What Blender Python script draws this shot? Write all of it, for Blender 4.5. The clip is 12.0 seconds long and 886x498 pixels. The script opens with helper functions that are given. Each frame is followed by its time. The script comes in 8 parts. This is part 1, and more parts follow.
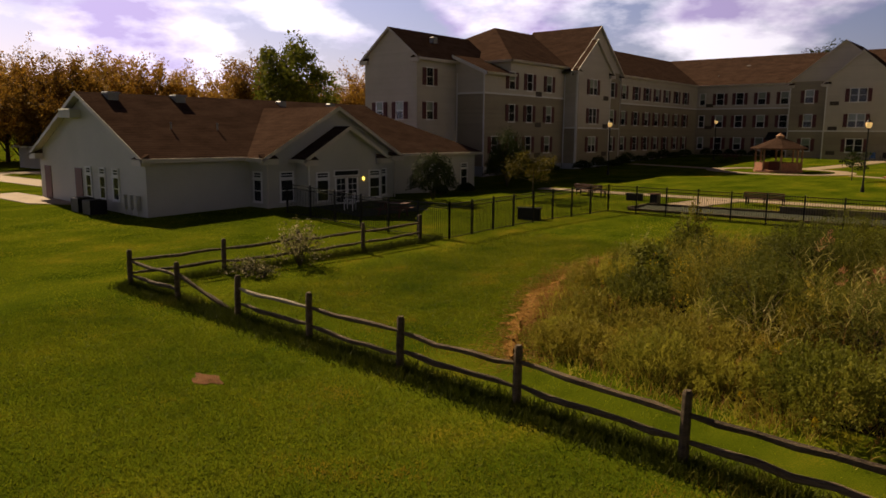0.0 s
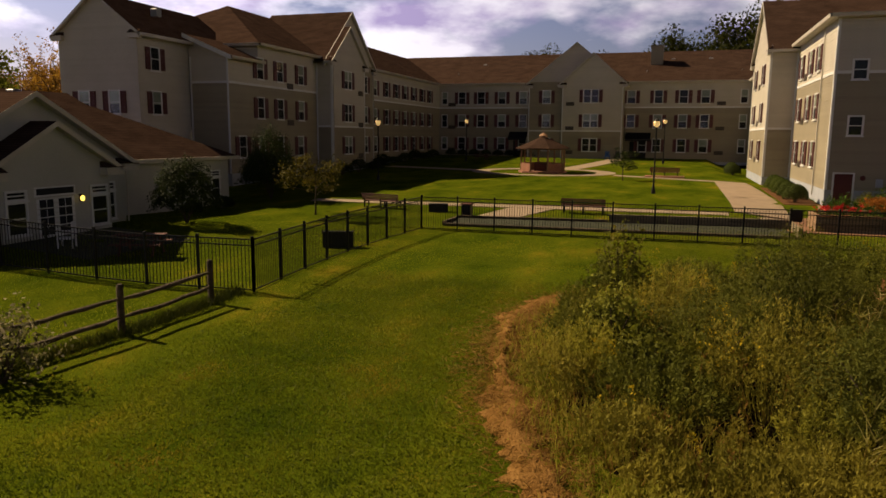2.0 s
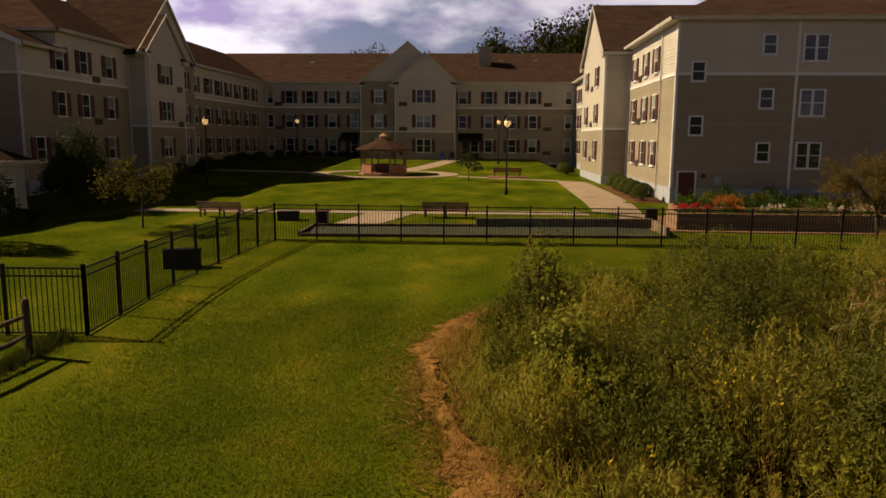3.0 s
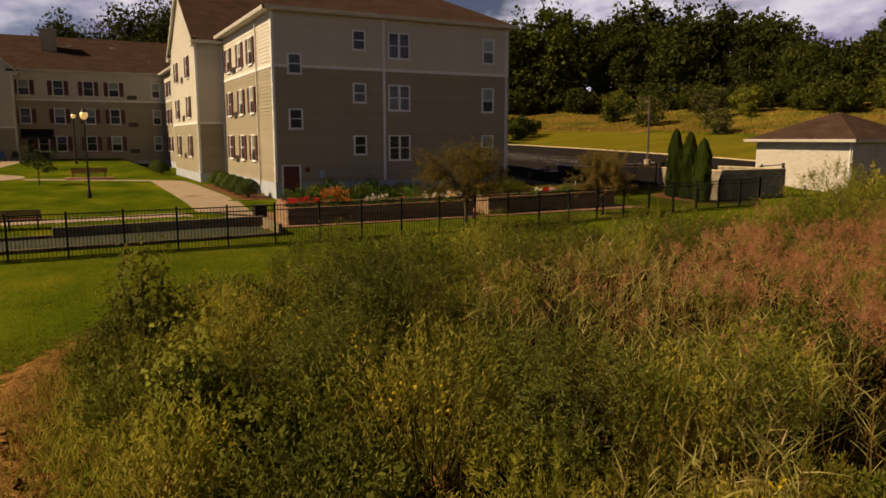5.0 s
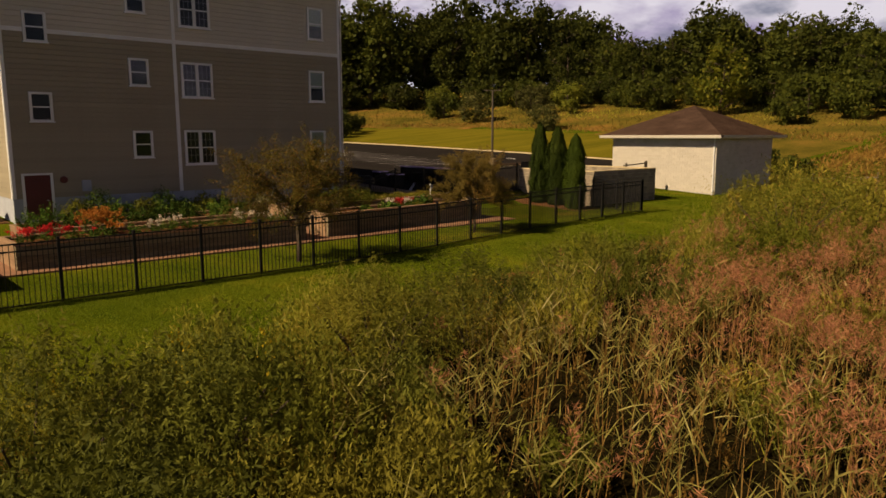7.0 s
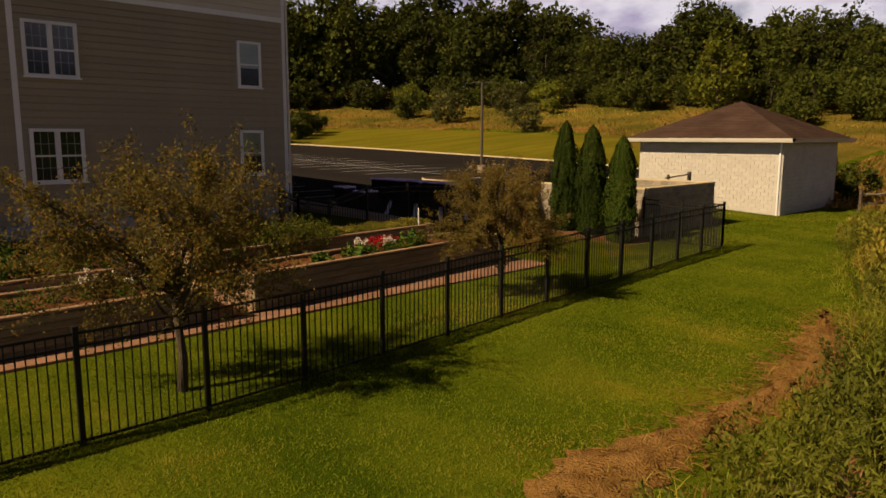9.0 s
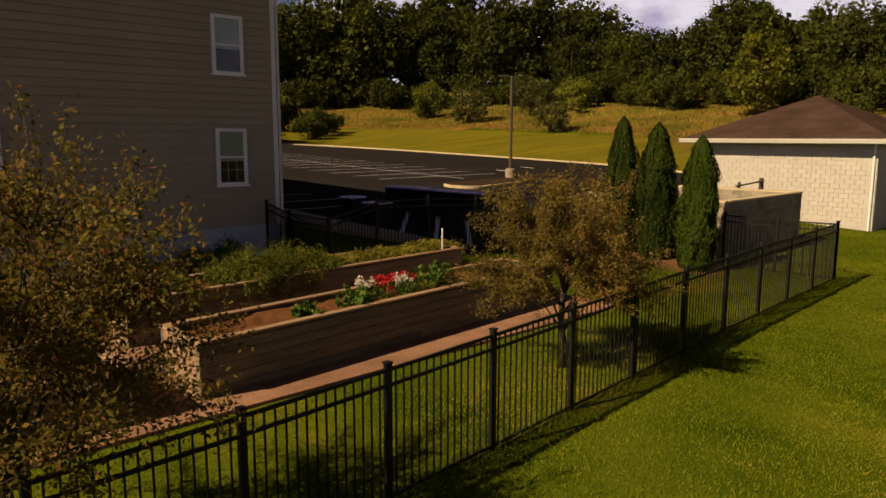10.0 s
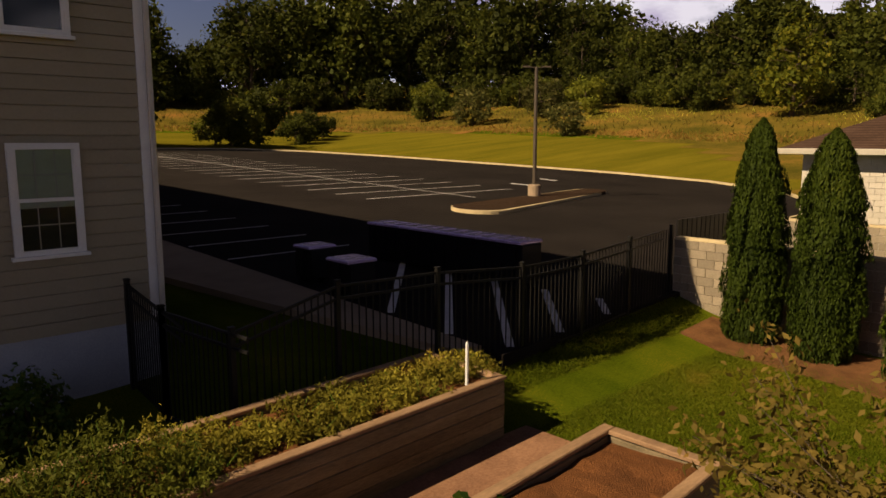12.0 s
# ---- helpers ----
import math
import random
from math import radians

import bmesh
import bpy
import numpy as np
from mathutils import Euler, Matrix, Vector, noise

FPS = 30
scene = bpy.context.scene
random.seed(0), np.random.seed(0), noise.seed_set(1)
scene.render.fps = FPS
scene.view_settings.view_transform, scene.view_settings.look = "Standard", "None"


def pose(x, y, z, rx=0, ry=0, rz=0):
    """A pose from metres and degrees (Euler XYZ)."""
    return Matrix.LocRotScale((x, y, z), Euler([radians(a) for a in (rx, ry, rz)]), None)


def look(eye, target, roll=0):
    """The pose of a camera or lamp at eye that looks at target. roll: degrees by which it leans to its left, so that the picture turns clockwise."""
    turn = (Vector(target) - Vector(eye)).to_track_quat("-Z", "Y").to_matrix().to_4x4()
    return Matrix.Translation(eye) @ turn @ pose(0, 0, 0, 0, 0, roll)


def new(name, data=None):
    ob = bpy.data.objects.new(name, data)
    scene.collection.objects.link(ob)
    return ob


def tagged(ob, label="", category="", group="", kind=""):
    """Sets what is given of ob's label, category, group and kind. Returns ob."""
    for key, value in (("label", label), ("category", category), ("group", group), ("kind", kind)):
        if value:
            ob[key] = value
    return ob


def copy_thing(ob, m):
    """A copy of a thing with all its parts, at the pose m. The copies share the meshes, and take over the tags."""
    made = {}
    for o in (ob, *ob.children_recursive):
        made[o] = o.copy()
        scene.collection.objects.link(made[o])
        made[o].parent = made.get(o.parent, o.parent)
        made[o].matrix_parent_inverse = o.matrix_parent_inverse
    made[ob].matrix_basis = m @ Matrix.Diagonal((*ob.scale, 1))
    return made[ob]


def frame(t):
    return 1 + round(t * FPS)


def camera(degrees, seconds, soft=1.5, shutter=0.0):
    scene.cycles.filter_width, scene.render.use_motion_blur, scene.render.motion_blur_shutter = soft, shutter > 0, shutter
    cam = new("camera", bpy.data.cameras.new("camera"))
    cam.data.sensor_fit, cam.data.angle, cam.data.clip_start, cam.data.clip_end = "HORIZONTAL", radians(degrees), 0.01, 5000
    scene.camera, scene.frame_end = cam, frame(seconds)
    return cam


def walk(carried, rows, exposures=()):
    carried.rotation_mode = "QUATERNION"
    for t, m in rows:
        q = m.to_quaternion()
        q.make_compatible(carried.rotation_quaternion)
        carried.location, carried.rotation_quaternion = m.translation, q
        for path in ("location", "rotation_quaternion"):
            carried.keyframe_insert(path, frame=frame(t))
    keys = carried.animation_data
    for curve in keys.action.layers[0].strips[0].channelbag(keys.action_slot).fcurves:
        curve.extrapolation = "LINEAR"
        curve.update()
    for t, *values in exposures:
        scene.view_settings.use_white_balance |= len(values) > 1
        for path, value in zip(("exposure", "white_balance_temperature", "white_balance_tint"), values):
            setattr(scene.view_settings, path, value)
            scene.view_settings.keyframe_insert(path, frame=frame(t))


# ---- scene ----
cam = camera(63.0, 12.0, 1.6)
PATH = [
    (0, (0.615, -3.475, 6.06), (-0.669, -1.974, 5.744), 0.5),
    (0.5, (-1.945, -1.781, 6.075), (-3.094, -0.175, 5.761), 0.5),
    (1, (-4.333, -0.159, 6.008), (-5.295, 1.566, 5.696), 0.5),
    (1.5, (-6.509, 1.435, 5.945), (-7.292, 3.249, 5.635), 0.5),
    (2, (-8.385, 2.915, 5.977), (-8.987, 4.797, 5.668), 0.5),
    (2.5, (-9.98, 4.546, 5.921), (-10.377, 6.482, 5.617), 0.4),
    (3, (-11.007, 5.603, 5.876), (-11.125, 7.576, 5.575), 0.4),
    (3.5, (-11.286, 5.868, 5.805), (-11.094, 7.836, 5.504), 0.3),
    (5.5, (-10.384, 9.554, 5.613), (-9.317, 11.218, 5.31), -0.1),
    (6, (-9.358, 11.808, 5.614), (-8.181, 13.396, 5.308), -0.2),
    (6.5, (-8.027, 14.09, 5.611), (-6.773, 15.617, 5.301), -0.1),
    (7, (-6.578, 16.427, 5.589), (-5.262, 17.901, 5.279), -0.1),
    (9, (0.496, 25.899, 5.627), (1.884, 27.306, 5.321), 0.1),
    (9.5, (2.34, 27.943, 5.61), (3.711, 29.366, 5.304), 0.1),
    (10, (4.176, 30.086, 5.617), (5.526, 31.529, 5.312), 0.1),
    (10.5, (5.888, 32.019, 5.661), (7.239, 33.463, 5.361), -0.0),
    (11, (7.569, 33.977, 5.731), (8.922, 35.419, 5.43), -0.1),
    (11.5, (9.169, 35.841, 5.857), (10.524, 37.281, 5.554), 0.3),
    (12, (10.738, 37.621, 5.89), (12.091, 39.063, 5.591), -0.0),
]
walk(cam, [(t, look(eye, target, roll)) for t, eye, target, roll in PATH], exposures=((0.0, 0.36, 7600, 10), (8.5, 0.38, 7600, 10), (12.0, 0.50, 7600, 10)))

# ---------------------------------------------------------------- light and sky
SUN_WAY = Vector((1.18, -0.25, -1.0)).normalized()
sun = new("sun", bpy.data.lights.new("sun", "SUN"))
sun.data.energy, sun.data.angle, sun.data.color = 5.6, radians(0.6), (1.0, 0.83, 0.60)
sun.rotation_mode = "QUATERNION"
sun.rotation_quaternion = SUN_WAY.to_track_quat("-Z", "Y")
sun.location = (-60, 20, 60)

world = bpy.data.worlds.new("sky")
scene.world = world
world.use_nodes = True
wt = world.node_tree
wt.nodes.clear()


def node(tree, kind, **given):
    n = tree.nodes.new(kind)
    for key, value in given.items():
        n.inputs[key.replace("_", " ")].default_value = value
    return n


w_out = wt.nodes.new("ShaderNodeOutputWorld")
w_sky = wt.nodes.new("ShaderNodeTexSky")
w_sky.sky_type = "NISHITA"
w_sky.sun_disc = False
w_sky.sun_elevation = math.asin(-SUN_WAY.z)
w_sky.sun_rotation = math.atan2(-SUN_WAY.x, -SUN_WAY.y)
w_sky.air_density, w_sky.dust_density = 1.0, 1.0
w_tc = wt.nodes.new("ShaderNodeTexCoord")
w_map = wt.nodes.new("ShaderNodeMapping")
w_map.inputs["Scale"].default_value = (2.6, 2.6, 6.0)
w_map.inputs["Location"].default_value = (3.1, 0.4, 0.2)
w_noise = node(wt, "ShaderNodeTexNoise", Scale=2.0, Detail=10.0, Roughness=0.52)
w_cover = wt.nodes.new("ShaderNodeValToRGB")
w_cover.color_ramp.elements[0].position, w_cover.color_ramp.elements[1].position = 0.44, 0.56
w_noise2 = node(wt, "ShaderNodeTexNoise", Scale=3.4, Detail=9.0, Roughness=0.52)
w_tone = wt.nodes.new("ShaderNodeValToRGB")
w_tone.color_ramp.elements[0].position, w_tone.color_ramp.elements[1].position = 0.36, 0.58
w_tone.color_ramp.elements[0].color = (0.39, 0.34, 0.66, 1)
w_tone.color_ramp.elements[1].color = (0.90, 0.91, 1.15, 1)
w_dim = wt.nodes.new("ShaderNodeVectorMath")
w_dim.operation = "MULTIPLY"
w_dim.inputs[1].default_value = (0.0058, 0.0053, 0.0074)
w_mix = wt.nodes.new("ShaderNodeMix")
w_mix.data_type = "RGBA"
w_sep = wt.nodes.new("ShaderNodeSeparateXYZ")
w_low = node(wt, "ShaderNodeMapRange", From_Min=0.19, From_Max=0.32, To_Min=1.0, To_Max=0.05)
w_cov = wt.nodes.new("ShaderNodeMath")
w_cov.operation = "MULTIPLY"
w_dot = wt.nodes.new("ShaderNodeVectorMath")
w_dot.operation = "DOT_PRODUCT"
w_dot.inputs[1].default_value = (-SUN_WAY.x, -SUN_WAY.y, 0.0)
w_side = node(wt, "ShaderNodeMapRange", From_Min=0.2, From_Max=0.8, To_Min=0.58, To_Max=1.32)
w_haze = node(wt, "ShaderNodeMapRange", From_Min=-0.2, From_Max=0.8, To_Min=1.0, To_Max=2.9)
w_both = wt.nodes.new("ShaderNodeMath")
w_both.operation = "MULTIPLY"
w_lit = wt.nodes.new("ShaderNodeVectorMath")
w_lit.operation = "SCALE"
w_near = node(wt, "ShaderNodeMapRange", From_Min=0.19, From_Max=0.32, To_Min=4.0, To_Max=1.0)
w_clear = wt.nodes.new("ShaderNodeVectorMath")
w_clear.operation = "SCALE"
w_bg = node(wt, "ShaderNodeBackground", Strength=1.0)
for a, b in ((w_tc.outputs["Generated"], w_map.inputs["Vector"]), (w_map.outputs[0], w_noise.inputs["Vector"]), (w_map.outputs[0], w_noise2.inputs["Vector"]),
             (w_noise.outputs["Fac"], w_cover.inputs[0]), (w_noise2.outputs["Fac"], w_tone.inputs[0]), (w_sky.outputs[0], w_dim.inputs[0]),
             (w_tc.outputs["Generated"], w_sep.inputs[0]), (w_sep.outputs["Z"], w_low.inputs["Value"]),
             (w_cover.outputs[0], w_cov.inputs[0]), (w_low.outputs[0], w_cov.inputs[1]), (w_cov.outputs[0], w_mix.inputs["Factor"]), (w_sep.outputs["Z"], w_near.inputs["Value"]), (w_dim.outputs[0], w_clear.inputs[0]), (w_dot.outputs["Value"], w_haze.inputs["Value"]), (w_near.outputs[0], w_both.inputs[0]), (w_haze.outputs[0], w_both.inputs[1]), (w_both.outputs[0], w_clear.inputs["Scale"]), (w_clear.outputs[0], w_mix.inputs["A"]), (w_tc.outputs["Generated"], w_dot.inputs[0]), (w_dot.outputs["Value"], w_side.inputs["Value"]), (w_tone.outputs[0], w_lit.inputs[0]), (w_side.outputs[0], w_lit.inputs["Scale"]), (w_lit.outputs[0], w_mix.inputs["B"]),
             (w_mix.outputs["Result"], w_bg.inputs["Color"]), (w_bg.outputs[0], w_out.inputs["Surface"])):
    wt.links.new(a, b)

# ---------------------------------------------------------------- materials


def surface(name, dark, light, scale=3.0, fine=40.0, rough=0.8, bump=0.2, bump_scale=None, metal=0.0, spec=0.3, vary=0.0, lo=0.35, hi=0.65, third=None, streak=(1, 1, 1), courses=0.0):
    """Two colours mixed by noise at two scales, with fine relief. vary: brightness that changes from piece to piece; courses: how strongly level courses show."""
    m = bpy.data.materials.new(name)
    m.use_nodes = True
    t = m.node_tree
    t.nodes.clear()
    out, bsdf = t.nodes.new("ShaderNodeOutputMaterial"), t.nodes.new("ShaderNodeBsdfPrincipled")
    t.links.new(bsdf.outputs[0], out.inputs["Surface"])
    tc, mp = t.nodes.new("ShaderNodeTexCoord"), t.nodes.new("ShaderNodeMapping")
    mp.inputs["Scale"].default_value = streak
    t.links.new(tc.outputs["Object"], mp.inputs["Vector"])
    n1 = node(t, "ShaderNodeTexNoise", Scale=scale, Detail=6.0, Roughness=0.6)
    n2 = node(t, "ShaderNodeTexNoise", Scale=fine, Detail=4.0, Roughness=0.6)
    for n in (n1, n2):
        t.links.new(mp.outputs[0], n.inputs["Vector"])
    add = t.nodes.new("ShaderNodeMath")
    add.operation = "MULTIPLY_ADD"
    add.inputs[1].default_value = 0.45
    t.links.new(n2.outputs["Fac"], add.inputs[0])
    half = t.nodes.new("ShaderNodeMath")
    half.operation = "MULTIPLY"
    half.inputs[1].default_value = 0.55
    t.links.new(n1.outputs["Fac"], half.inputs[0])
    t.links.new(half.outputs[0], add.inputs[2])
    ramp = t.nodes.new("ShaderNodeValToRGB")
    ramp.color_ramp.elements[0].position, ramp.color_ramp.elements[1].position = lo, hi
    ramp.color_ramp.elements[0].color, ramp.color_ramp.elements[1].color = (*dark, 1), (*light, 1)
    if third:
        e = ramp.color_ramp.elements.new(min(0.98, hi + 0.1))
        e.color = (*third, 1)
    t.links.new(add.outputs[0], ramp.inputs[0])
    colour = ramp.outputs[0]
    if vary:
        info, geo = t.nodes.new("ShaderNodeObjectInfo"), t.nodes.new("ShaderNodeNewGeometry")
        both = t.nodes.new("ShaderNodeMath")
        both.operation = "ADD"
        t.links.new(info.outputs["Random"], both.inputs[0])
        t.links.new(geo.outputs["Random Per Island"], both.inputs[1])
        fr = t.nodes.new("ShaderNodeMath")
        fr.operation = "FRACT"
        t.links.new(both.outputs[0], fr.inputs[0])
        rng = node(t, "ShaderNodeMapRange", To_Min=1.0 - vary, To_Max=1.0 + vary)
        t.links.new(fr.outputs[0], rng.inputs["Value"])
        hsv = t.nodes.new("ShaderNodeHueSaturation")
        t.links.new(rng.outputs[0], hsv.inputs["Value"])
        t.links.new(colour, hsv.inputs["Color"])
        colour = hsv.outputs[0]
    if courses:
        wave = node(t, "ShaderNodeTexWave", Scale=3.6, Distortion=0.6)
        wave.bands_direction, wave.wave_profile = "Z", "SAW"
        t.links.new(tc.outputs["Object"], wave.inputs["Vector"])
        tone = node(t, "ShaderNodeMapRange", To_Min=1.0 - courses, To_Max=1.0 + courses * 0.6)
        t.links.new(wave.outputs["Fac"], tone.inputs["Value"])
        hs = t.nodes.new("ShaderNodeHueSaturation")
        t.links.new(tone.outputs[0], hs.inputs["Value"])
        t.links.new(colour, hs.inputs["Color"])
        colour = hs.outputs[0]
    t.links.new(colour, bsdf.inputs["Base Color"])
    bsdf.inputs["Roughness"].default_value, bsdf.inputs["Metallic"].default_value = rough, metal
    bsdf.inputs["Specular IOR Level"].default_value = spec
    if bump:
        bp = node(t, "ShaderNodeBump", Strength=bump, Distance=0.05)
        if bump_scale:
            n3 = node(t, "ShaderNodeTexNoise", Scale=bump_scale, Detail=3.0)
            t.links.new(mp.outputs[0], n3.inputs["Vector"])
            t.links.new(n3.outputs["Fac"], bp.inputs["Height"])
        else:
            t.links.new(add.outputs[0], bp.inputs["Height"])
        t.links.new(bp.outputs[0], bsdf.inputs["Normal"])
    return m


def foliage(name, dark, light, through_light=0.35, rough=0.7, third=None, patch=0.0):
    """Leaves: each leaf has its own tone, and some light shines through. patch: how much the tone drifts from place to place."""
    m = bpy.data.materials.new(name)
    m.use_nodes = True
    t = m.node_tree
    t.nodes.clear()
    out, bsdf, tr, mix = (t.nodes.new(k) for k in ("ShaderNodeOutputMaterial", "ShaderNodeBsdfPrincipled", "ShaderNodeBsdfTranslucent", "ShaderNodeMixShader"))
    geo, info = t.nodes.new("ShaderNodeNewGeometry"), t.nodes.new("ShaderNodeObjectInfo")
    ramp = t.nodes.new("ShaderNodeValToRGB")
    ramp.color_ramp.elements[0].color, ramp.color_ramp.elements[1].color = (*dark, 1), (*light, 1)
    if third:
        ramp.color_ramp.elements[1].position = 0.7
        e = ramp.color_ramp.elements.new(1.0)
        e.color = (*third, 1)
    fac = geo.outputs["Random Per Island"]
    if patch:
        tc = t.nodes.new("ShaderNodeTexCoord")
        nz = node(t, "ShaderNodeTexNoise", Scale=0.42, Detail=5.0, Roughness=0.62)
        t.links.new(tc.outputs["Object"], nz.inputs["Vector"])
        rg = node(t, "ShaderNodeMapRange", From_Min=0.32, From_Max=0.68)
        t.links.new(nz.outputs["Fac"], rg.inputs["Value"])
        mx = t.nodes.new("ShaderNodeMix")
        mx.inputs["Factor"].default_value = patch
        t.links.new(fac, mx.inputs["A"])
        t.links.new(rg.outputs[0], mx.inputs["B"])
        fac = mx.outputs["Result"]
    t.links.new(fac, ramp.inputs[0])
    hsv = t.nodes.new("ShaderNodeHueSaturation")
    rng = node(t, "ShaderNodeMapRange", To_Min=0.62, To_Max=1.32)
    t.links.new(info.outputs["Random"], rng.inputs["Value"])
    t.links.new(rng.outputs[0], hsv.inputs["Value"])
    t.links.new(ramp.outputs[0], hsv.inputs["Color"])
    t.links.new(hsv.outputs[0], bsdf.inputs["Base Color"])
    t.links.new(hsv.outputs[0], tr.inputs["Color"])
    bsdf.inputs["Roughness"].default_value, bsdf.inputs["Specular IOR Level"].default_value = rough, 0.1
    mix.inputs[0].default_value = through_light
    for a, b in ((bsdf.outputs[0], mix.inputs[1]), (tr.outputs[0], mix.inputs[2]), (mix.outputs[0], out.inputs["Surface"])):
        t.links.new(a, b)
    return m


def glass_material(name):
    m = bpy.data.materials.new(name)
    m.use_nodes = True
    t = m.node_tree
    t.nodes.clear()
    out, clear, gloss, mix, fres = (t.nodes.new(k) for k in ("ShaderNodeOutputMaterial", "ShaderNodeBsdfTransparent", "ShaderNodeBsdfGlossy", "ShaderNodeMixShader", "ShaderNodeFresnel"))
    clear.inputs["Color"].default_value = (0.82, 0.86, 0.86, 1)
    gloss.inputs["Roughness"].default_value = 0.03
    fres.inputs["IOR"].default_value = 1.5
    for a, b in ((fres.outputs[0], mix.inputs[0]), (clear.outputs[0], mix.inputs[1]), (gloss.outputs[0], mix.inputs[2]), (mix.outputs[0], out.inputs["Surface"])):
        t.links.new(a, b)
    return m


def glow(name, colour, strength):
    m = bpy.data.materials.new(name)
    m.use_nodes = True
    b = m.node_tree.nodes["Principled BSDF"]
    b.inputs["Base Color"].default_value = (*colour, 1)
    b.inputs["Emission Color"].default_value = (*colour, 1)
    b.inputs["Emission Strength"].default_value = strength
    b.inputs["Roughness"].default_value = 0.3
    return m


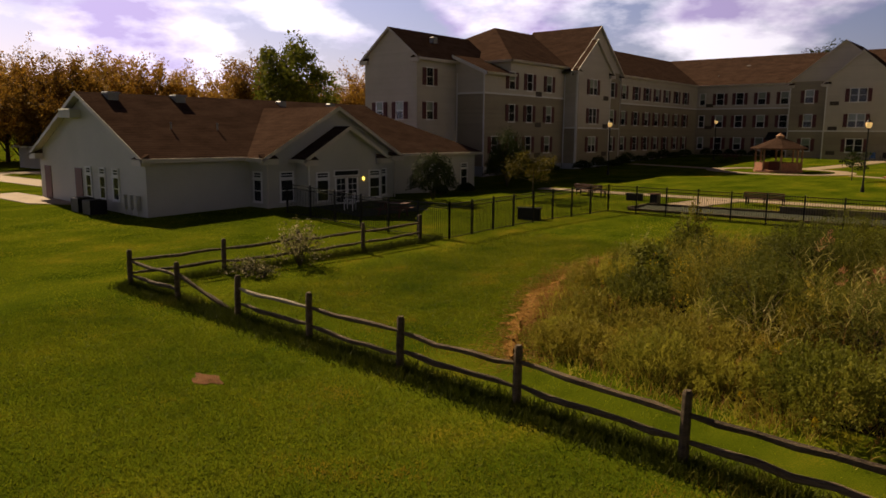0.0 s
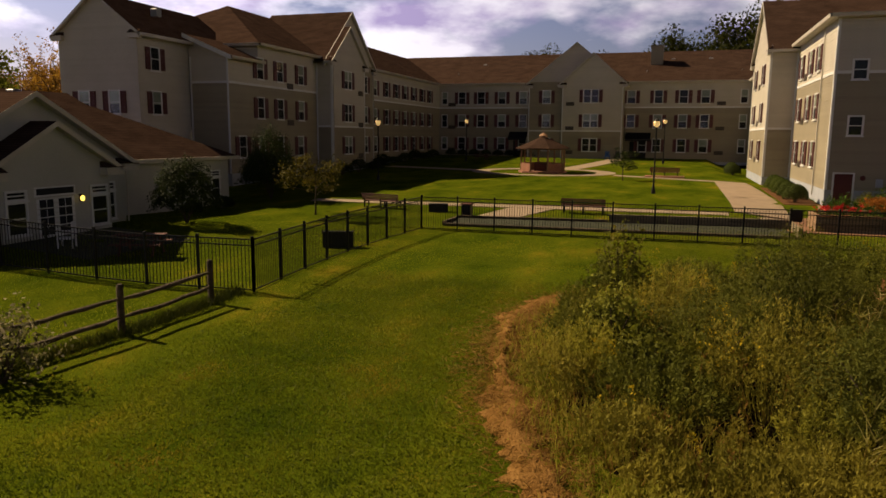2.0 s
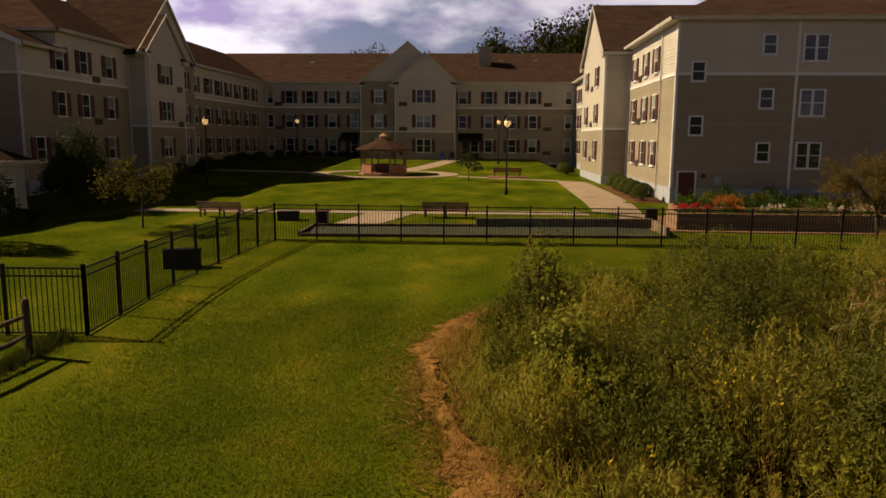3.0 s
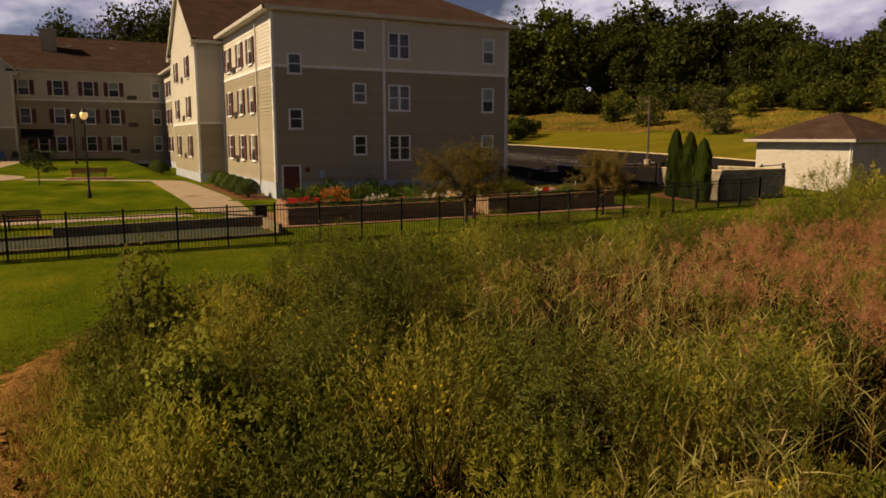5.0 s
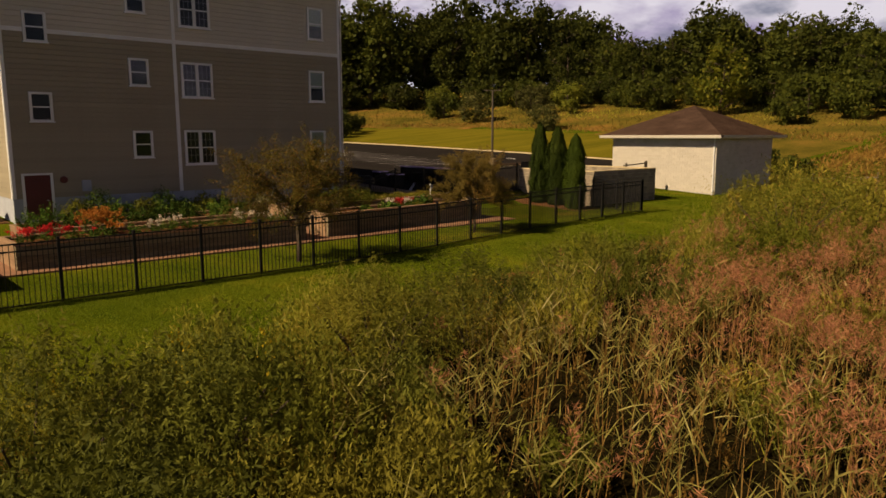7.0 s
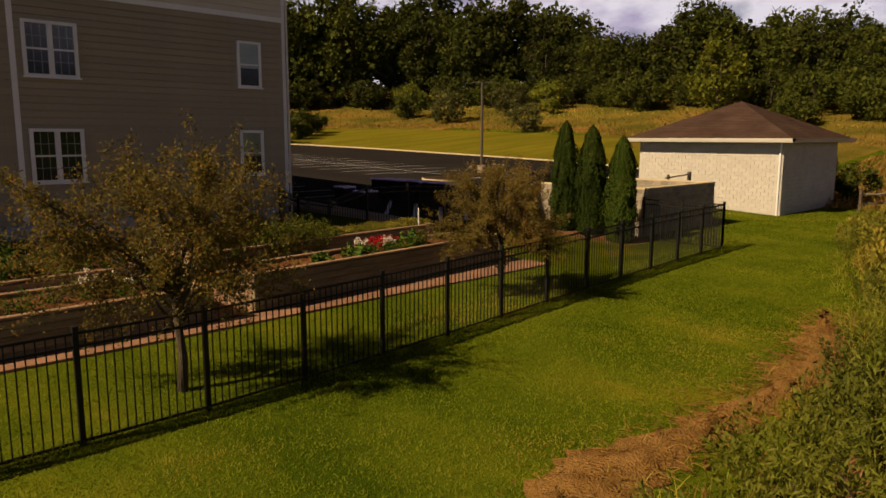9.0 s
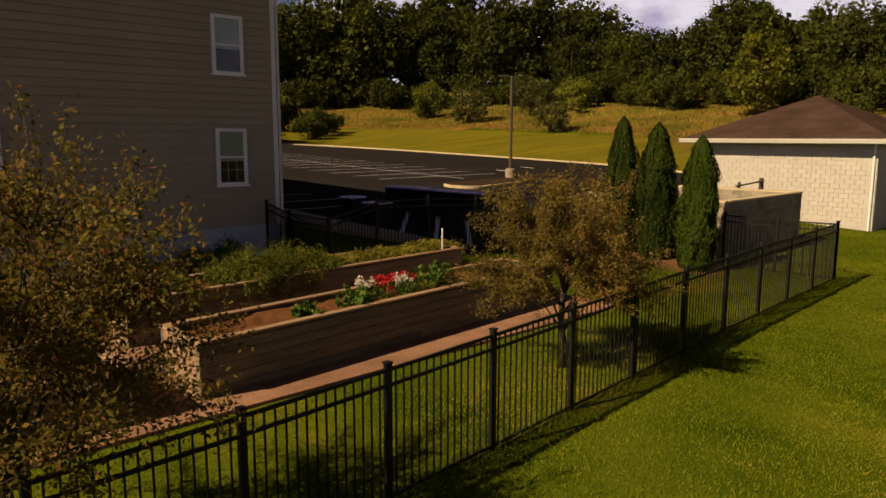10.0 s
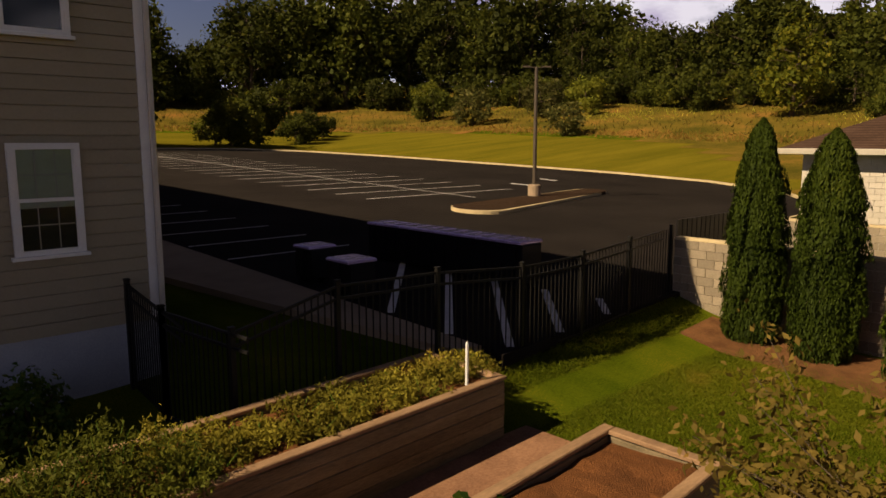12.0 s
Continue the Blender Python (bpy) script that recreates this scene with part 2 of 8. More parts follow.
M = {
    "lawn": surface("lawn", (0.025, 0.045, 0.003), (0.079, 0.097, 0.007), 0.45, 55.0, 0.95, 0.6, 70.0, third=(0.195, 0.138, 0.015), lo=0.38, hi=0.56, spec=0.0, streak=(1, 0.55, 1)),
    "meadow": surface("meadow", (0.050, 0.048, 0.008), (0.128, 0.090, 0.017), 0.12, 9.0, 0.9, 0.8, 6.0, third=(0.24, 0.108, 0.032), spec=0.0, lo=0.40, hi=0.54),
    "hill_lawn": surface("hill_lawn", (0.086, 0.076, 0.008), (0.138, 0.112, 0.013), 0.35, 30.0, 0.9, 0.5, 40.0, third=(0.16, 0.125, 0.012), spec=0.0, streak=(0.12, 1, 1), lo=0.42, hi=0.58),
    "reed_stalk": foliage("reed_stalk", (0.13, 0.068, 0.018), (0.25, 0.145, 0.042), 0.3),
    "weed_green": foliage("weed_green", (0.071, 0.087, 0.011), (0.182, 0.180, 0.023), 0.42, third=(0.285, 0.217, 0.037), patch=0.85),
    "weed_gold": foliage("weed_gold", (0.120, 0.128, 0.016), (0.296, 0.268, 0.037), 0.45, third=(0.410, 0.274, 0.059), patch=0.75),
    "meadow_blade": foliage("meadow_blade", (0.056, 0.060, 0.010), (0.135, 0.096, 0.019), 0.3, third=(0.25, 0.118, 0.038), patch=0.85),
    "tomato_leaf": foliage("tomato_leaf", (0.045, 0.058, 0.009), (0.115, 0.125, 0.016), 0.35, third=(0.20, 0.15, 0.025), patch=0.5),
    "leaf_russet": foliage("leaf_russet", (0.068, 0.054, 0.013), (0.162, 0.112, 0.026), 0.44, third=(0.28, 0.115, 0.034), patch=0.5),
    "leaf_clipped": foliage("leaf_clipped", (0.026, 0.042, 0.006), (0.075, 0.095, 0.011), 0.2),
    "blade_bright": foliage("blade_bright", (0.096, 0.128, 0.007), (0.170, 0.186, 0.013), 0.45, third=(0.27, 0.210, 0.027), patch=0.95),
    "terrace": surface("terrace", (0.135, 0.062, 0.034), (0.28, 0.145, 0.083), 1.6, 22.0, 0.9, 0.25, 70.0, third=(0.225, 0.130, 0.080)),
    "weed_deep": foliage("weed_deep", (0.041, 0.049, 0.009), (0.119, 0.123, 0.017), 0.38, third=(0.194, 0.165, 0.030), patch=0.85),
    "mulch_dark": surface("mulch_dark", (0.018, 0.010, 0.006), (0.055, 0.030, 0.017), 3.0, 50.0, 0.95, 0.9, 45.0, spec=0.1),
    "litter": surface("litter", (0.10, 0.046, 0.012), (0.27, 0.145, 0.048), 1.8, 30.0, 0.95, 1.0, 30.0, third=(0.21, 0.165, 0.028), spec=0.0),
    # patch soil, darkened to stand for the shade between the plants
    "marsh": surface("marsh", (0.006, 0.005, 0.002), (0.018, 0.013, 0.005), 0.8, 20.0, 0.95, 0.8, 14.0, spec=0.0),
    "soil": surface("soil", (0.062, 0.024, 0.009), (0.165, 0.064, 0.023), 2.0, 60.0, 0.95, 0.6, 55.0, third=(0.29, 0.140, 0.066), spec=0.1),
    "mulch": surface("mulch", (0.075, 0.032, 0.013), (0.20, 0.092, 0.038), 3.0, 50.0, 0.95, 0.9, 45.0, spec=0.1),
    "asphalt": surface("asphalt", (0.012, 0.0100, 0.0095), (0.024, 0.0200, 0.0185), 0.25, 90.0, 0.95, 0.25, 160.0, spec=0.02),
    "paint_line": surface("paint_line", (0.46, 0.44, 0.44), (0.70, 0.68, 0.67), 3.0, 60.0, 0.7, 0.1),
    "concrete": surface("concrete", (0.22, 0.160, 0.108), (0.33, 0.245, 0.170), 0.9, 50.0, 0.85, 0.15, 80.0),
    "foundation": surface("foundation", (0.27, 0.29, 0.33), (0.37, 0.39, 0.43), 1.2, 40.0, 0.85, 0.15),
    "kerb": surface("kerb", (0.36, 0.28, 0.16), (0.50, 0.40, 0.24), 1.5, 40.0, 0.85, 0.15),
    "siding_upper": surface("siding_upper", (0.42, 0.380, 0.310), (0.50, 0.460, 0.385), 0.5, 24.0, 0.6, 0.05, vary=0.03),
    "siding_lower": surface("siding_lower", (0.238, 0.203, 0.140), (0.288, 0.248, 0.174), 0.5, 24.0, 0.6, 0.05, vary=0.06),
    "siding_low_house": surface("siding_low_house", (0.38, 0.37, 0.32), (0.47, 0.455, 0.40), 0.4, 20.0, 0.6, 0.05),
    "trim": surface("trim", (0.57, 0.57, 0.56), (0.67, 0.67, 0.66), 1.0, 30.0, 0.5, 0.03),
    "gutter": surface("gutter", (0.42, 0.38, 0.32), (0.52, 0.48, 0.41), 1.0, 30.0, 0.45, 0.03),
    "shingle": surface("shingle", (0.033, 0.0195, 0.0145), (0.074, 0.045, 0.034), 0.8, 14.0, 0.95, 0.08, 9.0, streak=(1, 1, 3), spec=0.0, courses=0.35),
    "glass": glass_material("glass"),
    # near black, stands for unlit rooms behind glass
    "unlit_room": surface("unlit_room", (0.010, 0.011, 0.012), (0.022, 0.023, 0.024), 1.0, 10.0, 0.9, 0.0),
    "blind": surface("blind", (0.27, 0.30, 0.24), (0.36, 0.40, 0.33), 0.7, 12.0, 0.8, 0.1, vary=0.25, streak=(1, 1, 9)),
    "grille": surface("grille", (0.20, 0.20, 0.20), (0.28, 0.28, 0.28), 1.0, 20.0, 0.5, 0.0),
    "shutter": surface("shutter", (0.085, 0.028, 0.026), (0.135, 0.045, 0.042), 2.0, 30.0, 0.6, 0.15, streak=(1, 1, 14)),
    "red_door": surface("red_door", (0.075, 0.016, 0.012), (0.11, 0.024, 0.018), 1.0, 20.0, 0.5, 0.05),
    "black_metal": surface("black_metal", (0.005, 0.0045, 0.004), (0.011, 0.010, 0.009), 2.0, 60.0, 0.5, 0.1, spec=0.22),
    "black_paint": surface("black_paint", (0.0035, 0.003, 0.0035), (0.008, 0.007, 0.008), 1.0, 30.0, 0.45, 0.1, spec=0.25),
    # black plastic lids, with the mirrored sky's violet put into the base colour
    "bin_lid": surface("bin_lid", (0.62, 0.44, 0.80), (0.80, 0.60, 0.92), 1.6, 20.0, 0.26, 0.15, 8.0, spec=1.0, metal=0.55),
    "pole": surface("pole", (0.050, 0.038, 0.028), (0.085, 0.065, 0.048), 2.0, 40.0, 0.5, 0.1),
    "old_wood": surface("old_wood", (0.034, 0.022, 0.013), (0.165, 0.115, 0.070), 2.5, 28.0, 0.9, 0.7, 22.0, vary=0.25, streak=(0.5, 3, 3)),
    "bleached_wood": surface("bleached_wood", (0.20, 0.165, 0.12), (0.36, 0.30, 0.23), 2.5, 28.0, 0.9, 0.5, 22.0, streak=(0.5, 3, 3)),
    "timber": surface("timber", (0.064, 0.050, 0.028), (0.245, 0.190, 0.114), 1.4, 18.0, 0.85, 0.4, 14.0, vary=0.26, streak=(0.6, 2, 5), lo=0.32, hi=0.68),
    "timber_cap": surface("timber_cap", (0.16, 0.094, 0.052), (0.29, 0.178, 0.102), 1.6, 18.0, 0.8, 0.3, vary=0.12, streak=(0.6, 2, 3)),
    "bench_wood": surface("bench_wood", (0.070, 0.022, 0.016), (0.12, 0.038, 0.026), 2.0, 30.0, 0.7, 0.2, vary=0.15, streak=(0.6, 4, 4)),
    "gazebo_wood": surface("gazebo_wood", (0.24, 0.125, 0.07), (0.36, 0.20, 0.115), 2.0, 30.0, 0.7, 0.2, vary=0.12),
    "brick": surface("brick", (0.20, 0.085, 0.055), (0.33, 0.15, 0.095), 3.0, 40.0, 0.85, 0.3, vary=0.2),
    "block_white": surface("block_white", (0.39, 0.350, 0.295), (0.48, 0.435, 0.375), 0.8, 30.0, 0.85, 0.5, 40.0, vary=0.06),
    "block_grey": surface("block_grey", (0.16, 0.130, 0.092), (0.29, 0.235, 0.170), 0.9, 30.0, 0.9, 0.4, 40.0, vary=0.22),
    "mortar": surface("mortar", (0.46, 0.42, 0.36), (0.54, 0.50, 0.43), 2.0, 40.0, 0.9, 0.2),
    "bark": surface("bark", (0.030, 0.021, 0.014), (0.095, 0.066, 0.044), 3.0, 30.0, 0.95, 0.9, 16.0, streak=(3, 3, 0.6)),
    "lamp_glass": glow("lamp_glass", (1.0, 0.66, 0.28), 0.35),
    "porch_glow": glow("porch_glow", (1.0, 0.72, 0.15), 1.6),
    "steel": surface("steel", (0.45, 0.45, 0.48), (0.62, 0.62, 0.66), 2.0, 30.0, 0.4, 0.05, metal=0.6),
    "blue_plastic": surface("blue_plastic", (0.010, 0.05, 0.16), (0.015, 0.075, 0.22), 2.0, 20.0, 0.5, 0.03),
    "white_plastic": surface("white_plastic", (0.5, 0.5, 0.5), (0.62, 0.62, 0.62), 2.0, 20.0, 0.5, 0.03),
    "gravel": surface("gravel", (0.018, 0.022, 0.010), (0.048, 0.052, 0.027), 0.7, 60.0, 0.9, 0.6, 60.0),
    "leaf_wood": foliage("leaf_wood", (0.021, 0.028, 0.004), (0.049, 0.056, 0.007), 0.3, third=(0.088, 0.078, 0.010), patch=0.35),
    "bush_grey": foliage("bush_grey", (0.045, 0.050, 0.012), (0.110, 0.108, 0.028), 0.35, third=(0.17, 0.145, 0.045)),
    "leaf_bright": foliage("leaf_bright", (0.062, 0.080, 0.008), (0.150, 0.155, 0.014), 0.38, third=(0.20, 0.17, 0.02)),
    "leaf_autumn": foliage("leaf_autumn", (0.14, 0.068, 0.010), (0.31, 0.165, 0.026), 0.45, third=(0.38, 0.23, 0.042)),
    "leaf_crab": foliage("leaf_crab", (0.064, 0.055, 0.010), (0.165, 0.128, 0.023), 0.44, third=(0.24, 0.105, 0.026)),
    "leaf_yellow": foliage("leaf_yellow", (0.07, 0.062, 0.008), (0.15, 0.12, 0.016), 0.35),
    "leaf_cedar": foliage("leaf_cedar", (0.011, 0.022, 0.002), (0.036, 0.054, 0.004), 0.15, third=(0.068, 0.080, 0.007), patch=0.6),
    "leaf_shrub": foliage("leaf_shrub", (0.012, 0.020, 0.004), (0.040, 0.055, 0.010), 0.2),
    "leaf_hydrangea": foliage("leaf_hydrangea", (0.06, 0.066, 0.02), (0.20, 0.18, 0.075), 0.4, third=(0.45, 0.38, 0.26)),
    "weed": foliage("weed", (0.082, 0.080, 0.011), (0.228, 0.192, 0.028), 0.38, third=(0.353, 0.234, 0.045), patch=0.82),
    "weed_dry": foliage("weed_dry", (0.14, 0.076, 0.016), (0.30, 0.17, 0.040), 0.4, third=(0.34, 0.235, 0.072), patch=0.4),
    "goldenrod": foliage("goldenrod", (0.24, 0.17, 0.010), (0.40, 0.28, 0.018), 0.35),
    "reed_leaf": foliage("reed_leaf", (0.095, 0.092, 0.020), (0.260, 0.225, 0.062), 0.45, third=(0.40, 0.33, 0.156), patch=0.35),
    "reed_plume": foliage("reed_plume", (0.23, 0.092, 0.045), (0.42, 0.195, 0.103), 0.5),
    "blade": foliage("blade", (0.058, 0.092, 0.006), (0.165, 0.178, 0.012), 0.45, third=(0.27, 0.188, 0.022), patch=0.85),
    # darker copy of blade: the grass's shaded side is put into the colour
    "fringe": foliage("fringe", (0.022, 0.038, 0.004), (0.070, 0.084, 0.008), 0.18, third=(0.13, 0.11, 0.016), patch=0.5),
    "garden_leaf": foliage("garden_leaf", (0.020, 0.050, 0.008), (0.065, 0.115, 0.014), 0.3, third=(0.11, 0.13, 0.02)),
    "petal_red": foliage("petal_red", (0.34, 0.008, 0.014), (0.54, 0.028, 0.034), 0.3),
    "petal_white": foliage("petal_white", (0.5, 0.42, 0.34), (0.68, 0.60, 0.50), 0.3),
    "petal_orange": foliage("petal_orange", (0.34, 0.11, 0.02), (0.52, 0.21, 0.04), 0.3),
}

# ---------------------------------------------------------------- helpers for shapes


class Shape:
    """Collects corners and faces for one mesh."""

    def __init__(self):
        self.v, self.f = [], []

    def quad(self, *p):
        n = len(self.v)
        self.v += [tuple(q) for q in p]
        self.f.append(tuple(range(n, n + len(p))))
        return self

    def box(self, x0, y0, z0, x1, y1, z1, m=None):
        n = len(self.v)
        pts = [(x, y, z) for z in (z0, z1) for x, y in ((x0, y0), (x1, y0), (x1, y1), (x0, y1))]
        self.v += [tuple(m @ Vector(p)) for p in pts] if m else pts
        self.f += [tuple(n + i for i in f) for f in ((3, 2, 1, 0), (4, 5, 6, 7), (0, 1, 5, 4), (1, 2, 6, 5), (2, 3, 7, 6), (3, 0, 4, 7))]
        return self

    def soft_box(self, x0, y0, z0, x1, y1, z1, b=0.01, m=None):
        """A box whose top edges are chamfered."""
        n = len(self.v)
        pts = [(x, y, z) for z, d in ((z0, 0), (z1 - b, 0), (z1, b)) for x, y in ((x0 + d, y0 + d), (x1 - d, y0 + d), (x1 - d, y1 - d), (x0 + d, y1 - d))]
        self.v += [tuple(m @ Vector(p)) for p in pts] if m else pts
        self.f.append((n + 3, n + 2, n + 1, n))
        self.f.append((n + 8, n + 9, n + 10, n + 11))
        for k in (0, 4):
            self.f += [(n + k + i, n + k + (i + 1) % 4, n + k + 4 + (i + 1) % 4, n + k + 4 + i) for i in range(4)]
        return self

    def tube(self, points, radii, sides=8, cap=True):
        n0, rings = len(self.v), len(points)
        for k, (p, r) in enumerate(zip(points, radii)):
            p = Vector(p)
            way = (Vector(points[min(k + 1, rings - 1)]) - Vector(points[max(k - 1, 0)])).normalized()
            a = way.orthogonal().normalized() if abs(way.z) < 0.95 else Vector((1, 0, 0))
            a = (a - way * a.dot(way)).normalized()
            b = way.cross(a)
            for s in range(sides):
                ang = 2 * math.pi * s / sides
                self.v.append(tuple(p + (a * math.cos(ang) + b * math.sin(ang)) * r))
        for k in range(rings - 1):
            for s in range(sides):
                i, j = n0 + k * sides + s, n0 + k * sides + (s + 1) % sides
                self.f.append((i, j, j + sides, i + sides))
        if cap:
            self.f.append(tuple(n0 + s for s in reversed(range(sides))))
            self.f.append(tuple(n0 + (rings - 1) * sides + s for s in range(sides)))
        return self

    def lathe(self, x, y, rings, sides=12):
        """rings: (z, radius) from below."""
        return self.tube([(x, y, z) for z, _ in rings], [r for _, r in rings], sides)

    def mesh(self, name, material):
        me = bpy.data.meshes.new(name)
        me.from_pydata(self.v, [], self.f)
        me.materials.append(M[material])
        me.update()
        return me


def thing(name, at, label, category, group="", kind=""):
    ob = new(name)
    ob.empty_display_size = 0.2
    ob.matrix_basis = Matrix.Translation(at)
    return tagged(ob, label, category, group, kind)


def hang(name, me, parent, label="", m=None):
    """A mesh as a part of a thing, or as a piece of a part. Its corners are in world places, or in m's own."""
    ob = new(name, me)
    ob.parent = parent
    ob.matrix_parent_inverse = (parent.matrix_basis if parent.parent is None else parent.parent.matrix_basis @ parent.matrix_parent_inverse @ parent.matrix_basis).inverted()
    if m is not None:
        ob.matrix_basis = m
    if label:
        ob["label"] = label
    return ob


def part(name, shape, material, parent, label=""):
    return hang(name, shape.mesh(name, material), parent, label)


def solid(name, shape, material, label, category, group="", kind=""):
    """A thing, or a piece of the setting, that is one mesh."""
    return tagged(new(name, shape.mesh(name, material)), label, category, group, kind)


def smooth(ob):
    ob.data.polygons.foreach_set("use_smooth", [True] * len(ob.data.polygons))
    return ob


def from_arrays(name, verts, quads, material):
    """A mesh from arrays: verts (n, 3), quads (k, 4) or triangles (k, 3)."""
    me = bpy.data.meshes.new(name)
    k, c = quads.shape
    me.vertices.add(len(verts))
    me.vertices.foreach_set("co", np.ascontiguousarray(verts, dtype=np.float32).ravel())
    me.loops.add(k * c)
    me.loops.foreach_set("vertex_index", np.ascontiguousarray(quads, dtype=np.int32).ravel())
    me.polygons.add(k)
    me.polygons.foreach_set("loop_start", np.arange(0, k * c, c, dtype=np.int32))
    me.materials.append(M[material])
    me.update(calc_edges=True)
    me.validate()
    return me


def unit(a):
    return a / np.maximum(np.linalg.norm(a, axis=1, keepdims=True), 1e-9)


def leaves(rng, centres, size, slim=0.5, up=0.3, way=None, spread=1.0, face=None, ruffle=0.45):
    """Small four-cornered leaves at the centres: turned at random, along way with some spread, or lying on a surface that looks towards face. Returns corners and faces."""
    n = len(centres)
    axis = rng.normal(size=(n, 3))
    axis[:, 2] += up
    if way is not None:
        axis = way + spread * unit(axis)
    axis = unit(axis)
    side = unit(np.cross(axis, rng.normal(size=(n, 3))))
    if face is not None:
        face = unit(unit(face) + ruffle * rng.normal(size=(n, 3)))
        axis = unit(axis - face * (axis * face).sum(1, keepdims=True))
        side = np.cross(face, axis)
    size = (np.broadcast_to(size, (n,)) * rng.uniform(0.65, 1.35, n))[:, None]
    fold = np.cross(axis, side) * size * 0.12
    v = np.stack([centres - axis * size * 0.5, centres + side * size * slim * 0.5 + fold, centres + axis * size * 0.5, centres - side * size * slim * 0.5 + fold], 1).reshape(-1, 3)
    return v, np.arange(4 * n).reshape(n, 4)


def ribbons(rng, base, way, length, width, droop, steps=2):
    """Long bent blades from base along way, each of steps quads. Returns corners and faces."""
    n = len(base)
    length, width, droop = (np.broadcast_to(a, (n,))[:, None] for a in (length, width, droop))
    way = unit(way)
    side = unit(np.cross(way, rng.normal(size=(n, 3))))
    down = np.array([[0, 0, -1.0]])
    rows = []
    for s in range(steps + 1):
        f = s / steps
        p = base + way * length * f + down * droop * length * f * f
        w = side * width * (1.0 - 0.92 * f) * 0.5
        rows += [p - w, p + w]
    v = np.stack(rows, 1).reshape(-1, 3)
    c = 2 * (steps + 1)
    one = np.array([[2 * s, 2 * s + 1, 2 * s + 3, 2 * s + 2] for s in range(steps)])
    return v, (np.arange(n)[:, None, None] * c + one[None]).reshape(-1, 4)


def merged(sets):
    """Joins sets of corners and faces."""
    vs, fs, n = [], [], 0
    for v, f in sets:
        vs.append(v)
        fs.append(f + n)
        n += len(v)
    return np.concatenate(vs), np.concatenate(fs)


# ---------------------------------------------------------------- the lie of the land


def lot_height(y):
    return 2.5 + 0.035 * (np.minimum(y, 117.0) - 50.0)


def ease(a):
    a = np.clip(a, 0, 1)
    return a * a * (3 - 2 * a)


def height(x, y):
    """Ground height: a lawn that rises gently to the north, the parking lot's slope and the hill behind it."""
    x, y = np.asarray(x, float), np.asarray(y, float)
    z = np.interp(y, [-80, 8, 21, 36, 44, 48.6, 69, 96, 130], [0.95, 1.05, 1.38, 1.49, 1.93, 2.25, 2.75, 3.45, 4.4])
    z = z + (0.45 * ease((-x - 23) / 10) + 0.25 * ease((-x - 35) / 12)) * ease((44 - y) / 14) * ease((y + 5) / 14)
    garden = ease((x + 5.0) / 2.0) * ease((27.0 - x) / 2.0) * ease((y - 37.5) / 2.0)
    z = z * (1 - garden) + np.interp(y, [36, 39, 46.6, 48.6, 60], [1.49, 1.66, 1.70, 2.2, 2.5]) * garden
    z = z + 0.2 * ease((x - 6) / 16) * ease((y - 29) / 5) * ease((40.5 - y) / 3.5) * (1 - garden)
    east = ease((x - 13.5) / 3.4) * ease((y - 44.5) / 1.4)
    z = z * (1 - east) + (lot_height(y) - 0.05) * east
    far_x, far_y = np.maximum(x - 60.0, 0), np.maximum(y - 117.5, 0)
    d = np.sqrt(far_x ** 2 + far_y ** 2)
    z = z + 0.085 * np.minimum(d, 26) + 0.17 * np.clip(d - 26, 0, 34) + 0.10 * np.clip(d - 60, 0, 120)
    z = z - 0.25 * marsh(x, y)
    return z


# the wild wet patch: its outline in plan
MARSH = [(-8.0, 10.4), (-9.9, 14.0), (-11.1, 17.0), (-11.4, 20.2), (-10.5, 23.2), (-8.7, 25.6), (-6.0, 27.5), (0.5, 29.2), (7.2, 29.7), (12.0, 29.8), (18.8, 30.4), (27, 33.4), (34, 36.0), (46, 36.5), (52, 24), (46, 10.5), (20, 9.0), (4, 9.2), (-3.0, 9.5)]


def marsh_depth(x, y):
    """How far inside the wild patch a place lies, in metres; below zero outside it."""
    x, y = np.asarray(x, float), np.asarray(y, float)
    inside, near = np.zeros(np.broadcast(x, y).shape, bool), np.full(np.broadcast(x, y).shape, 1e9)
    for (ax, ay), (bx, by) in zip(MARSH, MARSH[1:] + MARSH[:1]):
        cross = ((ay > y) != (by > y)) & (x < (bx - ax) * (y - ay) / (by - ay + 1e-12) + ax)
        inside ^= cross
        f = np.clip(((x - ax) * (bx - ax) + (y - ay) * (by - ay)) / ((bx - ax) ** 2 + (by - ay) ** 2), 0, 1)
        near = np.minimum(near, np.hypot(x - ax - f * (bx - ax), y - ay - f * (by - ay)))
    return np.where(inside, near, -near)


def marsh(x, y):
    return ease(marsh_depth(x, y) / 3.0)


def ground_at(x, y):
    return float(height(x, y))


def sheet(name, xs, ys, material, lift=0.0, keep=None):
    gx, gy = np.meshgrid(xs, ys)
    v = np.stack([gx, gy, height(gx, gy) + lift], -1).reshape(-1, 3)
    nx, ny = len(xs), len(ys)
    i = (np.arange(ny - 1)[:, None] * nx + np.arange(nx - 1)[None]).ravel()
    q = np.stack([i, i + 1, i + nx + 1, i + nx], 1)
    if keep is not None:
        mid = v[q].mean(1)
        q = q[keep(mid[:, 0], mid[:, 1])]
        used = np.unique(q)
        back = np.full(len(v), -1)
        back[used] = np.arange(len(used))
        v, q = v[used], back[q]
    ob = new(name, from_arrays(name, v, q, material))
    return smooth(ob)


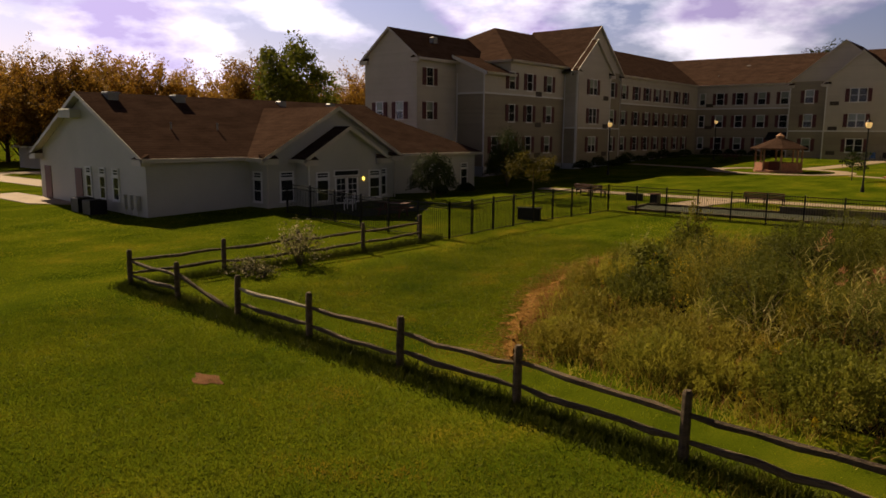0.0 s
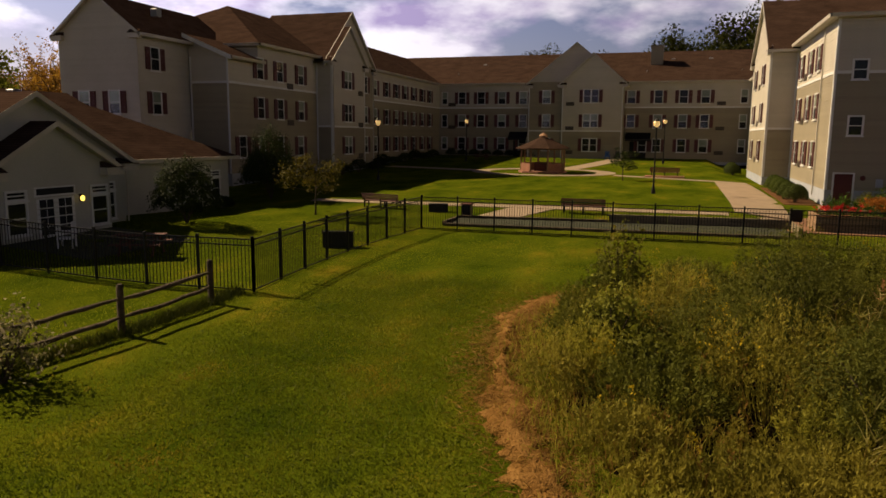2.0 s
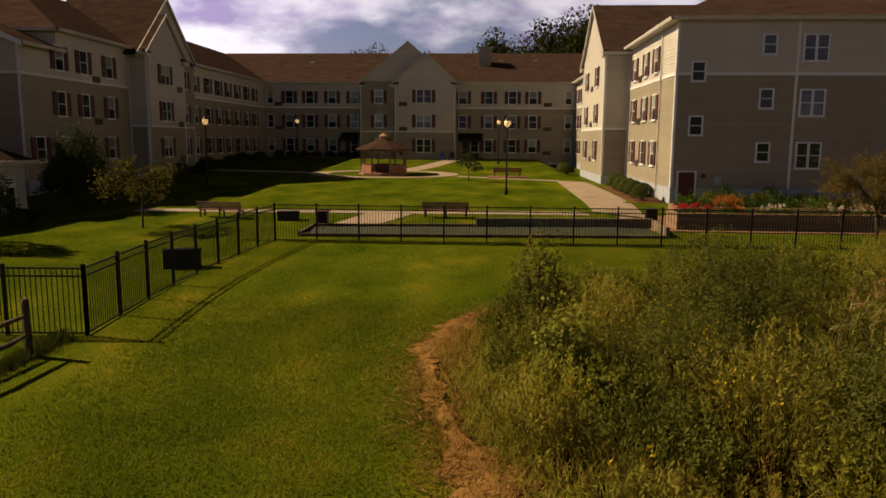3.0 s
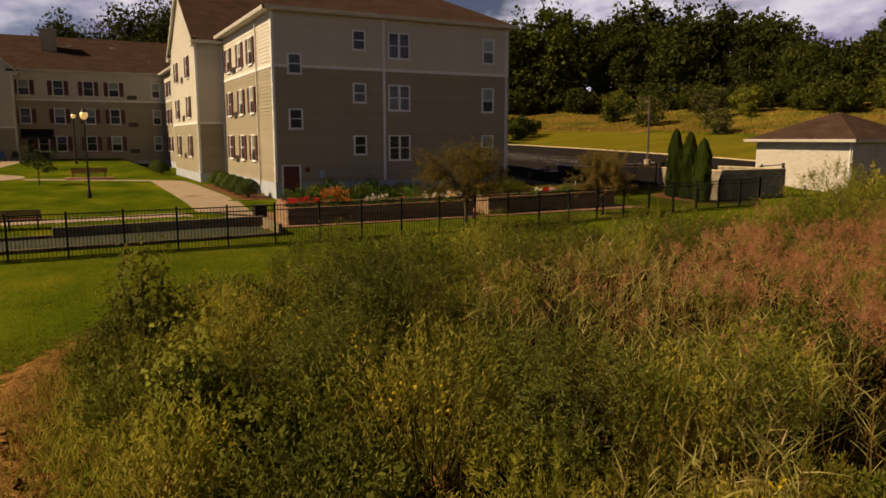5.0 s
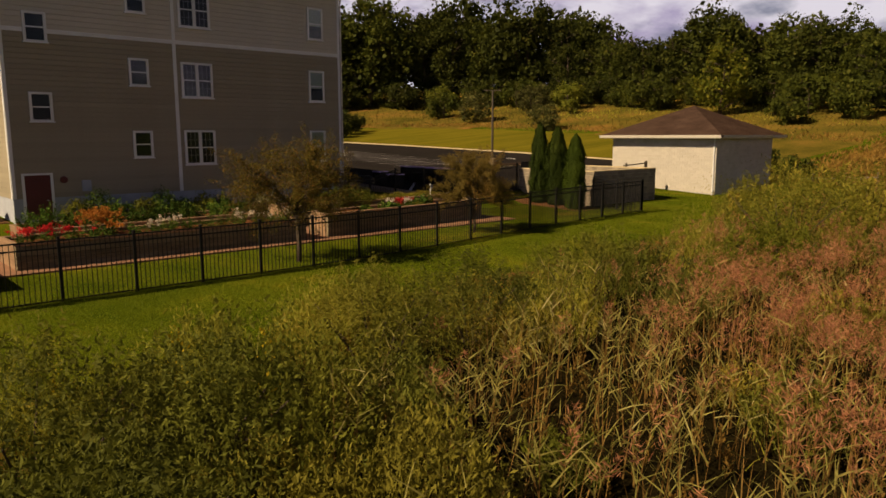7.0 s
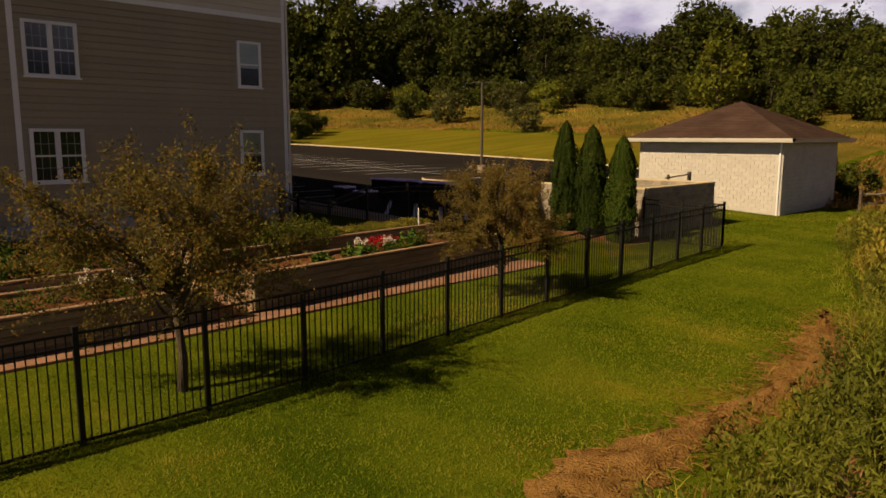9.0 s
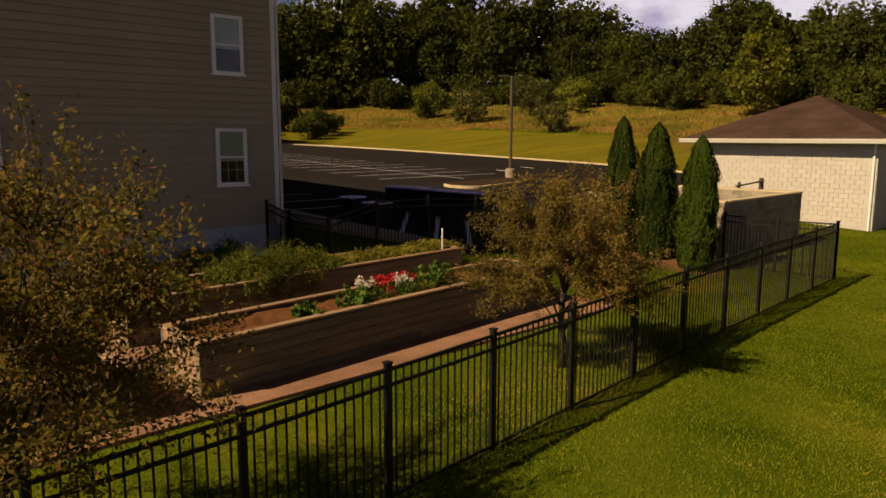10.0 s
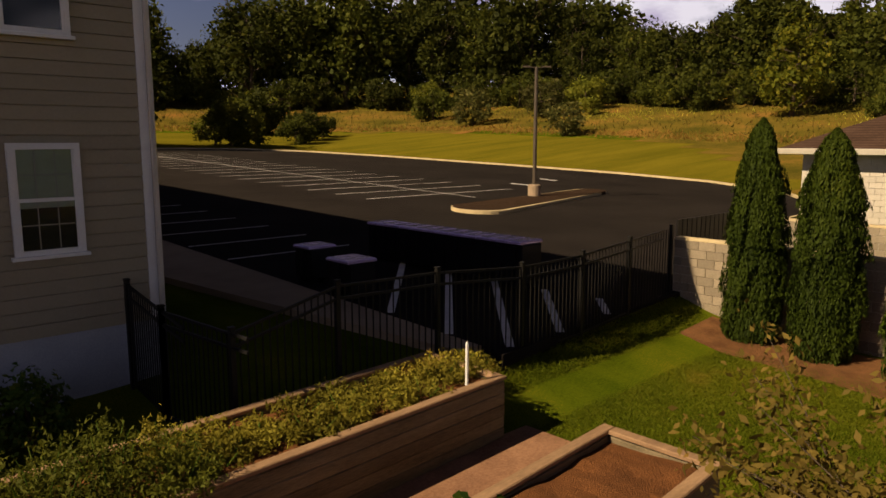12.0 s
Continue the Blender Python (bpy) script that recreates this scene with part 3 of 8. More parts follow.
def flat_piece(name, outline, material, label, category, lift=0.02, deep=0.12, step=None, at=None):
    """Paving of an outline, draped on the ground, with an edge of its own."""
    s = Shape()
    at = at or ground_at
    pts = []
    for (ax, ay), (bx, by) in zip(outline, outline[1:] + outline[:1]):
        n = max(1, int(math.hypot(bx - ax, by - ay) / (step or 4.0)))
        pts += [(ax + (bx - ax) * k / n, ay + (by - ay) * k / n) for k in range(n)]
    bm = bmesh.new()
    top = [bm.verts.new((x, y, at(x, y) + lift)) for x, y in pts]
    low = [bm.verts.new((x, y, at(x, y) - deep)) for x, y in pts]
    face = bm.faces.new(top)
    for k in range(len(pts)):
        bm.faces.new((top[k - 1], low[k - 1], low[k], top[k]))
    bmesh.ops.triangulate(bm, faces=[face])
    bmesh.ops.recalc_face_normals(bm, faces=bm.faces)
    me = bpy.data.meshes.new(name)
    bm.to_mesh(me)
    bm.free()
    me.materials.append(M[material])
    return tagged(new(name, me), label, category, kind="structure")


def strip(line, width):
    """The outline of a path of some width along a line."""
    left, right = [], []
    for k, (x, y) in enumerate(line):
        (ax, ay), (bx, by) = line[max(k - 1, 0)], line[min(k + 1, len(line) - 1)]
        d = math.hypot(bx - ax, by - ay)
        nx, ny = -(by - ay) / d * width / 2, (bx - ax) / d * width / 2
        left.append((x + nx, y + ny))
        right.append((x - nx, y - ny))
    return left + right[::-1]


xs = np.concatenate([[-1600, -900, -500, -300], np.arange(-200, -70, 10), np.arange(-70, 70, 1.0), np.arange(70, 200, 5), [200, 260, 350, 500, 900, 1600]])
ys = np.concatenate([[-1600, -900, -400, -150], np.arange(-80, -10, 10), np.arange(-10, 60, 1.0), np.arange(60, 130, 2.0), np.arange(130, 240, 5), [240, 300, 400, 600, 900, 1600]])
tagged(sheet("ground", xs, ys, "lawn"), "mown green lawn with yellowish dry patches on rolling ground", "lawn", kind="structure")
mx, my = np.arange(-14, 53.1, 0.5), np.arange(8, 38, 0.5)
# soil sheet whose near-black colour carries the shade of the gaps
tagged(sheet("wetland_soil", mx, my, "marsh", 0.02, lambda x, y: marsh_depth(x, y) > 0.6), "soil under tall weeds, near black to stand for shade there", "soil", kind="structure")


def rounded(points, step=0.2):
    """A smooth line through points, in even steps."""
    p = np.array([points[0]] + list(points) + [points[-1]], float)
    out = []
    for a, b, c, d in zip(p, p[1:], p[2:], p[3:]):
        n = max(2, int(np.hypot(*(c - b)) / step))
        t = np.arange(n)[:, None] / n
        out.append(0.5 * (2 * b + (c - a) * t + (2 * a - 5 * b + 4 * c - d) * t ** 2 + (3 * b - a - 3 * c + d) * t ** 3))
    return np.concatenate(out)


def straw_strip(line, wide, seed):
    """Dead straw along the rim of the wild patch: a low uneven bank with ragged edges."""
    rng = np.random.default_rng(seed)
    c = rounded(line, 0.16)
    along = np.gradient(c, axis=0)
    side = np.stack([-along[:, 1], along[:, 0]], 1) / np.hypot(along[:, 0], along[:, 1])[:, None]
    n, s = len(c), np.arange(len(c)) * 0.16
    half = wide * (0.75 + 0.30 * np.sin(s * 0.9 + seed) + 0.22 * np.sin(s * 2.3)) * np.clip(np.minimum(s, s[-1] - s) / 2.5, 0.05, 1)
    rows = []
    for f in np.linspace(-1, 1, 7):
        off = f * half + rng.normal(0, 0.05 + 0.09 * (abs(f) > 0.9), n) + 0.2 * np.sin(s * 0.55)
        xy = c + side * off[:, None]
        rows.append(np.column_stack([xy, height(xy[:, 0], xy[:, 1]) + 0.015 + (1 - f * f) * rng.uniform(0.02, 0.17, n)]))
    v = np.stack(rows, 1).reshape(-1, 3)
    i = (np.arange(n - 1)[:, None] * 7 + np.arange(6)[None]).ravel()
    tagged(new("dry_grass_edge", from_arrays("dry_grass_edge", v, np.stack([i, i + 7, i + 8, i + 1], 1), "litter")), "strip of dead orange-tan straw along the wild patch", "dry grass", kind="structure")


STRAW_WEST = [(-8.2, 9.2), (-9.0, 10.8), (-9.8, 12.5), (-10.7, 14.3), (-11.6, 16.3), (-12.0, 18.2), (-12.0, 20.2), (-11.3, 22.7), (-10.1, 24.7), (-9.0, 25.8)]
STRAW_NORTH = [(4.5, 29.9), (7.5, 30.3), (11.0, 30.3), (14.8, 30.5), (18.5, 31.2)]
straw_strip(STRAW_WEST, 0.46, 3)
straw_strip(STRAW_NORTH, 0.50, 5)
hx, hy = np.concatenate([np.arange(40, 200, 4.0)]), np.arange(-60, 240, 4.0)
tagged(sheet("meadow", np.concatenate([np.arange(-20, 40, 5.0), hx]), hy, "meadow", 0.05, lambda x, y: np.hypot(np.maximum(x - 60, 0), np.maximum(y - 117.5, 0)) + 2.5 * np.sin(x * 0.2 + y * 0.13) > 27 - 40 * ((x > 44) & (y < 44 + 0.85 * np.maximum(x - 46, 0)))),
       "unmown golden meadow on the hillside", "meadow", kind="structure")
tagged(sheet("hill_lawn", np.concatenate([np.arange(-20, 46, 6.0), np.arange(46, 104, 2.0)]), np.arange(46, 160, 2.0), "hill_lawn", 0.03, lambda x, y: ((x > 46) & (y > 46 + 0.4 * np.abs(x - 60))) | (y > 117)), "mown yellow-green grass bank beyond the parking lot", "lawn", kind="structure")

# ---------------------------------------------------------------- parking lot and paths
LOT = [(19.4, 45.4), (26.2, 45.9), (33.5, 47.6), (37.0, 49.6), (48.0, 50.2), (55.5, 55.5), (59.0, 62.0), (60.0, 70.0), (59.4, 81.0), (58.0, 95.6), (55.6, 107.0), (51.5, 114.5), (45.0, 117.0), (19.4, 117.2)]


def lot_at(x, y):
    return float(lot_height(y))


flat_piece("parking_lot", LOT, "asphalt", "fresh black asphalt parking lot with white lines", "parking lot", 0.02, 0.2, 3.0, lot_at)
flat_piece("pavement", [(18.8, 46.0), (19.3, 45.8), (19.3, 117.0), (17.0, 117.0), (17.0, 56.0), (17.8, 51.3)], "concrete", "grey concrete pavement beside the parking lot", "pavement", 0.10, 0.2, 4.0, lot_at)
lines = thing("parking_lines", (30, 60, lot_at(0, 60)), "white painted parking bay lines on asphalt", "road marking", kind="structure")


def painted(ax, ay, bx, by, width=0.085):
    s, lift = Shape(), 0.028
    d = math.hypot(bx - ax, by - ay)
    nx, ny = -(by - ay) / d * width / 2, (bx - ax) / d * width / 2
    n = max(1, int(d / 6))
    for k in range(n):
        p, q = (ax + (bx - ax) * k / n, ay + (by - ay) * k / n), (ax + (bx - ax) * (k + 1) / n, ay + (by - ay) * (k + 1) / n)
        s.quad((p[0] - nx, p[1] - ny, lot_at(0, p[1] - ny) + lift), (q[0] - nx, q[1] - ny, lot_at(0, q[1] - ny) + lift), (q[0] + nx, q[1] + ny, lot_at(0, q[1] + ny) + lift), (p[0] + nx, p[1] + ny, lot_at(0, p[1] + ny) + lift))
    part("line", s, "paint_line", lines)


for k in range(22):
    painted(19.6, 55.5 + 2.42 * k, 23.6, 55.5 + 2.42 * k)
for k in range(18):
    painted(31.8, 65.5 + 2.55 * k, 42.4, 65.5 + 2.55 * k)
painted(37.1, 63.3, 37.1, 108.9)
for ax, ay, bx, by in ((19.6, 48.6, 23.5, 52.8), (19.5, 46.8, 23.3, 50.8), (19.8, 45.6, 23.4, 49.3), (21.2, 45.6, 23.7, 48.0), (23.0, 45.8, 24.0, 46.7)):
    painted(ax, ay, bx, by, 0.16)
for ax, ay, bx, by in ((45.27, 68.1, 45.26, 66.56), (50.06, 69.73, 49.78, 68.13)):
    painted(ax, ay, bx, by, 0.32)
kerb = Shape()
ring = LOT[2:]
for (ax, ay), (bx, by) in zip(ring, ring[1:]):
    m = int(math.hypot(bx - ax, by - ay) / 2) + 1
    for k in range(m):
        (px, py), (qx, qy) = ((ax + (bx - ax) * f / m, ay + (by - ay) * f / m) for f in (k, k + 1))
        d = math.hypot(qx - px, qy - py)
        nx, ny = (qy - py) / d * 0.18, -(qx - px) / d * 0.18
        za, zb = lot_at(0, py), lot_at(0, qy)
        a = [(px, py, za - 0.1), (px, py, za + 0.15), (px + nx, py + ny, za + 0.16), (px + nx, py + ny, za - 0.1)]
        b = [(qx, qy, zb - 0.1), (qx, qy, zb + 0.15), (qx + nx, qy + ny, zb + 0.16), (qx + nx, qy + ny, zb - 0.1)]
        for i in range(3):
            kerb.quad(a[i], b[i], b[i + 1], a[i + 1])
solid("kerb", kerb, "kerb", "tan concrete kerb round the parking lot", "kerb", kind="structure")

# the long island with its mulch and the lamp
isl = []
for k in range(13):
    a = -math.pi / 2 - math.pi * k / 12
    isl.append((33.4 + 1.35 * math.cos(a), 59.3 + 1.35 * math.sin(a)))
for k in range(13):
    a = math.pi / 2 - math.pi * k / 12
    isl.append((44.6 + 0.9 * math.cos(a), 61.6 + 0.9 * math.sin(a)))
flat_piece("traffic_island", isl, "kerb", "long kerbed traffic island filled with mulch", "traffic island", 0.17, 0.1, 2.0, lot_at)
inner = [(x + (39.0 - x) * 0.018, y + (60.4 - y) * 0.10) for x, y in isl]
flat_piece("island_mulch", inner, "mulch_dark", "dark brown mulch on the traffic island", "mulch", 0.19, 0.05, 2.0, lot_at)

# garden paving, court paths
GARDEN_Z = 1.72
paving = thing("garden_paving", (8, 42, 1.7), "dusty reddish tan terrace round the raised beds", "paving", kind="structure")
rng = np.random.default_rng(5)
xs_ = [-3.2, 1.2, 5.5, 9.9, 14.2, 18.6]
for a, b in zip(xs_, xs_[1:]):
    part("slab", Shape().soft_box(a + 0.002, 39.45, 1.35, b - 0.002, 43.0, GARDEN_Z + rng.uniform(-0.002, 0.001), 0.005), "terrace", paving)
    part("slab", Shape().soft_box(a + 0.002, 43.004, 1.35, b - 0.002, 46.6, GARDEN_Z + rng.uniform(-0.002, 0.001), 0.005), "terrace", paving)


flat_piece("footpath_court", [(-30, 43.3), (-3.0, 44.0), (-3.0, 45.1), (-30, 44.3)], "concrete", "tan concrete footpath across the court", "footpath", 0.035, 0.1, 3.0)
flat_piece("footpath_wing", [(-5.2, 45.1), (-2.3, 45.1), (-3.2, 64.0), (-5.5, 64.0)], "concrete", "wide tan concrete footpath beside the wing", "footpath", 0.04, 0.1, 3.0)
flat_piece("footpath_link", [(-18.6, 39.9), (-16.4, 39.9), (-14.9, 43.6), (-17.4, 43.6)], "concrete", "short tan concrete footpath to the gravel court", "footpath", 0.03, 0.1, 2.0)
flat_piece("footpath_bench", [(-13.6, 66.9), (-5.4, 63.2), (-5.4, 64.0), (-13.4, 67.8)], "concrete", "narrow tan concrete footpath over the lawn", "footpath", 0.03, 0.1, 2.0)
GX, GY = -20.1, 69.4
circle = [(GX + 6.6 * math.cos(2 * math.pi * k / 40), GY + 4.6 * math.sin(2 * math.pi * k / 40)) for k in range(40)]
hole = [(GX + 4.9 * math.cos(2 * math.pi * k / 40), GY + 3.4 * math.sin(2 * math.pi * k / 40)) for k in range(40)]
loop = Shape()
for k in range(40):
    p, q, r, t = circle[k], circle[(k + 1) % 40], hole[(k + 1) % 40], hole[k]
    loop.quad(*[(x, y, ground_at(x, y) + 0.035) for x, y in (p, q, r, t)])
    loop.quad(*[(x, y, ground_at(x, y) + d) for (x, y), d in ((p, 0.035), (p, -0.1), (q, -0.1), (q, 0.035))])
solid("footpath_ring", loop, "concrete", "tan concrete ring path round the gazebo", "footpath", kind="structure")
flat_piece("footpath_north", strip([(GX + 1.5, GY + 4.3), (GX + 3.0, 80), (GX + 5.0, 92.8)], 2.0), "concrete", "tan concrete footpath to the far wing", "footpath", 0.03, 0.1, 2.0)
flat_piece("footpath_west", strip([(GX - 6.2, GY + 0.5), (-30, 71), (-36.5, 72.5)], 1.5), "concrete", "tan concrete footpath towards the west wing", "footpath", 0.03, 0.1, 2.0)
flat_piece("service_drive", [(-75, 17.0), (-49.5, 17.5), (-49.5, 26), (-75, 27)], "concrete", "pale concrete drive behind the low house", "driveway", 0.03, 0.15, 4.0)
flat_piece("door_apron", [(-52, 12.4), (-44.5, 12.5), (-42.0, 14.5), (-52, 14.55)], "concrete", "pale concrete apron before the side doors", "pavement", 0.04, 0.15, 3.0)

# gravel court for bowls, with its timber edge
flat_piece("gravel_court", [(-19.2, 37.2), (-3.1, 37.9), (-3.1, 40.6), (-19.2, 39.5)], "gravel", "grey gravel bowling court", "gravel court", 0.02, 0.1, 2.0)
edge = thing("timber_edging", (-11, 38.5, ground_at(-11, 38.5)), "dark weathered timber edging round the gravel court", "edging")
for (ax, ay), (bx, by), hgt in (((-19.3, 37.1), (-3.0, 37.8), 0.14), ((-19.3, 39.6), (-11.5, 40.15), 0.14), ((-11.5, 40.15), (-3.0, 40.75), 0.42), ((-19.3, 37.1), (-19.3, 39.6), 0.16), ((-3.0, 37.8), (-3.0, 40.75), 0.42)):
    d = math.hypot(bx - ax, by - ay)
    n = max(1, round(d / 2.7))
    for k in range(n):
        f0, f1 = k / n, (k + 1) / n
        p, q = Vector((ax + (bx - ax) * f0, ay + (by - ay) * f0, 0)), Vector((ax + (bx - ax) * f1, ay + (by - ay) * f1, 0))
        turn = Matrix.Translation((p.x, p.y, ground_at((p.x + q.x) / 2, (p.y + q.y) / 2))) @ Matrix.Rotation(math.atan2(q.y - p.y, q.x - p.x), 4, "Z")
        s = Shape()
        s.soft_box(0.01, -0.08, -0.1, (q - p).length - 0.01, 0.08, hgt, 0.015, turn)
        part("sleeper", s, "old_wood" if hgt < 0.3 else "timber", edge)

# ---------------------------------------------------------------- buildings: walls, roofs, windows
BAND, EAVE, SILL = 9.57, 12.75, 3.15
FLOORS = (4.30, 7.22, 10.16)


def clad(shape, a, b, z0, z1, course=0.2, out=0.022):
    """Lapped boards along the wall from a to b; the outside is to the right of that way."""
    (ax, ay), (bx, by) = a, b
    d = math.hypot(bx - ax, by - ay)
    nx, ny = (by - ay) / d, -(bx - ax) / d
    n = max(1, round((z1 - z0) / course))
    for k in range(n):
        lo, hi = z0 + (z1 - z0) * k / n, z0 + (z1 - z0) * (k + 1) / n
        o = out
        shape.quad((ax + nx * o, ay + ny * o, lo), (bx + nx * o, by + ny * o, lo), (bx, by, hi), (ax, ay, hi))
        shape.quad((ax, ay, lo), (bx, by, lo), (bx + nx * o, by + ny * o, lo), (ax + nx * o, ay + ny * o, lo))


def wall(parent, a, b, z0, z1, material, label="", thick=0.25, boards=True, name="wall"):
    (ax, ay), (bx, by) = a, b
    d = math.hypot(bx - ax, by - ay)
    turn = Matrix.Translation((ax, ay, 0)) @ Matrix.Rotation(math.atan2(by - ay, bx - ax), 4, "Z")
    s = Shape().box(0, 0.002, z0, d, thick, z1, turn)
    if boards:
        clad(s, a, b, z0, z1)
    return part(name, s, material, parent, label)


def storeys(parent, a, b, ground, band=BAND, eave=EAVE, sill=SILL, lower="siding_lower", upper="siding_upper", corners=True):
    """A three-storey wall: foundation, dark lower siding, white band, light upper siding, white corner boards."""
    (ax, ay), (bx, by) = a, b
    d = math.hypot(bx - ax, by - ay)
    turn = Matrix.Translation((ax, ay, 0)) @ Matrix.Rotation(math.atan2(by - ay, bx - ax), 4, "Z")
    part("foundation", Shape().box(0, -0.01, ground - 0.5, d, 0.3, sill, turn), "foundation", parent, "grey concrete foundation")
    wall(parent, a, b, sill, band, lower, "taupe lapped siding")
    wall(parent, a, b, band + 0.16, eave, upper, "cream lapped siding")
    part("trim_band", Shape().soft_box(0, -0.045, band, d, 0.1, band + 0.16, 0.01, turn), "trim", parent)
    if corners:
        for x in (0.0, d - 0.13):
            part("corner_board", Shape().box(x, -0.04, sill, x + 0.13, 0.06, eave, turn), "trim", parent)


WINDOW_PARTS = {}


def window_meshes(w, h, double, shutters, grid):
    key = (round(w, 2), round(h, 2), double, shutters, grid)
    if key in WINDOW_PARTS:
        return WINDOW_PARTS[key]
    f = 0.072
    s = Shape()
    front = 0.074
    for y, x1, z0, z1 in ((-0.01, w / 2 + f, -f, h + f * 1.2), (-front, w / 2 + f, -f, h + f * 1.2), (-front, w / 2, 0, h), (-0.01, w / 2, 0, h)):
        s.v += [(-x1, y, z0), (x1, y, z0), (x1, y, z1), (-x1, y, z1)]
    for k in range(4):
        s.f += [(4 * k + i, 4 * k + (i + 1) % 4, 4 * ((k + 1) % 4) + (i + 1) % 4, 4 * ((k + 1) % 4) + i) for i in range(4)]
    sill = Shape().soft_box(-w / 2 - f - 0.04, -0.12, -f - 0.05, w / 2 + f + 0.04, -0.005, -f, 0.008).mesh("sill", "trim")
    bays = [(-w / 2, -0.04), (0.04, w / 2)] if double else [(-w / 2, w / 2)]
    post = Shape().box(-0.04, -0.085, 0, 0.04, -0.01, h).mesh("mullion", "trim") if double else None
    sash, grille = Shape(), Shape()
    for x0, x1 in bays:
        sash.box(x0, -0.07, h * 0.5 - 0.025, x1, -0.03, h * 0.5 + 0.025)
        for z0, z1, y in ((0, h * 0.5 - 0.025, -0.07), (h * 0.5 + 0.025, h, -0.06)):
            sash.box(x0, y, z0, x0 + 0.035, y + 0.03, z1).box(x1 - 0.035, y, z0, x1, y + 0.03, z1)
        if grid:
            for k in (1, 2):
                x = x0 + (x1 - x0) * k / 3
                grille.box(x - 0.007, -0.056, 0, x + 0.007, -0.052, h)
            for z in (h * 0.25, h * 0.75):
                grille.box(x0, -0.056, z - 0.007, x1, -0.052, z + 0.007)
    panes = [Shape().quad((x0, -0.05, z0), (x1, -0.05, z0), (x1, -0.05, z1), (x0, -0.05, z1)).mesh("pane", "glass") for x0, x1 in bays for z0, z1 in ((0, h / 2), (h / 2, h))]
    # dark sheet just off the solid wall, in place of an unlit room
    back = Shape().box(-w / 2, -0.022, 0, w / 2, -0.012, h).mesh("dark_room", "unlit_room")
    blind = Shape().box(-w / 2 + 0.02, -0.036, h * 0.42, w / 2 - 0.02, -0.030, h).mesh("blind", "blind")
    shut = None
    if shutters:
        c = Shape()
        sw = 0.42
        c.box(-sw / 2, -0.11, 0, -sw / 2 + 0.05, -0.012, h).box(sw / 2 - 0.05, -0.11, 0, sw / 2, -0.012, h)
        for z in (0, h * 0.5 - 0.03, h - 0.06):
            c.box(-sw / 2 + 0.05, -0.11, z, sw / 2 - 0.05, -0.012, z + 0.06)
        n = int(h / 0.09)
        for k in range(n):
            z = h * k / n
            c.quad((-sw / 2 + 0.05, -0.104, z), (sw / 2 - 0.05, -0.104, z), (sw / 2 - 0.05, -0.07, z + h / n), (-sw / 2 + 0.05, -0.07, z + h / n))
        shut = c.mesh("shutter", "shutter")
    WINDOW_PARTS[key] = (s.mesh("window", "trim"), sash.mesh("sash", "trim"), panes, back, blind, shut, sill, post, grille.mesh("grille", "grille") if grid else None)
    return WINDOW_PARTS[key]


WIN_RNG = random.Random(11)


def window(parent, x, y, z, face, w=0.9, h=1.5, double=False, shutters=False, grid=False, blind=None):
    """A window whose sill is at z, centred at x, y on a wall that faces south, east, west or north."""
    turn = {"S": 0, "E": 90, "W": -90, "N": 180}[face]
    m = Matrix.Translation((x, y, z)) @ Matrix.Rotation(radians(turn), 4, "Z")
    body, sash, panes, back, shade, shut, sill, post, bars = window_meshes(w, h, double, shutters, grid)
    ob = hang("window", body, parent, m=m)
    hang("sash", sash, ob, m=m)
    hang("sill", sill, ob, m=m)
    if bars:
        hang("grille", bars, ob, m=m)
    if post:
        hang("mullion", post, ob, m=m)
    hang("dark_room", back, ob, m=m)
    for p in panes:
        g = hang("pane", p, ob, m=m)
        g.visible_shadow = False
    if blind if blind is not None else WIN_RNG.random() < 0.55:
        hang("blind", shade, ob, m=m)
    if shut:
        for sgn in (-1, 1):
            hang("shutter", shut, ob, "dark maroon louvred shutter", m=m @ Matrix.Translation((sgn * (w / 2 + 0.085 + 0.215), 0, 0)))
    return ob


def vent(parent, x, y, z, face):
    """A louvred grille of a wall air unit."""
    turn = {"S": 0, "E": 90, "W": -90}[face]
    m = Matrix.Translation((x, y, z)) @ Matrix.Rotation(radians(turn), 4, "Z")
    s = Shape().box(-0.5, -0.05, 0, 0.5, -0.01, 0.45, m)
    for k in range(6):
        s.box(-0.46, -0.08, 0.04 + k * 0.065, 0.46, -0.05, 0.07 + k * 0.065, m)
    part("wall_vent", s, "pole", parent, "brown louvred air grille")


def slab(shape, pts, thick=0.14):
    """A sloping roof face with thickness: points of the upper side, anticlockwise from above."""
    low = [(x, y, z - thick) for x, y, z in pts]
    shape.quad(*pts).quad(*low[::-1])
    for k in range(len(pts)):
        shape.quad(pts[k - 1], low[k - 1], low[k], pts[k])


def fascia(parent, a, b, z, deep=0.2, name="gutter"):
    (ax, ay), (bx, by) = a, b
    d = math.hypot(bx - ax, by - ay)
    turn = Matrix.Translation((ax, ay, 0)) @ Matrix.Rotation(math.atan2(by - ay, bx - ax), 4, "Z")
    s = Shape()
    prof = [(0.0, z - deep), (-0.09, z - deep + 0.02), (-0.13, z - 0.02), (-0.13, z + 0.01), (0.0, z + 0.01)]
    for k in range(len(prof)):
        (y0, z0), (y1, z1) = prof[k - 1], prof[k]
        s.quad(*[tuple(turn @ Vector(p)) for p in ((0, y0, z0), (d, y0, z0), (d, y1, z1), (0, y1, z1))])
    part(name, s, "gutter", parent)


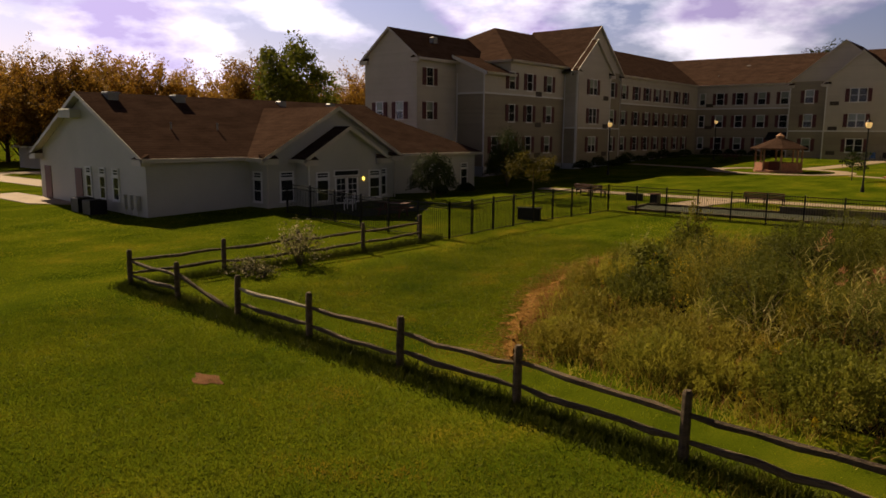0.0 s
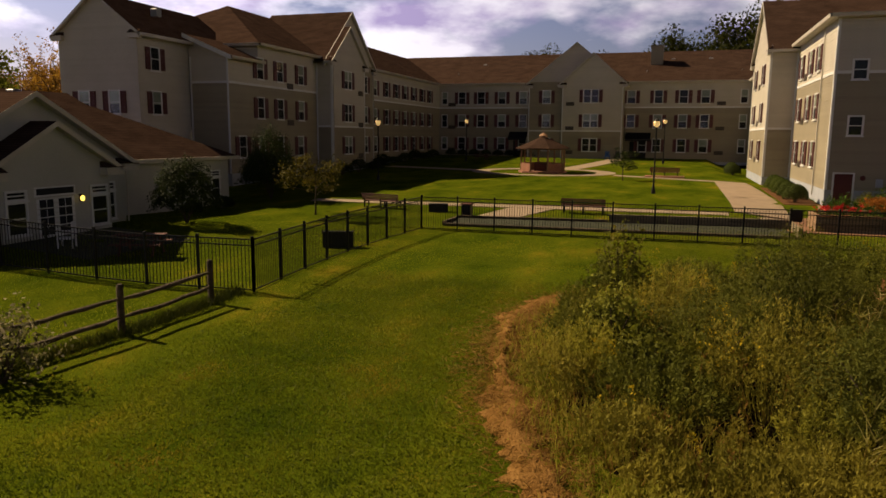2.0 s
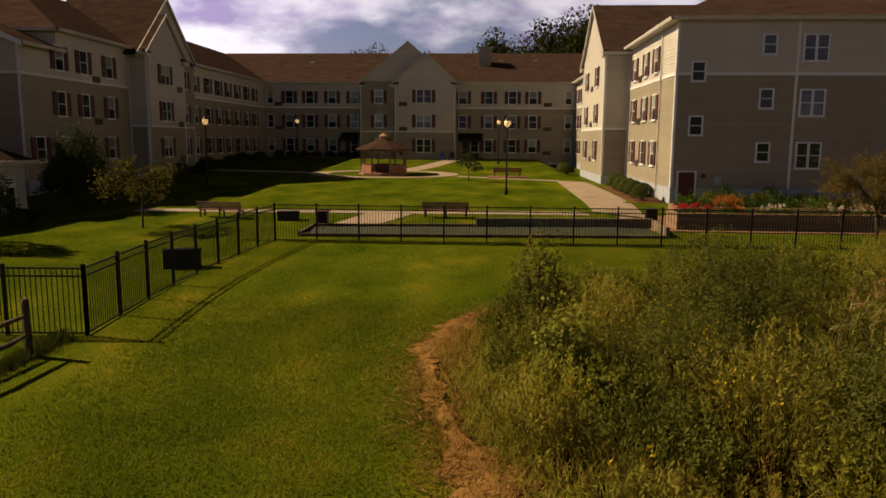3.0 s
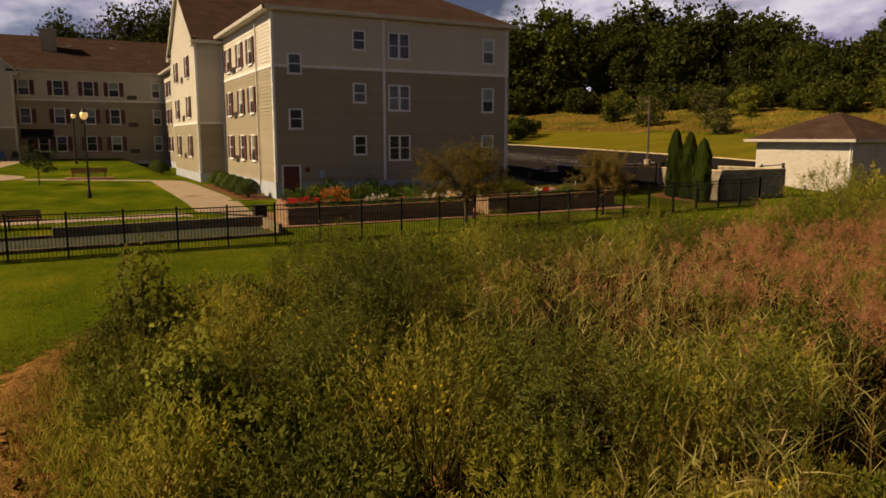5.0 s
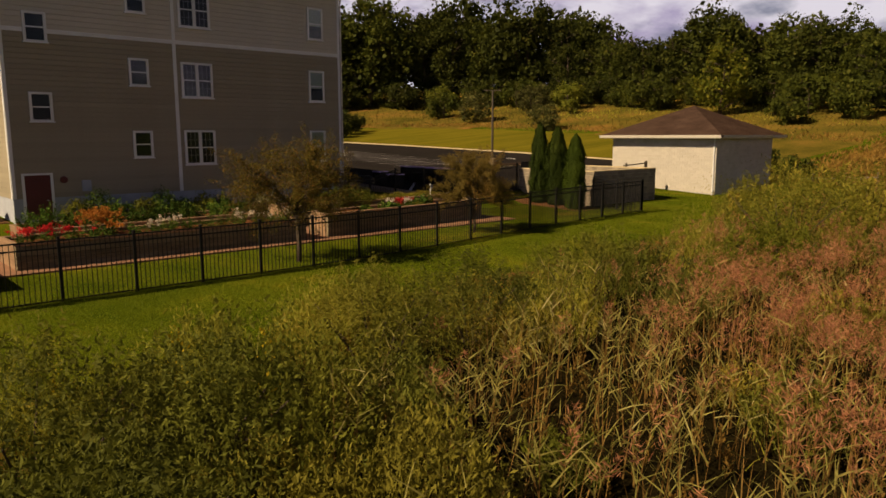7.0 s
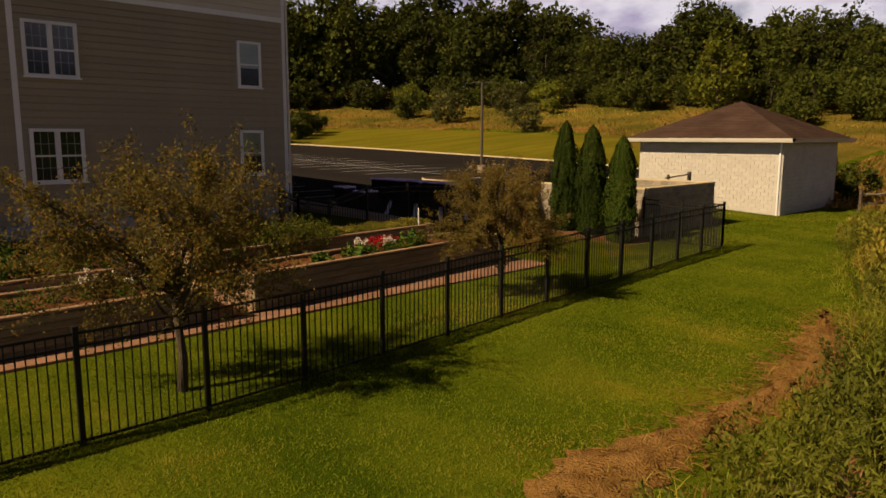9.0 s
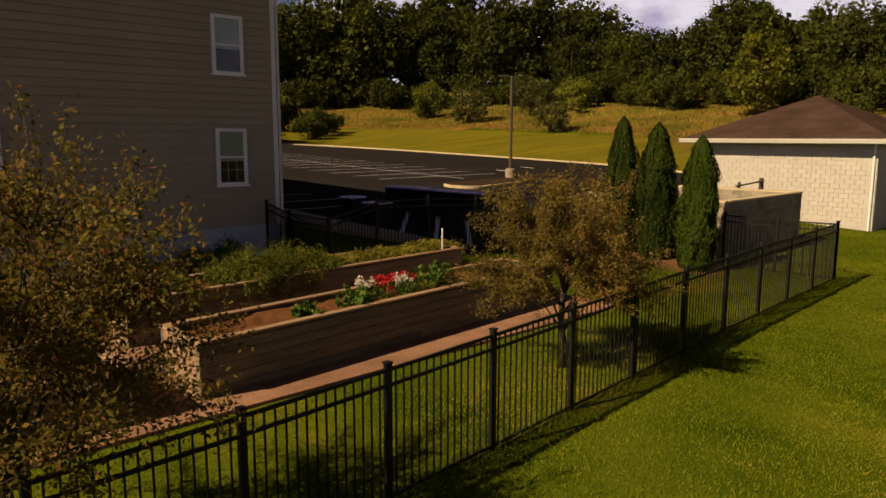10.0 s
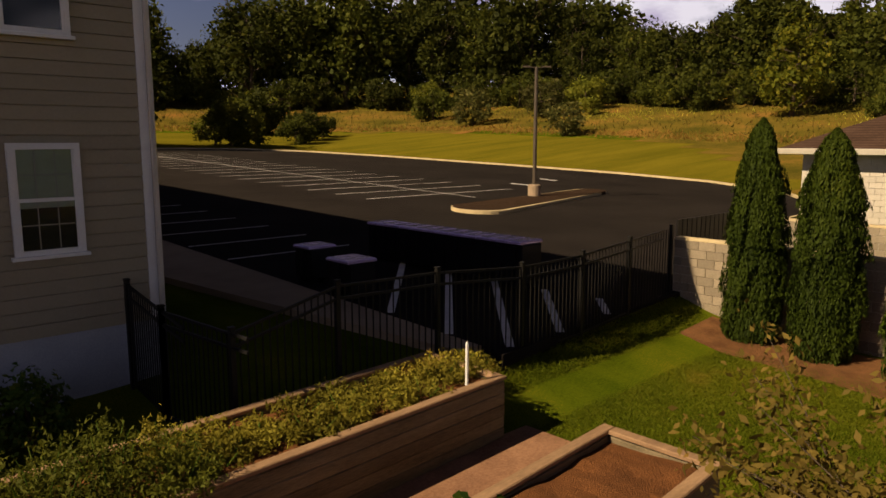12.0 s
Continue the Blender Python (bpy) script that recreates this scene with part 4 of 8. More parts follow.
def hip_roof(parent, x0, y0, x1, y1, z, rise, along="y", hip0=True, hip1=True, over=0.45, gutters="SENW", label="brown asphalt shingle roof"):
    x0, y0, x1, y1 = x0 - over, y0 - over, x1 + over, y1 + over
    s = Shape()
    if along == "y":
        c, half = (x0 + x1) / 2, (x1 - x0) / 2
        r0, r1 = (c, y0 + (half if hip0 else 0), z + rise), (c, y1 - (half if hip1 else 0), z + rise)
        slab(s, [(x1, y0, z), (x1, y1, z), r1, r0])
        slab(s, [(x0, y1, z), (x0, y0, z), r0, r1])
        if hip0:
            slab(s, [(x0, y0, z), (x1, y0, z), r0])
        if hip1:
            slab(s, [(x1, y1, z), (x0, y1, z), r1])
    else:
        c, half = (y0 + y1) / 2, (y1 - y0) / 2
        r0, r1 = (x0 + (half if hip0 else 0), c, z + rise), (x1 - (half if hip1 else 0), c, z + rise)
        slab(s, [(x0, y0, z), (x1, y0, z), r1, r0])
        slab(s, [(x1, y1, z), (x0, y1, z), r0, r1])
        if hip0:
            slab(s, [(x0, y1, z), (x0, y0, z), r0])
        if hip1:
            slab(s, [(x1, y0, z), (x1, y1, z), r1])
    ob = part("roof", s, "shingle", parent, label)
    soffit = Shape().box(x0 + 0.02, y0 + 0.02, z - 0.2, x1 - 0.02, y1 - 0.02, z - 0.16)
    part("soffit", soffit, "gutter", parent)
    if "S" in gutters:
        fascia(parent, (x0, y0), (x1, y0), z)
    if "N" in gutters:
        fascia(parent, (x1, y1), (x0, y1), z)
    if "E" in gutters:
        fascia(parent, (x1, y0), (x1, y1), z)
    if "W" in gutters:
        fascia(parent, (x0, y1), (x0, y0), z)
    return ob


def gable_roof(parent, face, front, back, c, half, z, rise, over=0.5, rake=0.24, wall_material="siding_upper"):
    """A gabled roof that runs from its front wall back into the house. face: where the front looks; c: the middle across; half: half the width."""
    def p(along, across, zz):
        return {"S": (across, along, zz), "E": (along, -across, zz), "W": (along, across, zz), "N": (-across, along, zz)}[face]
    out = -1 if face in "SW" else 1
    cc = -c if face in "EN" else c
    f = front + out * rake
    drop = rise / half * over
    s = Shape()
    for sg in (-1, 1):
        a, b = p(f, cc + sg * (half + over), z - drop), p(back, cc + sg * (half + over), z - drop)
        r0, r1 = p(f, cc, z + rise), p(back, cc, z + rise)
        slab(s, [a, b, r1, r0] if (sg > 0) == (face in "SE") else [b, a, r0, r1], 0.14)
    part("roof", s, "shingle", parent, "brown asphalt shingle gable roof")
    g = Shape()
    n = max(2, int(rise / 0.2))
    for k in range(n):
        z0, z1 = rise * k / n, rise * (k + 1) / n
        w0, w1 = half * (1 - z0 / rise), half * (1 - z1 / rise)
        g.quad(p(front + out * 0.022, cc - w0, z + z0), p(front + out * 0.022, cc + w0, z + z0), p(front, cc + w1, z + z1), p(front, cc - w1, z + z1))
        g.quad(p(front, cc - w0, z + z0), p(front, cc + w0, z + z0), p(front + out * 0.022, cc + w0, z + z0), p(front + out * 0.022, cc - w0, z + z0))
    g.quad(p(front - out * 0.2, cc - half, z), p(front - out * 0.2, cc + half, z), p(front - out * 0.2, cc, z + rise))
    part("gable", g, wall_material, parent, "cream lapped siding gable")
    t = Shape()
    for sg in (-1, 1):
        e0, e1 = p(f, cc + sg * (half + over), z - drop), p(f, cc, z + rise)
        o0, o1 = p(f - out * 0.06, cc + sg * (half + over), z - drop - 0.19), p(f - out * 0.06, cc, z + rise - 0.20)
        q0, q1 = p(f + out * 0.05, cc + sg * (half + over), z - drop + 0.02), p(f + out * 0.05, cc, z + rise + 0.02)
        j0, j1 = p(f + out * 0.05, cc + sg * (half + over), z - drop - 0.19), p(f + out * 0.05, cc, z + rise - 0.20)
        t.quad(q0, q1, j1, j0).quad(j0, j1, o1, o0).quad(q0, j0, o0, e0).quad(q0, e0, e1, q1)
        # boxed eave return at the foot of the rake
        ax0, ax1 = sorted((cc + sg * (half + over), cc + sg * (half - 0.5)))
        al0, al1 = sorted((f + out * 0.05, front))
        crn = [p(al, ac, zz) for zz in (z - drop - 0.34, z - drop - 0.02) for al, ac in ((al0, ax0), (al1, ax0), (al1, ax1), (al0, ax1))]
        k = len(t.v)
        t.v += crn
        t.f += [tuple(k + i for i in ff) for ff in ((3, 2, 1, 0), (4, 5, 6, 7), (0, 1, 5, 4), (1, 2, 6, 5), (2, 3, 7, 6), (3, 0, 4, 7))]
    part("rake_board", t, "gutter", parent, "cream rake board with eave returns")
    u = Shape()
    for sg in (-1, 1):
        a, b = cc + sg * (half + over - 0.04), cc
        lo, hi = z - drop + 0.04 * rise / half - 0.15, z + rise - 0.15
        u.quad(p(front + out * 0.03, a, lo), p(f, a, lo), p(f, b, hi), p(front + out * 0.03, b, hi))
    part("soffit", u, "gutter", parent)
    for sg in (-1, 1):
        # shingled cap that slopes back from the top of the eave return
        ax0, ax1 = sorted((cc + sg * (half + over), cc + sg * (half - 0.5)))
        c = Shape()
        zt = z - drop - 0.02
        c.quad(p(f + out * 0.09, ax0, zt), p(f + out * 0.09, ax1, zt), p(front, ax1, zt + 0.26), p(front, ax0, zt + 0.26))
        c.quad(p(f + out * 0.09, ax1, zt), p(front, ax1, zt), p(front, ax1, zt + 0.26))
        c.quad(p(f + out * 0.09, ax0, zt), p(front, ax0, zt), p(front, ax0, zt + 0.26))
        part("return_cap", c, "shingle", parent)
    for sg in (-1, 1):
        e = cc + sg * (half + over)
        n0, n1 = sorted((e, e + sg * 0.12))
        l0, l1 = sorted((f, back))
        u = Shape()
        u.v += [p(al, ac, zz) for zz in (z - drop - 0.2, z - drop + 0.01) for al, ac in ((l0, n0), (l1, n0), (l1, n1), (l0, n1))]
        u.f += [(3, 2, 1, 0), (4, 5, 6, 7), (0, 1, 5, 4), (1, 2, 6, 5), (2, 3, 7, 6), (3, 0, 4, 7)]
        part("gutter", u, "gutter", parent)


def downspout(parent, x, y, z0, z1):
    s = Shape().tube([(x, y, z0 + 0.12), (x, y, z1)], [0.045, 0.045], 6)
    part("downspout", s, "gutter", parent)


def roof_vent(parent, x, y, z):
    part("roof_vent", Shape().soft_box(x - 0.25, y - 0.25, z - 0.3, x + 0.25, y + 0.25, z + 0.24, 0.06), "grille", parent, "grey metal roof vent")


def roof_pipe(parent, x, y, z):
    part("roof_pipe", Shape().lathe(x, y, [(z - 0.2, 0.05), (z + 0.18, 0.05), (z + 0.19, 0.065), (z + 0.23, 0.065)], 8), "grille", parent)


# the east wing, whose end wall the camera passes
FX, EY, FY, TX = -0.31, 48.64, 96.4, -39.0
east = thing("apartment_building", (7, 70, 2.6), "three-storey cream and taupe sided apartment wing with brown hip roof", "building")
storeys(east, (FX, 62.4), (FX, EY), 2.2)
storeys(east, (15.0, EY), (15.0, 111.5), 2.4)
storeys(east, (FX, 96.4), (FX, 75.0), 2.8, corners=False)
# block with a gable on the court side
storeys(east, (-2.2, 75.0), (-2.2, 62.4), 2.5, band=6.65)
storeys(east, (-2.2, 62.4), (FX, 62.4), 2.5, band=6.65)
gable_roof(east, "W", -2.2, 7.0, 68.7, 6.3, EAVE, 4.2)
hip_roof(east, FX, EY, 15.0, 111.5, EAVE, 4.3, "y", True, False, gutters="SEW")
# end wall: each board is its own piece
end_low = part("wall", Shape().box(FX, EY + 0.004, SILL, 15.0, EY + 0.25, BAND), "siding_lower", east, "taupe lapped siding")
end_up = part("wall", Shape().box(FX, EY + 0.004, BAND, 15.0, EY + 0.25, EAVE), "siding_upper", east, "cream lapped siding")
for holder, material, z0, z1 in ((end_low, "siding_lower", SILL, BAND), (end_up, "siding_upper", BAND + 0.16, EAVE)):
    n = round((z1 - z0) / 0.2)
    deep = (z1 - z0) / n
    for x0, x1 in ((FX + 0.11, 6.30), (6.45, 14.89)):
        lap = Shape()
        ring = [(0.002, 0.0), (-0.034, 0.0), (-0.024, deep - 0.018), (0.002, deep - 0.018)]
        lap.v += [(x, y, z) for x in (x0, x1) for y, z in ring]
        lap.f += [(i, (i + 1) % 4, 4 + (i + 1) % 4, 4 + i) for i in range(4)] + [(3, 2, 1, 0), (4, 5, 6, 7)]
        board = lap.mesh("clapboard", material)
        for k in range(n):
            hang("clapboard", board, holder, m=Matrix.Translation((0, EY, z0 + deep * k)))
part("foundation", Shape().box(FX, EY - 0.01, 1.4, 15.0, EY + 0.3, SILL), "foundation", east, "grey concrete foundation")
part("trim_band", Shape().soft_box(FX, EY - 0.05, BAND, 15.0, EY + 0.1, BAND + 0.16, 0.01), "trim", east)
for x in (FX - 0.02, 14.89):
    part("corner_board", Shape().box(x, EY - 0.045, SILL, x + 0.13, EY + 0.06, EAVE), "trim", east)
part("corner_board", Shape().box(6.30, EY - 0.045, SILL, 6.45, EY + 0.06, EAVE), "trim", east)
downspout(east, 15.05, EY - 0.1, 2.4, EAVE)
for x, zs in ((0.93, (6.24, 9.29)), (4.79, (4.75, 7.78, 10.78))):
    for z in zs:
        window(east, x, EY - 0.030, z, "S", 0.70, 0.98, grid=False, blind=False)
for z in (4.39, 7.36, 10.40):
    window(east, 7.34, EY - 0.030, z, "S", 1.31, 1.37, double=True, grid=True, blind=False)
    window(east, 13.56, EY - 0.030, z, "S", 0.76, 1.37, grid=(z < 5), blind=True)
dr = part("door", Shape().box(0.12, EY - 0.035, 2.3, 1.05, EY + 0.01, 4.06), "red_door", east, "dark red metal door")
for x0, x1, z0, z1 in ((0.02, 0.12, 2.3, 4.14), (1.05, 1.15, 2.3, 4.14), (0.12, 1.05, 4.06, 4.14)):
    part("door_frame", Shape().box(x0, EY - 0.06, z0, x1, EY + 0.02, z1), "trim", east)
hang("door_handle", Shape().tube([(0.95, EY - 0.04, 3.05), (0.95, EY - 0.1, 3.05), (0.86, EY - 0.1, 3.05)], [0.014] * 3, 6).mesh("door_handle", "steel"), dr)
part("meter_box", Shape().soft_box(2.2, EY - 0.14, 3.35, 2.55, EY, 3.8, 0.03), "foundation", east)
part("alarm_bell", Shape().tube([(1.55, EY, 3.85), (1.55, EY - 0.1, 3.85)], [0.16, 0.13], 10), "red_door", east)
for z in FLOORS:
    for y in (53.6, 56.6, 60.2):
        window(east, FX, y, z, "W", 0.9, 1.5, shutters=True)
    vent(east, FX, 58.5, z - 0.25, "W")
    for y in (78.5, 81.2, 83.9, 86.6, 91.5, 94.0):
        window(east, FX, y, z, "W", 0.9, 1.5, shutters=True)
    for y in (66.0, 71.8):
        window(east, -2.2, y, z, "W", 0.9, 1.5, shutters=True)
    vent(east, -2.2, 68.9, z - 0.25, "W")
downspout(east, FX - 0.1, 52.0, 2.5, EAVE)
for y in (58, 70, 84):
    roof_vent(east, 5.0, y, EAVE + 3.2)
for x, y in ((2.4, 53), (3.0, 66)):
    roof_pipe(east, x, y, EAVE + 1.4 + 0.3 * (x - 2.4))

# the far wing across the court
far = thing("apartment_building", (-12, 104, 3.4), "three-storey apartment wing behind a lawn court, brown roof and white bands", "building")
storeys(far, (-39.0, FY), (-26.6, FY), 3.3, corners=False)
storeys(far, (-14.9, FY), (FX, FY), 3.3, corners=False)
storeys(far, (-26.6, 94.8), (-22.2, 94.8), 3.2, band=6.65, upper="siding_lower")
wall(far, (-26.6, FY), (-26.6, 94.8), SILL, EAVE, "siding_lower")
storeys(far, (-22.2, 93.6), (-14.9, 93.6), 3.2, band=6.65)
wall(far, (-22.2, 94.8), (-22.2, 93.6), SILL, EAVE, "siding_upper")
wall(far, (-14.9, 93.6), (-14.9, FY), SILL, EAVE, "siding_upper")
gable_roof(far, "S", 94.8, 104, -20.75, 5.85, EAVE, 4.7)
gable_roof(far, "S", 93.6, 100, -18.55, 3.65, EAVE, 3.3)
wall(far, (-54.0, 112.0), (-54.0, FY), SILL, EAVE, "siding_upper")
hip_roof(far, -54.0, FY, 15.0, 112.0, EAVE, 4.35, "x", True, True, gutters="SN")
wall(far, (15.0, 112.0), (-54.0, 112.0), 2.5, EAVE, "siding_upper", boards=False)
for k, z in enumerate(FLOORS):
    for x in (-35.8, -33.2, -30.4, -27.6, -14.1 if k else -12.6, -10.9, -8.0, -5.5):
        window(far, x, FY, z, "S", 0.95, 1.5, shutters=True)
    window(far, -1.2, FY, z, "S", 0.75, 1.5)
    window(far, -38.2, FY, z, "S", 0.7, 1.5)
    window(far, -24.3, 94.8, z, "S", 0.95, 1.5, shutters=True)
    window(far, -18.7, 93.6, z, "S", 1.75, 1.5, double=True, shutters=True)
    vent(far, -21.2, 93.6, z - 0.4, "S")
    vent(far, -3.7, FY, z - 0.3, "S")
    vent(far, -37.2, FY, z - 0.3, "S")
for x0, x1 in ((-29.3, -26.9), (-14.6, -11.6)):
    part("awning", Shape().quad((x0, FY - 0.02, 6.6), (x1, FY - 0.02, 6.6), (x1, FY - 1.2, 5.8), (x0, FY - 1.2, 5.8)).quad((x0, FY - 1.2, 5.8), (x1, FY - 1.2, 5.8), (x1, FY - 1.2, 5.55), (x0, FY - 1.2, 5.55)).box(x0, FY - 0.3, 6.4, x1, FY - 0.03, 6.45), "black_paint", far, "black canvas door awning")
    part("glazed_door", Shape().box(x0 + 0.5, FY - 0.05, SILL, x1 - 0.5, FY - 0.01, 5.5), "unlit_room", far, "dark glazed double door")
for x, y in ((-34, 101.5), (-9.5, 102.0), (-5, 102.0)):
    roof_vent(far, x, y, EAVE + 0.53 * (y - FY))
for x in (-37, -24.8, -12.5, -1.5):
    roof_pipe(far, x, 98.6, EAVE + 1.3)
part("chimney", Shape().box(-12.2, 100.4, 14.5, -10.7, 101.6, 17.3).box(-12.3, 100.3, 17.3, -10.6, 101.7, 17.5), "siding_lower", far, "sided chimney box")

# the west wing
west = thing("apartment_building", (-46, 66, 2.6), "three-storey shaded apartment wing with gabled bay and tower", "building")
storeys(west, (TX, 52.2), (TX, 61.5), 2.2, corners=False)
storeys(west, (TX, 48.3), (TX, 52.2), 2.2, eave=11.45, corners=False)
storeys(west, (-42.2, 48.3), (TX, 48.3), 2.2, eave=11.45)
wall(west, (-42.2, 52.2), (TX, 52.2), 11.4, EAVE, "siding_upper")
# the tower's roof runs on down over the wing's south end
shed = Shape()
slab(shed, [(-42.4, 47.85, 13.05), (-38.45, 47.85, 11.42), (-38.45, 52.3, 11.42), (-42.4, 52.3, 13.05)])
part("roof", shed, "shingle", west, "brown asphalt shingle shed roof")
part("gable", Shape().quad((-42.25, 48.29, 11.44), (TX, 48.29, 11.44), (TX, 48.29, 11.52), (-42.25, 48.29, 12.86)), "siding_upper", west, "cream lapped siding")
rake = Shape()
rake.quad((-42.4, 47.80, 13.07), (-42.4, 47.80, 12.77), (-38.4, 47.80, 11.12), (-38.4, 47.80, 11.44)).quad((-42.4, 47.80, 12.77), (-42.4, 47.86, 12.77), (-38.4, 47.86, 11.12), (-38.4, 47.80, 11.12))
part("rake_board", rake, "trim", west, "white rake board")
fascia(west, (-38.45, 47.85), (-38.45, 52.3), 11.42)
storeys(west, (TX + 1.5, 61.6), (TX + 1.5, 68.6), 2.3, band=6.65)
storeys(west, (TX, 61.6), (TX + 1.5, 61.6), 2.3, band=6.65)
storeys(west, (TX + 0.8, 68.6), (TX + 0.8, 72.3), 2.3, band=6.65, upper="siding_lower")
wall(west, (TX + 1.5, 68.6), (TX + 0.8, 68.6), SILL, EAVE, "siding_upper")
storeys(west, (TX, 72.3), (TX, FY), 2.7, corners=False)
wall(west, (TX + 0.8, 72.3), (TX, 72.3), SILL, EAVE, "siding_lower")
wall(west, (-54.0, FY), (-54.0, 48.3), 2.0, EAVE, "siding_upper", boards=False)
wall(west, (-54.0, 48.3), (-48.7, 48.3), 2.0, EAVE, "siding_upper")
gable_roof(west, "E", TX + 0.8, -46.5, 66.95, 5.35, EAVE, 4.6)
gable_roof(west, "E", TX + 1.5, -42.0, 65.1, 3.5, EAVE, 3.0)
hip_roof(west, -54.0, 52.2, TX, 104.0, EAVE, 4.3, "y", True, False, gutters="SEW")
# tower
wall(west, (-48.7, 43.07), (-42.3, 43.07), 1.5, EAVE, "siding_upper", "cream lapped siding")
wall(west, (-42.3, 43.07), (-42.3, 48.3), 1.5, EAVE, "siding_upper", "cream lapped siding")
wall(west, (-48.7, 48.3), (-48.7, 43.07), 1.5, EAVE, "siding_upper", "cream lapped siding")
gable_roof(west, "S", 43.07, 54.0, -45.5, 3.2, EAVE, 2.45, over=0.4)
for z in (7.3, 10.2):
    window(west, -42.3, 44.7, z, "E", 0.85, 1.45, shutters=True)
window(west, -44.3, 43.07, 7.3, "S", 0.85, 1.45, shutters=True)
window(west, -46.8, 43.07, 7.3, "S", 0.85, 1.45, shutters=True)
for k, z in enumerate(FLOORS):
    for y in ((49.8, 52.4, 55.2, 58.5) if k == 0 else (52.4, 55.3, 58.7)):
        window(west, TX, y, z, "E", 0.9, 1.5, shutters=True)
    vent(west, TX, 56.9, z - 0.5, "E")
    window(west, TX + 1.5, 64.8, z, "E", 1.5, 1.5, double=True, shutters=True)
    window(west, TX + 0.8, 70.3, z, "E", 0.9, 1.5, shutters=True)
    vent(west, TX + 1.5, 67.6, z - 0.5, "E")
    for y in (74.6, 77.8, 80.7, 83.5, 86.4, 89.5, 92.4):
        window(west, TX, y, z, "E", 0.9, 1.5, shutters=True)
downspout(west, TX + 0.9, 72.2, 2.5, EAVE)
downspout(west, TX + 1.6, 61.7, 2.5, EAVE)
roof_vent(west, -43.2, 46.2, EAVE + 1.5)
for y in (56.5, 78.0):
    roof_pipe(west, -41.5, y, EAVE + 1.3)

# ---------------------------------------------------------------- the low house
LX, LE = -34.65, 4.88
low = thing("low_house", (-41, 28, 1.5), "single-storey cream sided community house with brown shingle roof", "house")
LS, LW, LN = 14.6, -47.9, 41.45
GC = 25.72
for a, b in (((LW, LS), (LX, LS)), ((LX, LS), (LX, LN)), ((LX, LN), (LW, LN)), ((LW, LN), (LW, LS))):
    wall(low, a, b, 1.2, LE, "siding_low_house", "cream lapped siding")
gable_roof(low, "S", LS, 36.0, (LW + LX) / 2, (LX - LW) / 2, LE, 3.3, over=0.45, rake=0.42, wall_material="siding_low_house")
hip_roof(low, LW, 29.0, LX, LN, LE - 0.22, 3.5, "y", False, True, gutters="EN")
fascia(low, (LX + 0.45, LS - 0.4), (LX + 0.45, 20.8), LE - 0.22)
# cross gable and porch
wall(low, (LX, 20.75), (-33.0, 20.75), 1.2, LE, "siding_low_house")
wall(low, (-33.0, 20.75), (-33.0, 30.7), 1.2, LE, "siding_low_house")
wall(low, (-33.0, 30.7), (LX, 30.7), 1.2, LE, "siding_low_house")
gable_roof(low, "E", -33.0, -41.0, GC, 5.0, LE, 2.7, over=0.5, rake=0.4, wall_material="siding_low_house")
wall(low, (-33.0, GC - 2.95), (-32.0, GC - 2.95), 1.2, LE - 0.1, "siding_low_house")
wall(low, (-32.0, GC - 2.95), (-32.0, GC + 2.95), 1.2, LE - 0.1, "siding_low_house")
wall(low, (-32.0, GC + 2.95), (-33.0, GC + 2.95), 1.2, LE - 0.1, "siding_low_house")
gable_roof(low, "E", -32.0, -34.5, GC, 2.95, LE - 0.1, 1.65, over=0.45, rake=0.35, wall_material="siding_low_house")


def tall_window(parent, x, y, z, face, w=0.75):
    """A sash window with a low transom light over it."""
    window(parent, x, y, z, face, w, 1.14, grid=False, blind=False)
    window(parent, x, y, z + 1.33, face, w, 0.24, blind=False)


tall_window(low, -33.85, 20.75, 2.2, "S", 0.7)
tall_window(low, -33.0, 22.05, 2.2, "E", 0.85)
for y in (23.85, 28.0):
    tall_window(low, -32.0, y, 2.15, "E", 0.85)
tall_window(low, -33.0, 29.6, 2.15, "E", 0.75)
for y in (36.85, 40.1):
    tall_window(low, LX, y, 2.2, "E", 0.75)
for x in (-41.15, -39.45, -37.87):
    tall_window(low, x, LS, 2.4, "S", 0.6)
dz = 1.82
fd = part("door", Shape().box(-32.06, GC - 0.94, dz, -31.98, GC + 0.94, dz + 1.60).box(-32.08, GC - 1.02, dz + 1.66, -31.98, GC + 1.02, dz + 2.04), "trim", low, "white framed french doors with transom")
# opaque near-black panes stand for glass before an unlit room
for y0 in (GC - 0.86, GC + 0.06):
    for k in range(2):
        for j in range(4):
            hang("pane", Shape().box(-31.99, y0 + 0.06 + 0.35 * k, dz + 0.14 + 0.36 * j, -31.968, y0 + 0.37 + 0.35 * k, dz + 0.46 + 0.36 * j).mesh("pane", "unlit_room"), fd)
hang("transom_pane", Shape().box(-31.99, GC - 0.92, dz + 1.73, -31.968, GC + 0.92, dz + 1.98).mesh("transom_pane", "unlit_room"), fd)
for x in (-46.75, -42.45):
    part("door", Shape().box(x - 0.45, LS - 0.05, 1.75, x + 0.45, LS - 0.01, 3.92), "red_door", low, "dark red side door")
lamp = part("porch_lamp", Shape().soft_box(-31.98, 26.90, 3.17, -31.85, 27.03, 3.47, 0.02), "black_metal", low, "lit yellow porch lamp")
hang("lamp_glass", Shape().lathe(-31.86, 26.965, [(3.18, 0.03), (3.22, 0.085), (3.36, 0.085), (3.42, 0.03)], 10).mesh("lamp_glass", "porch_glow"), lamp)
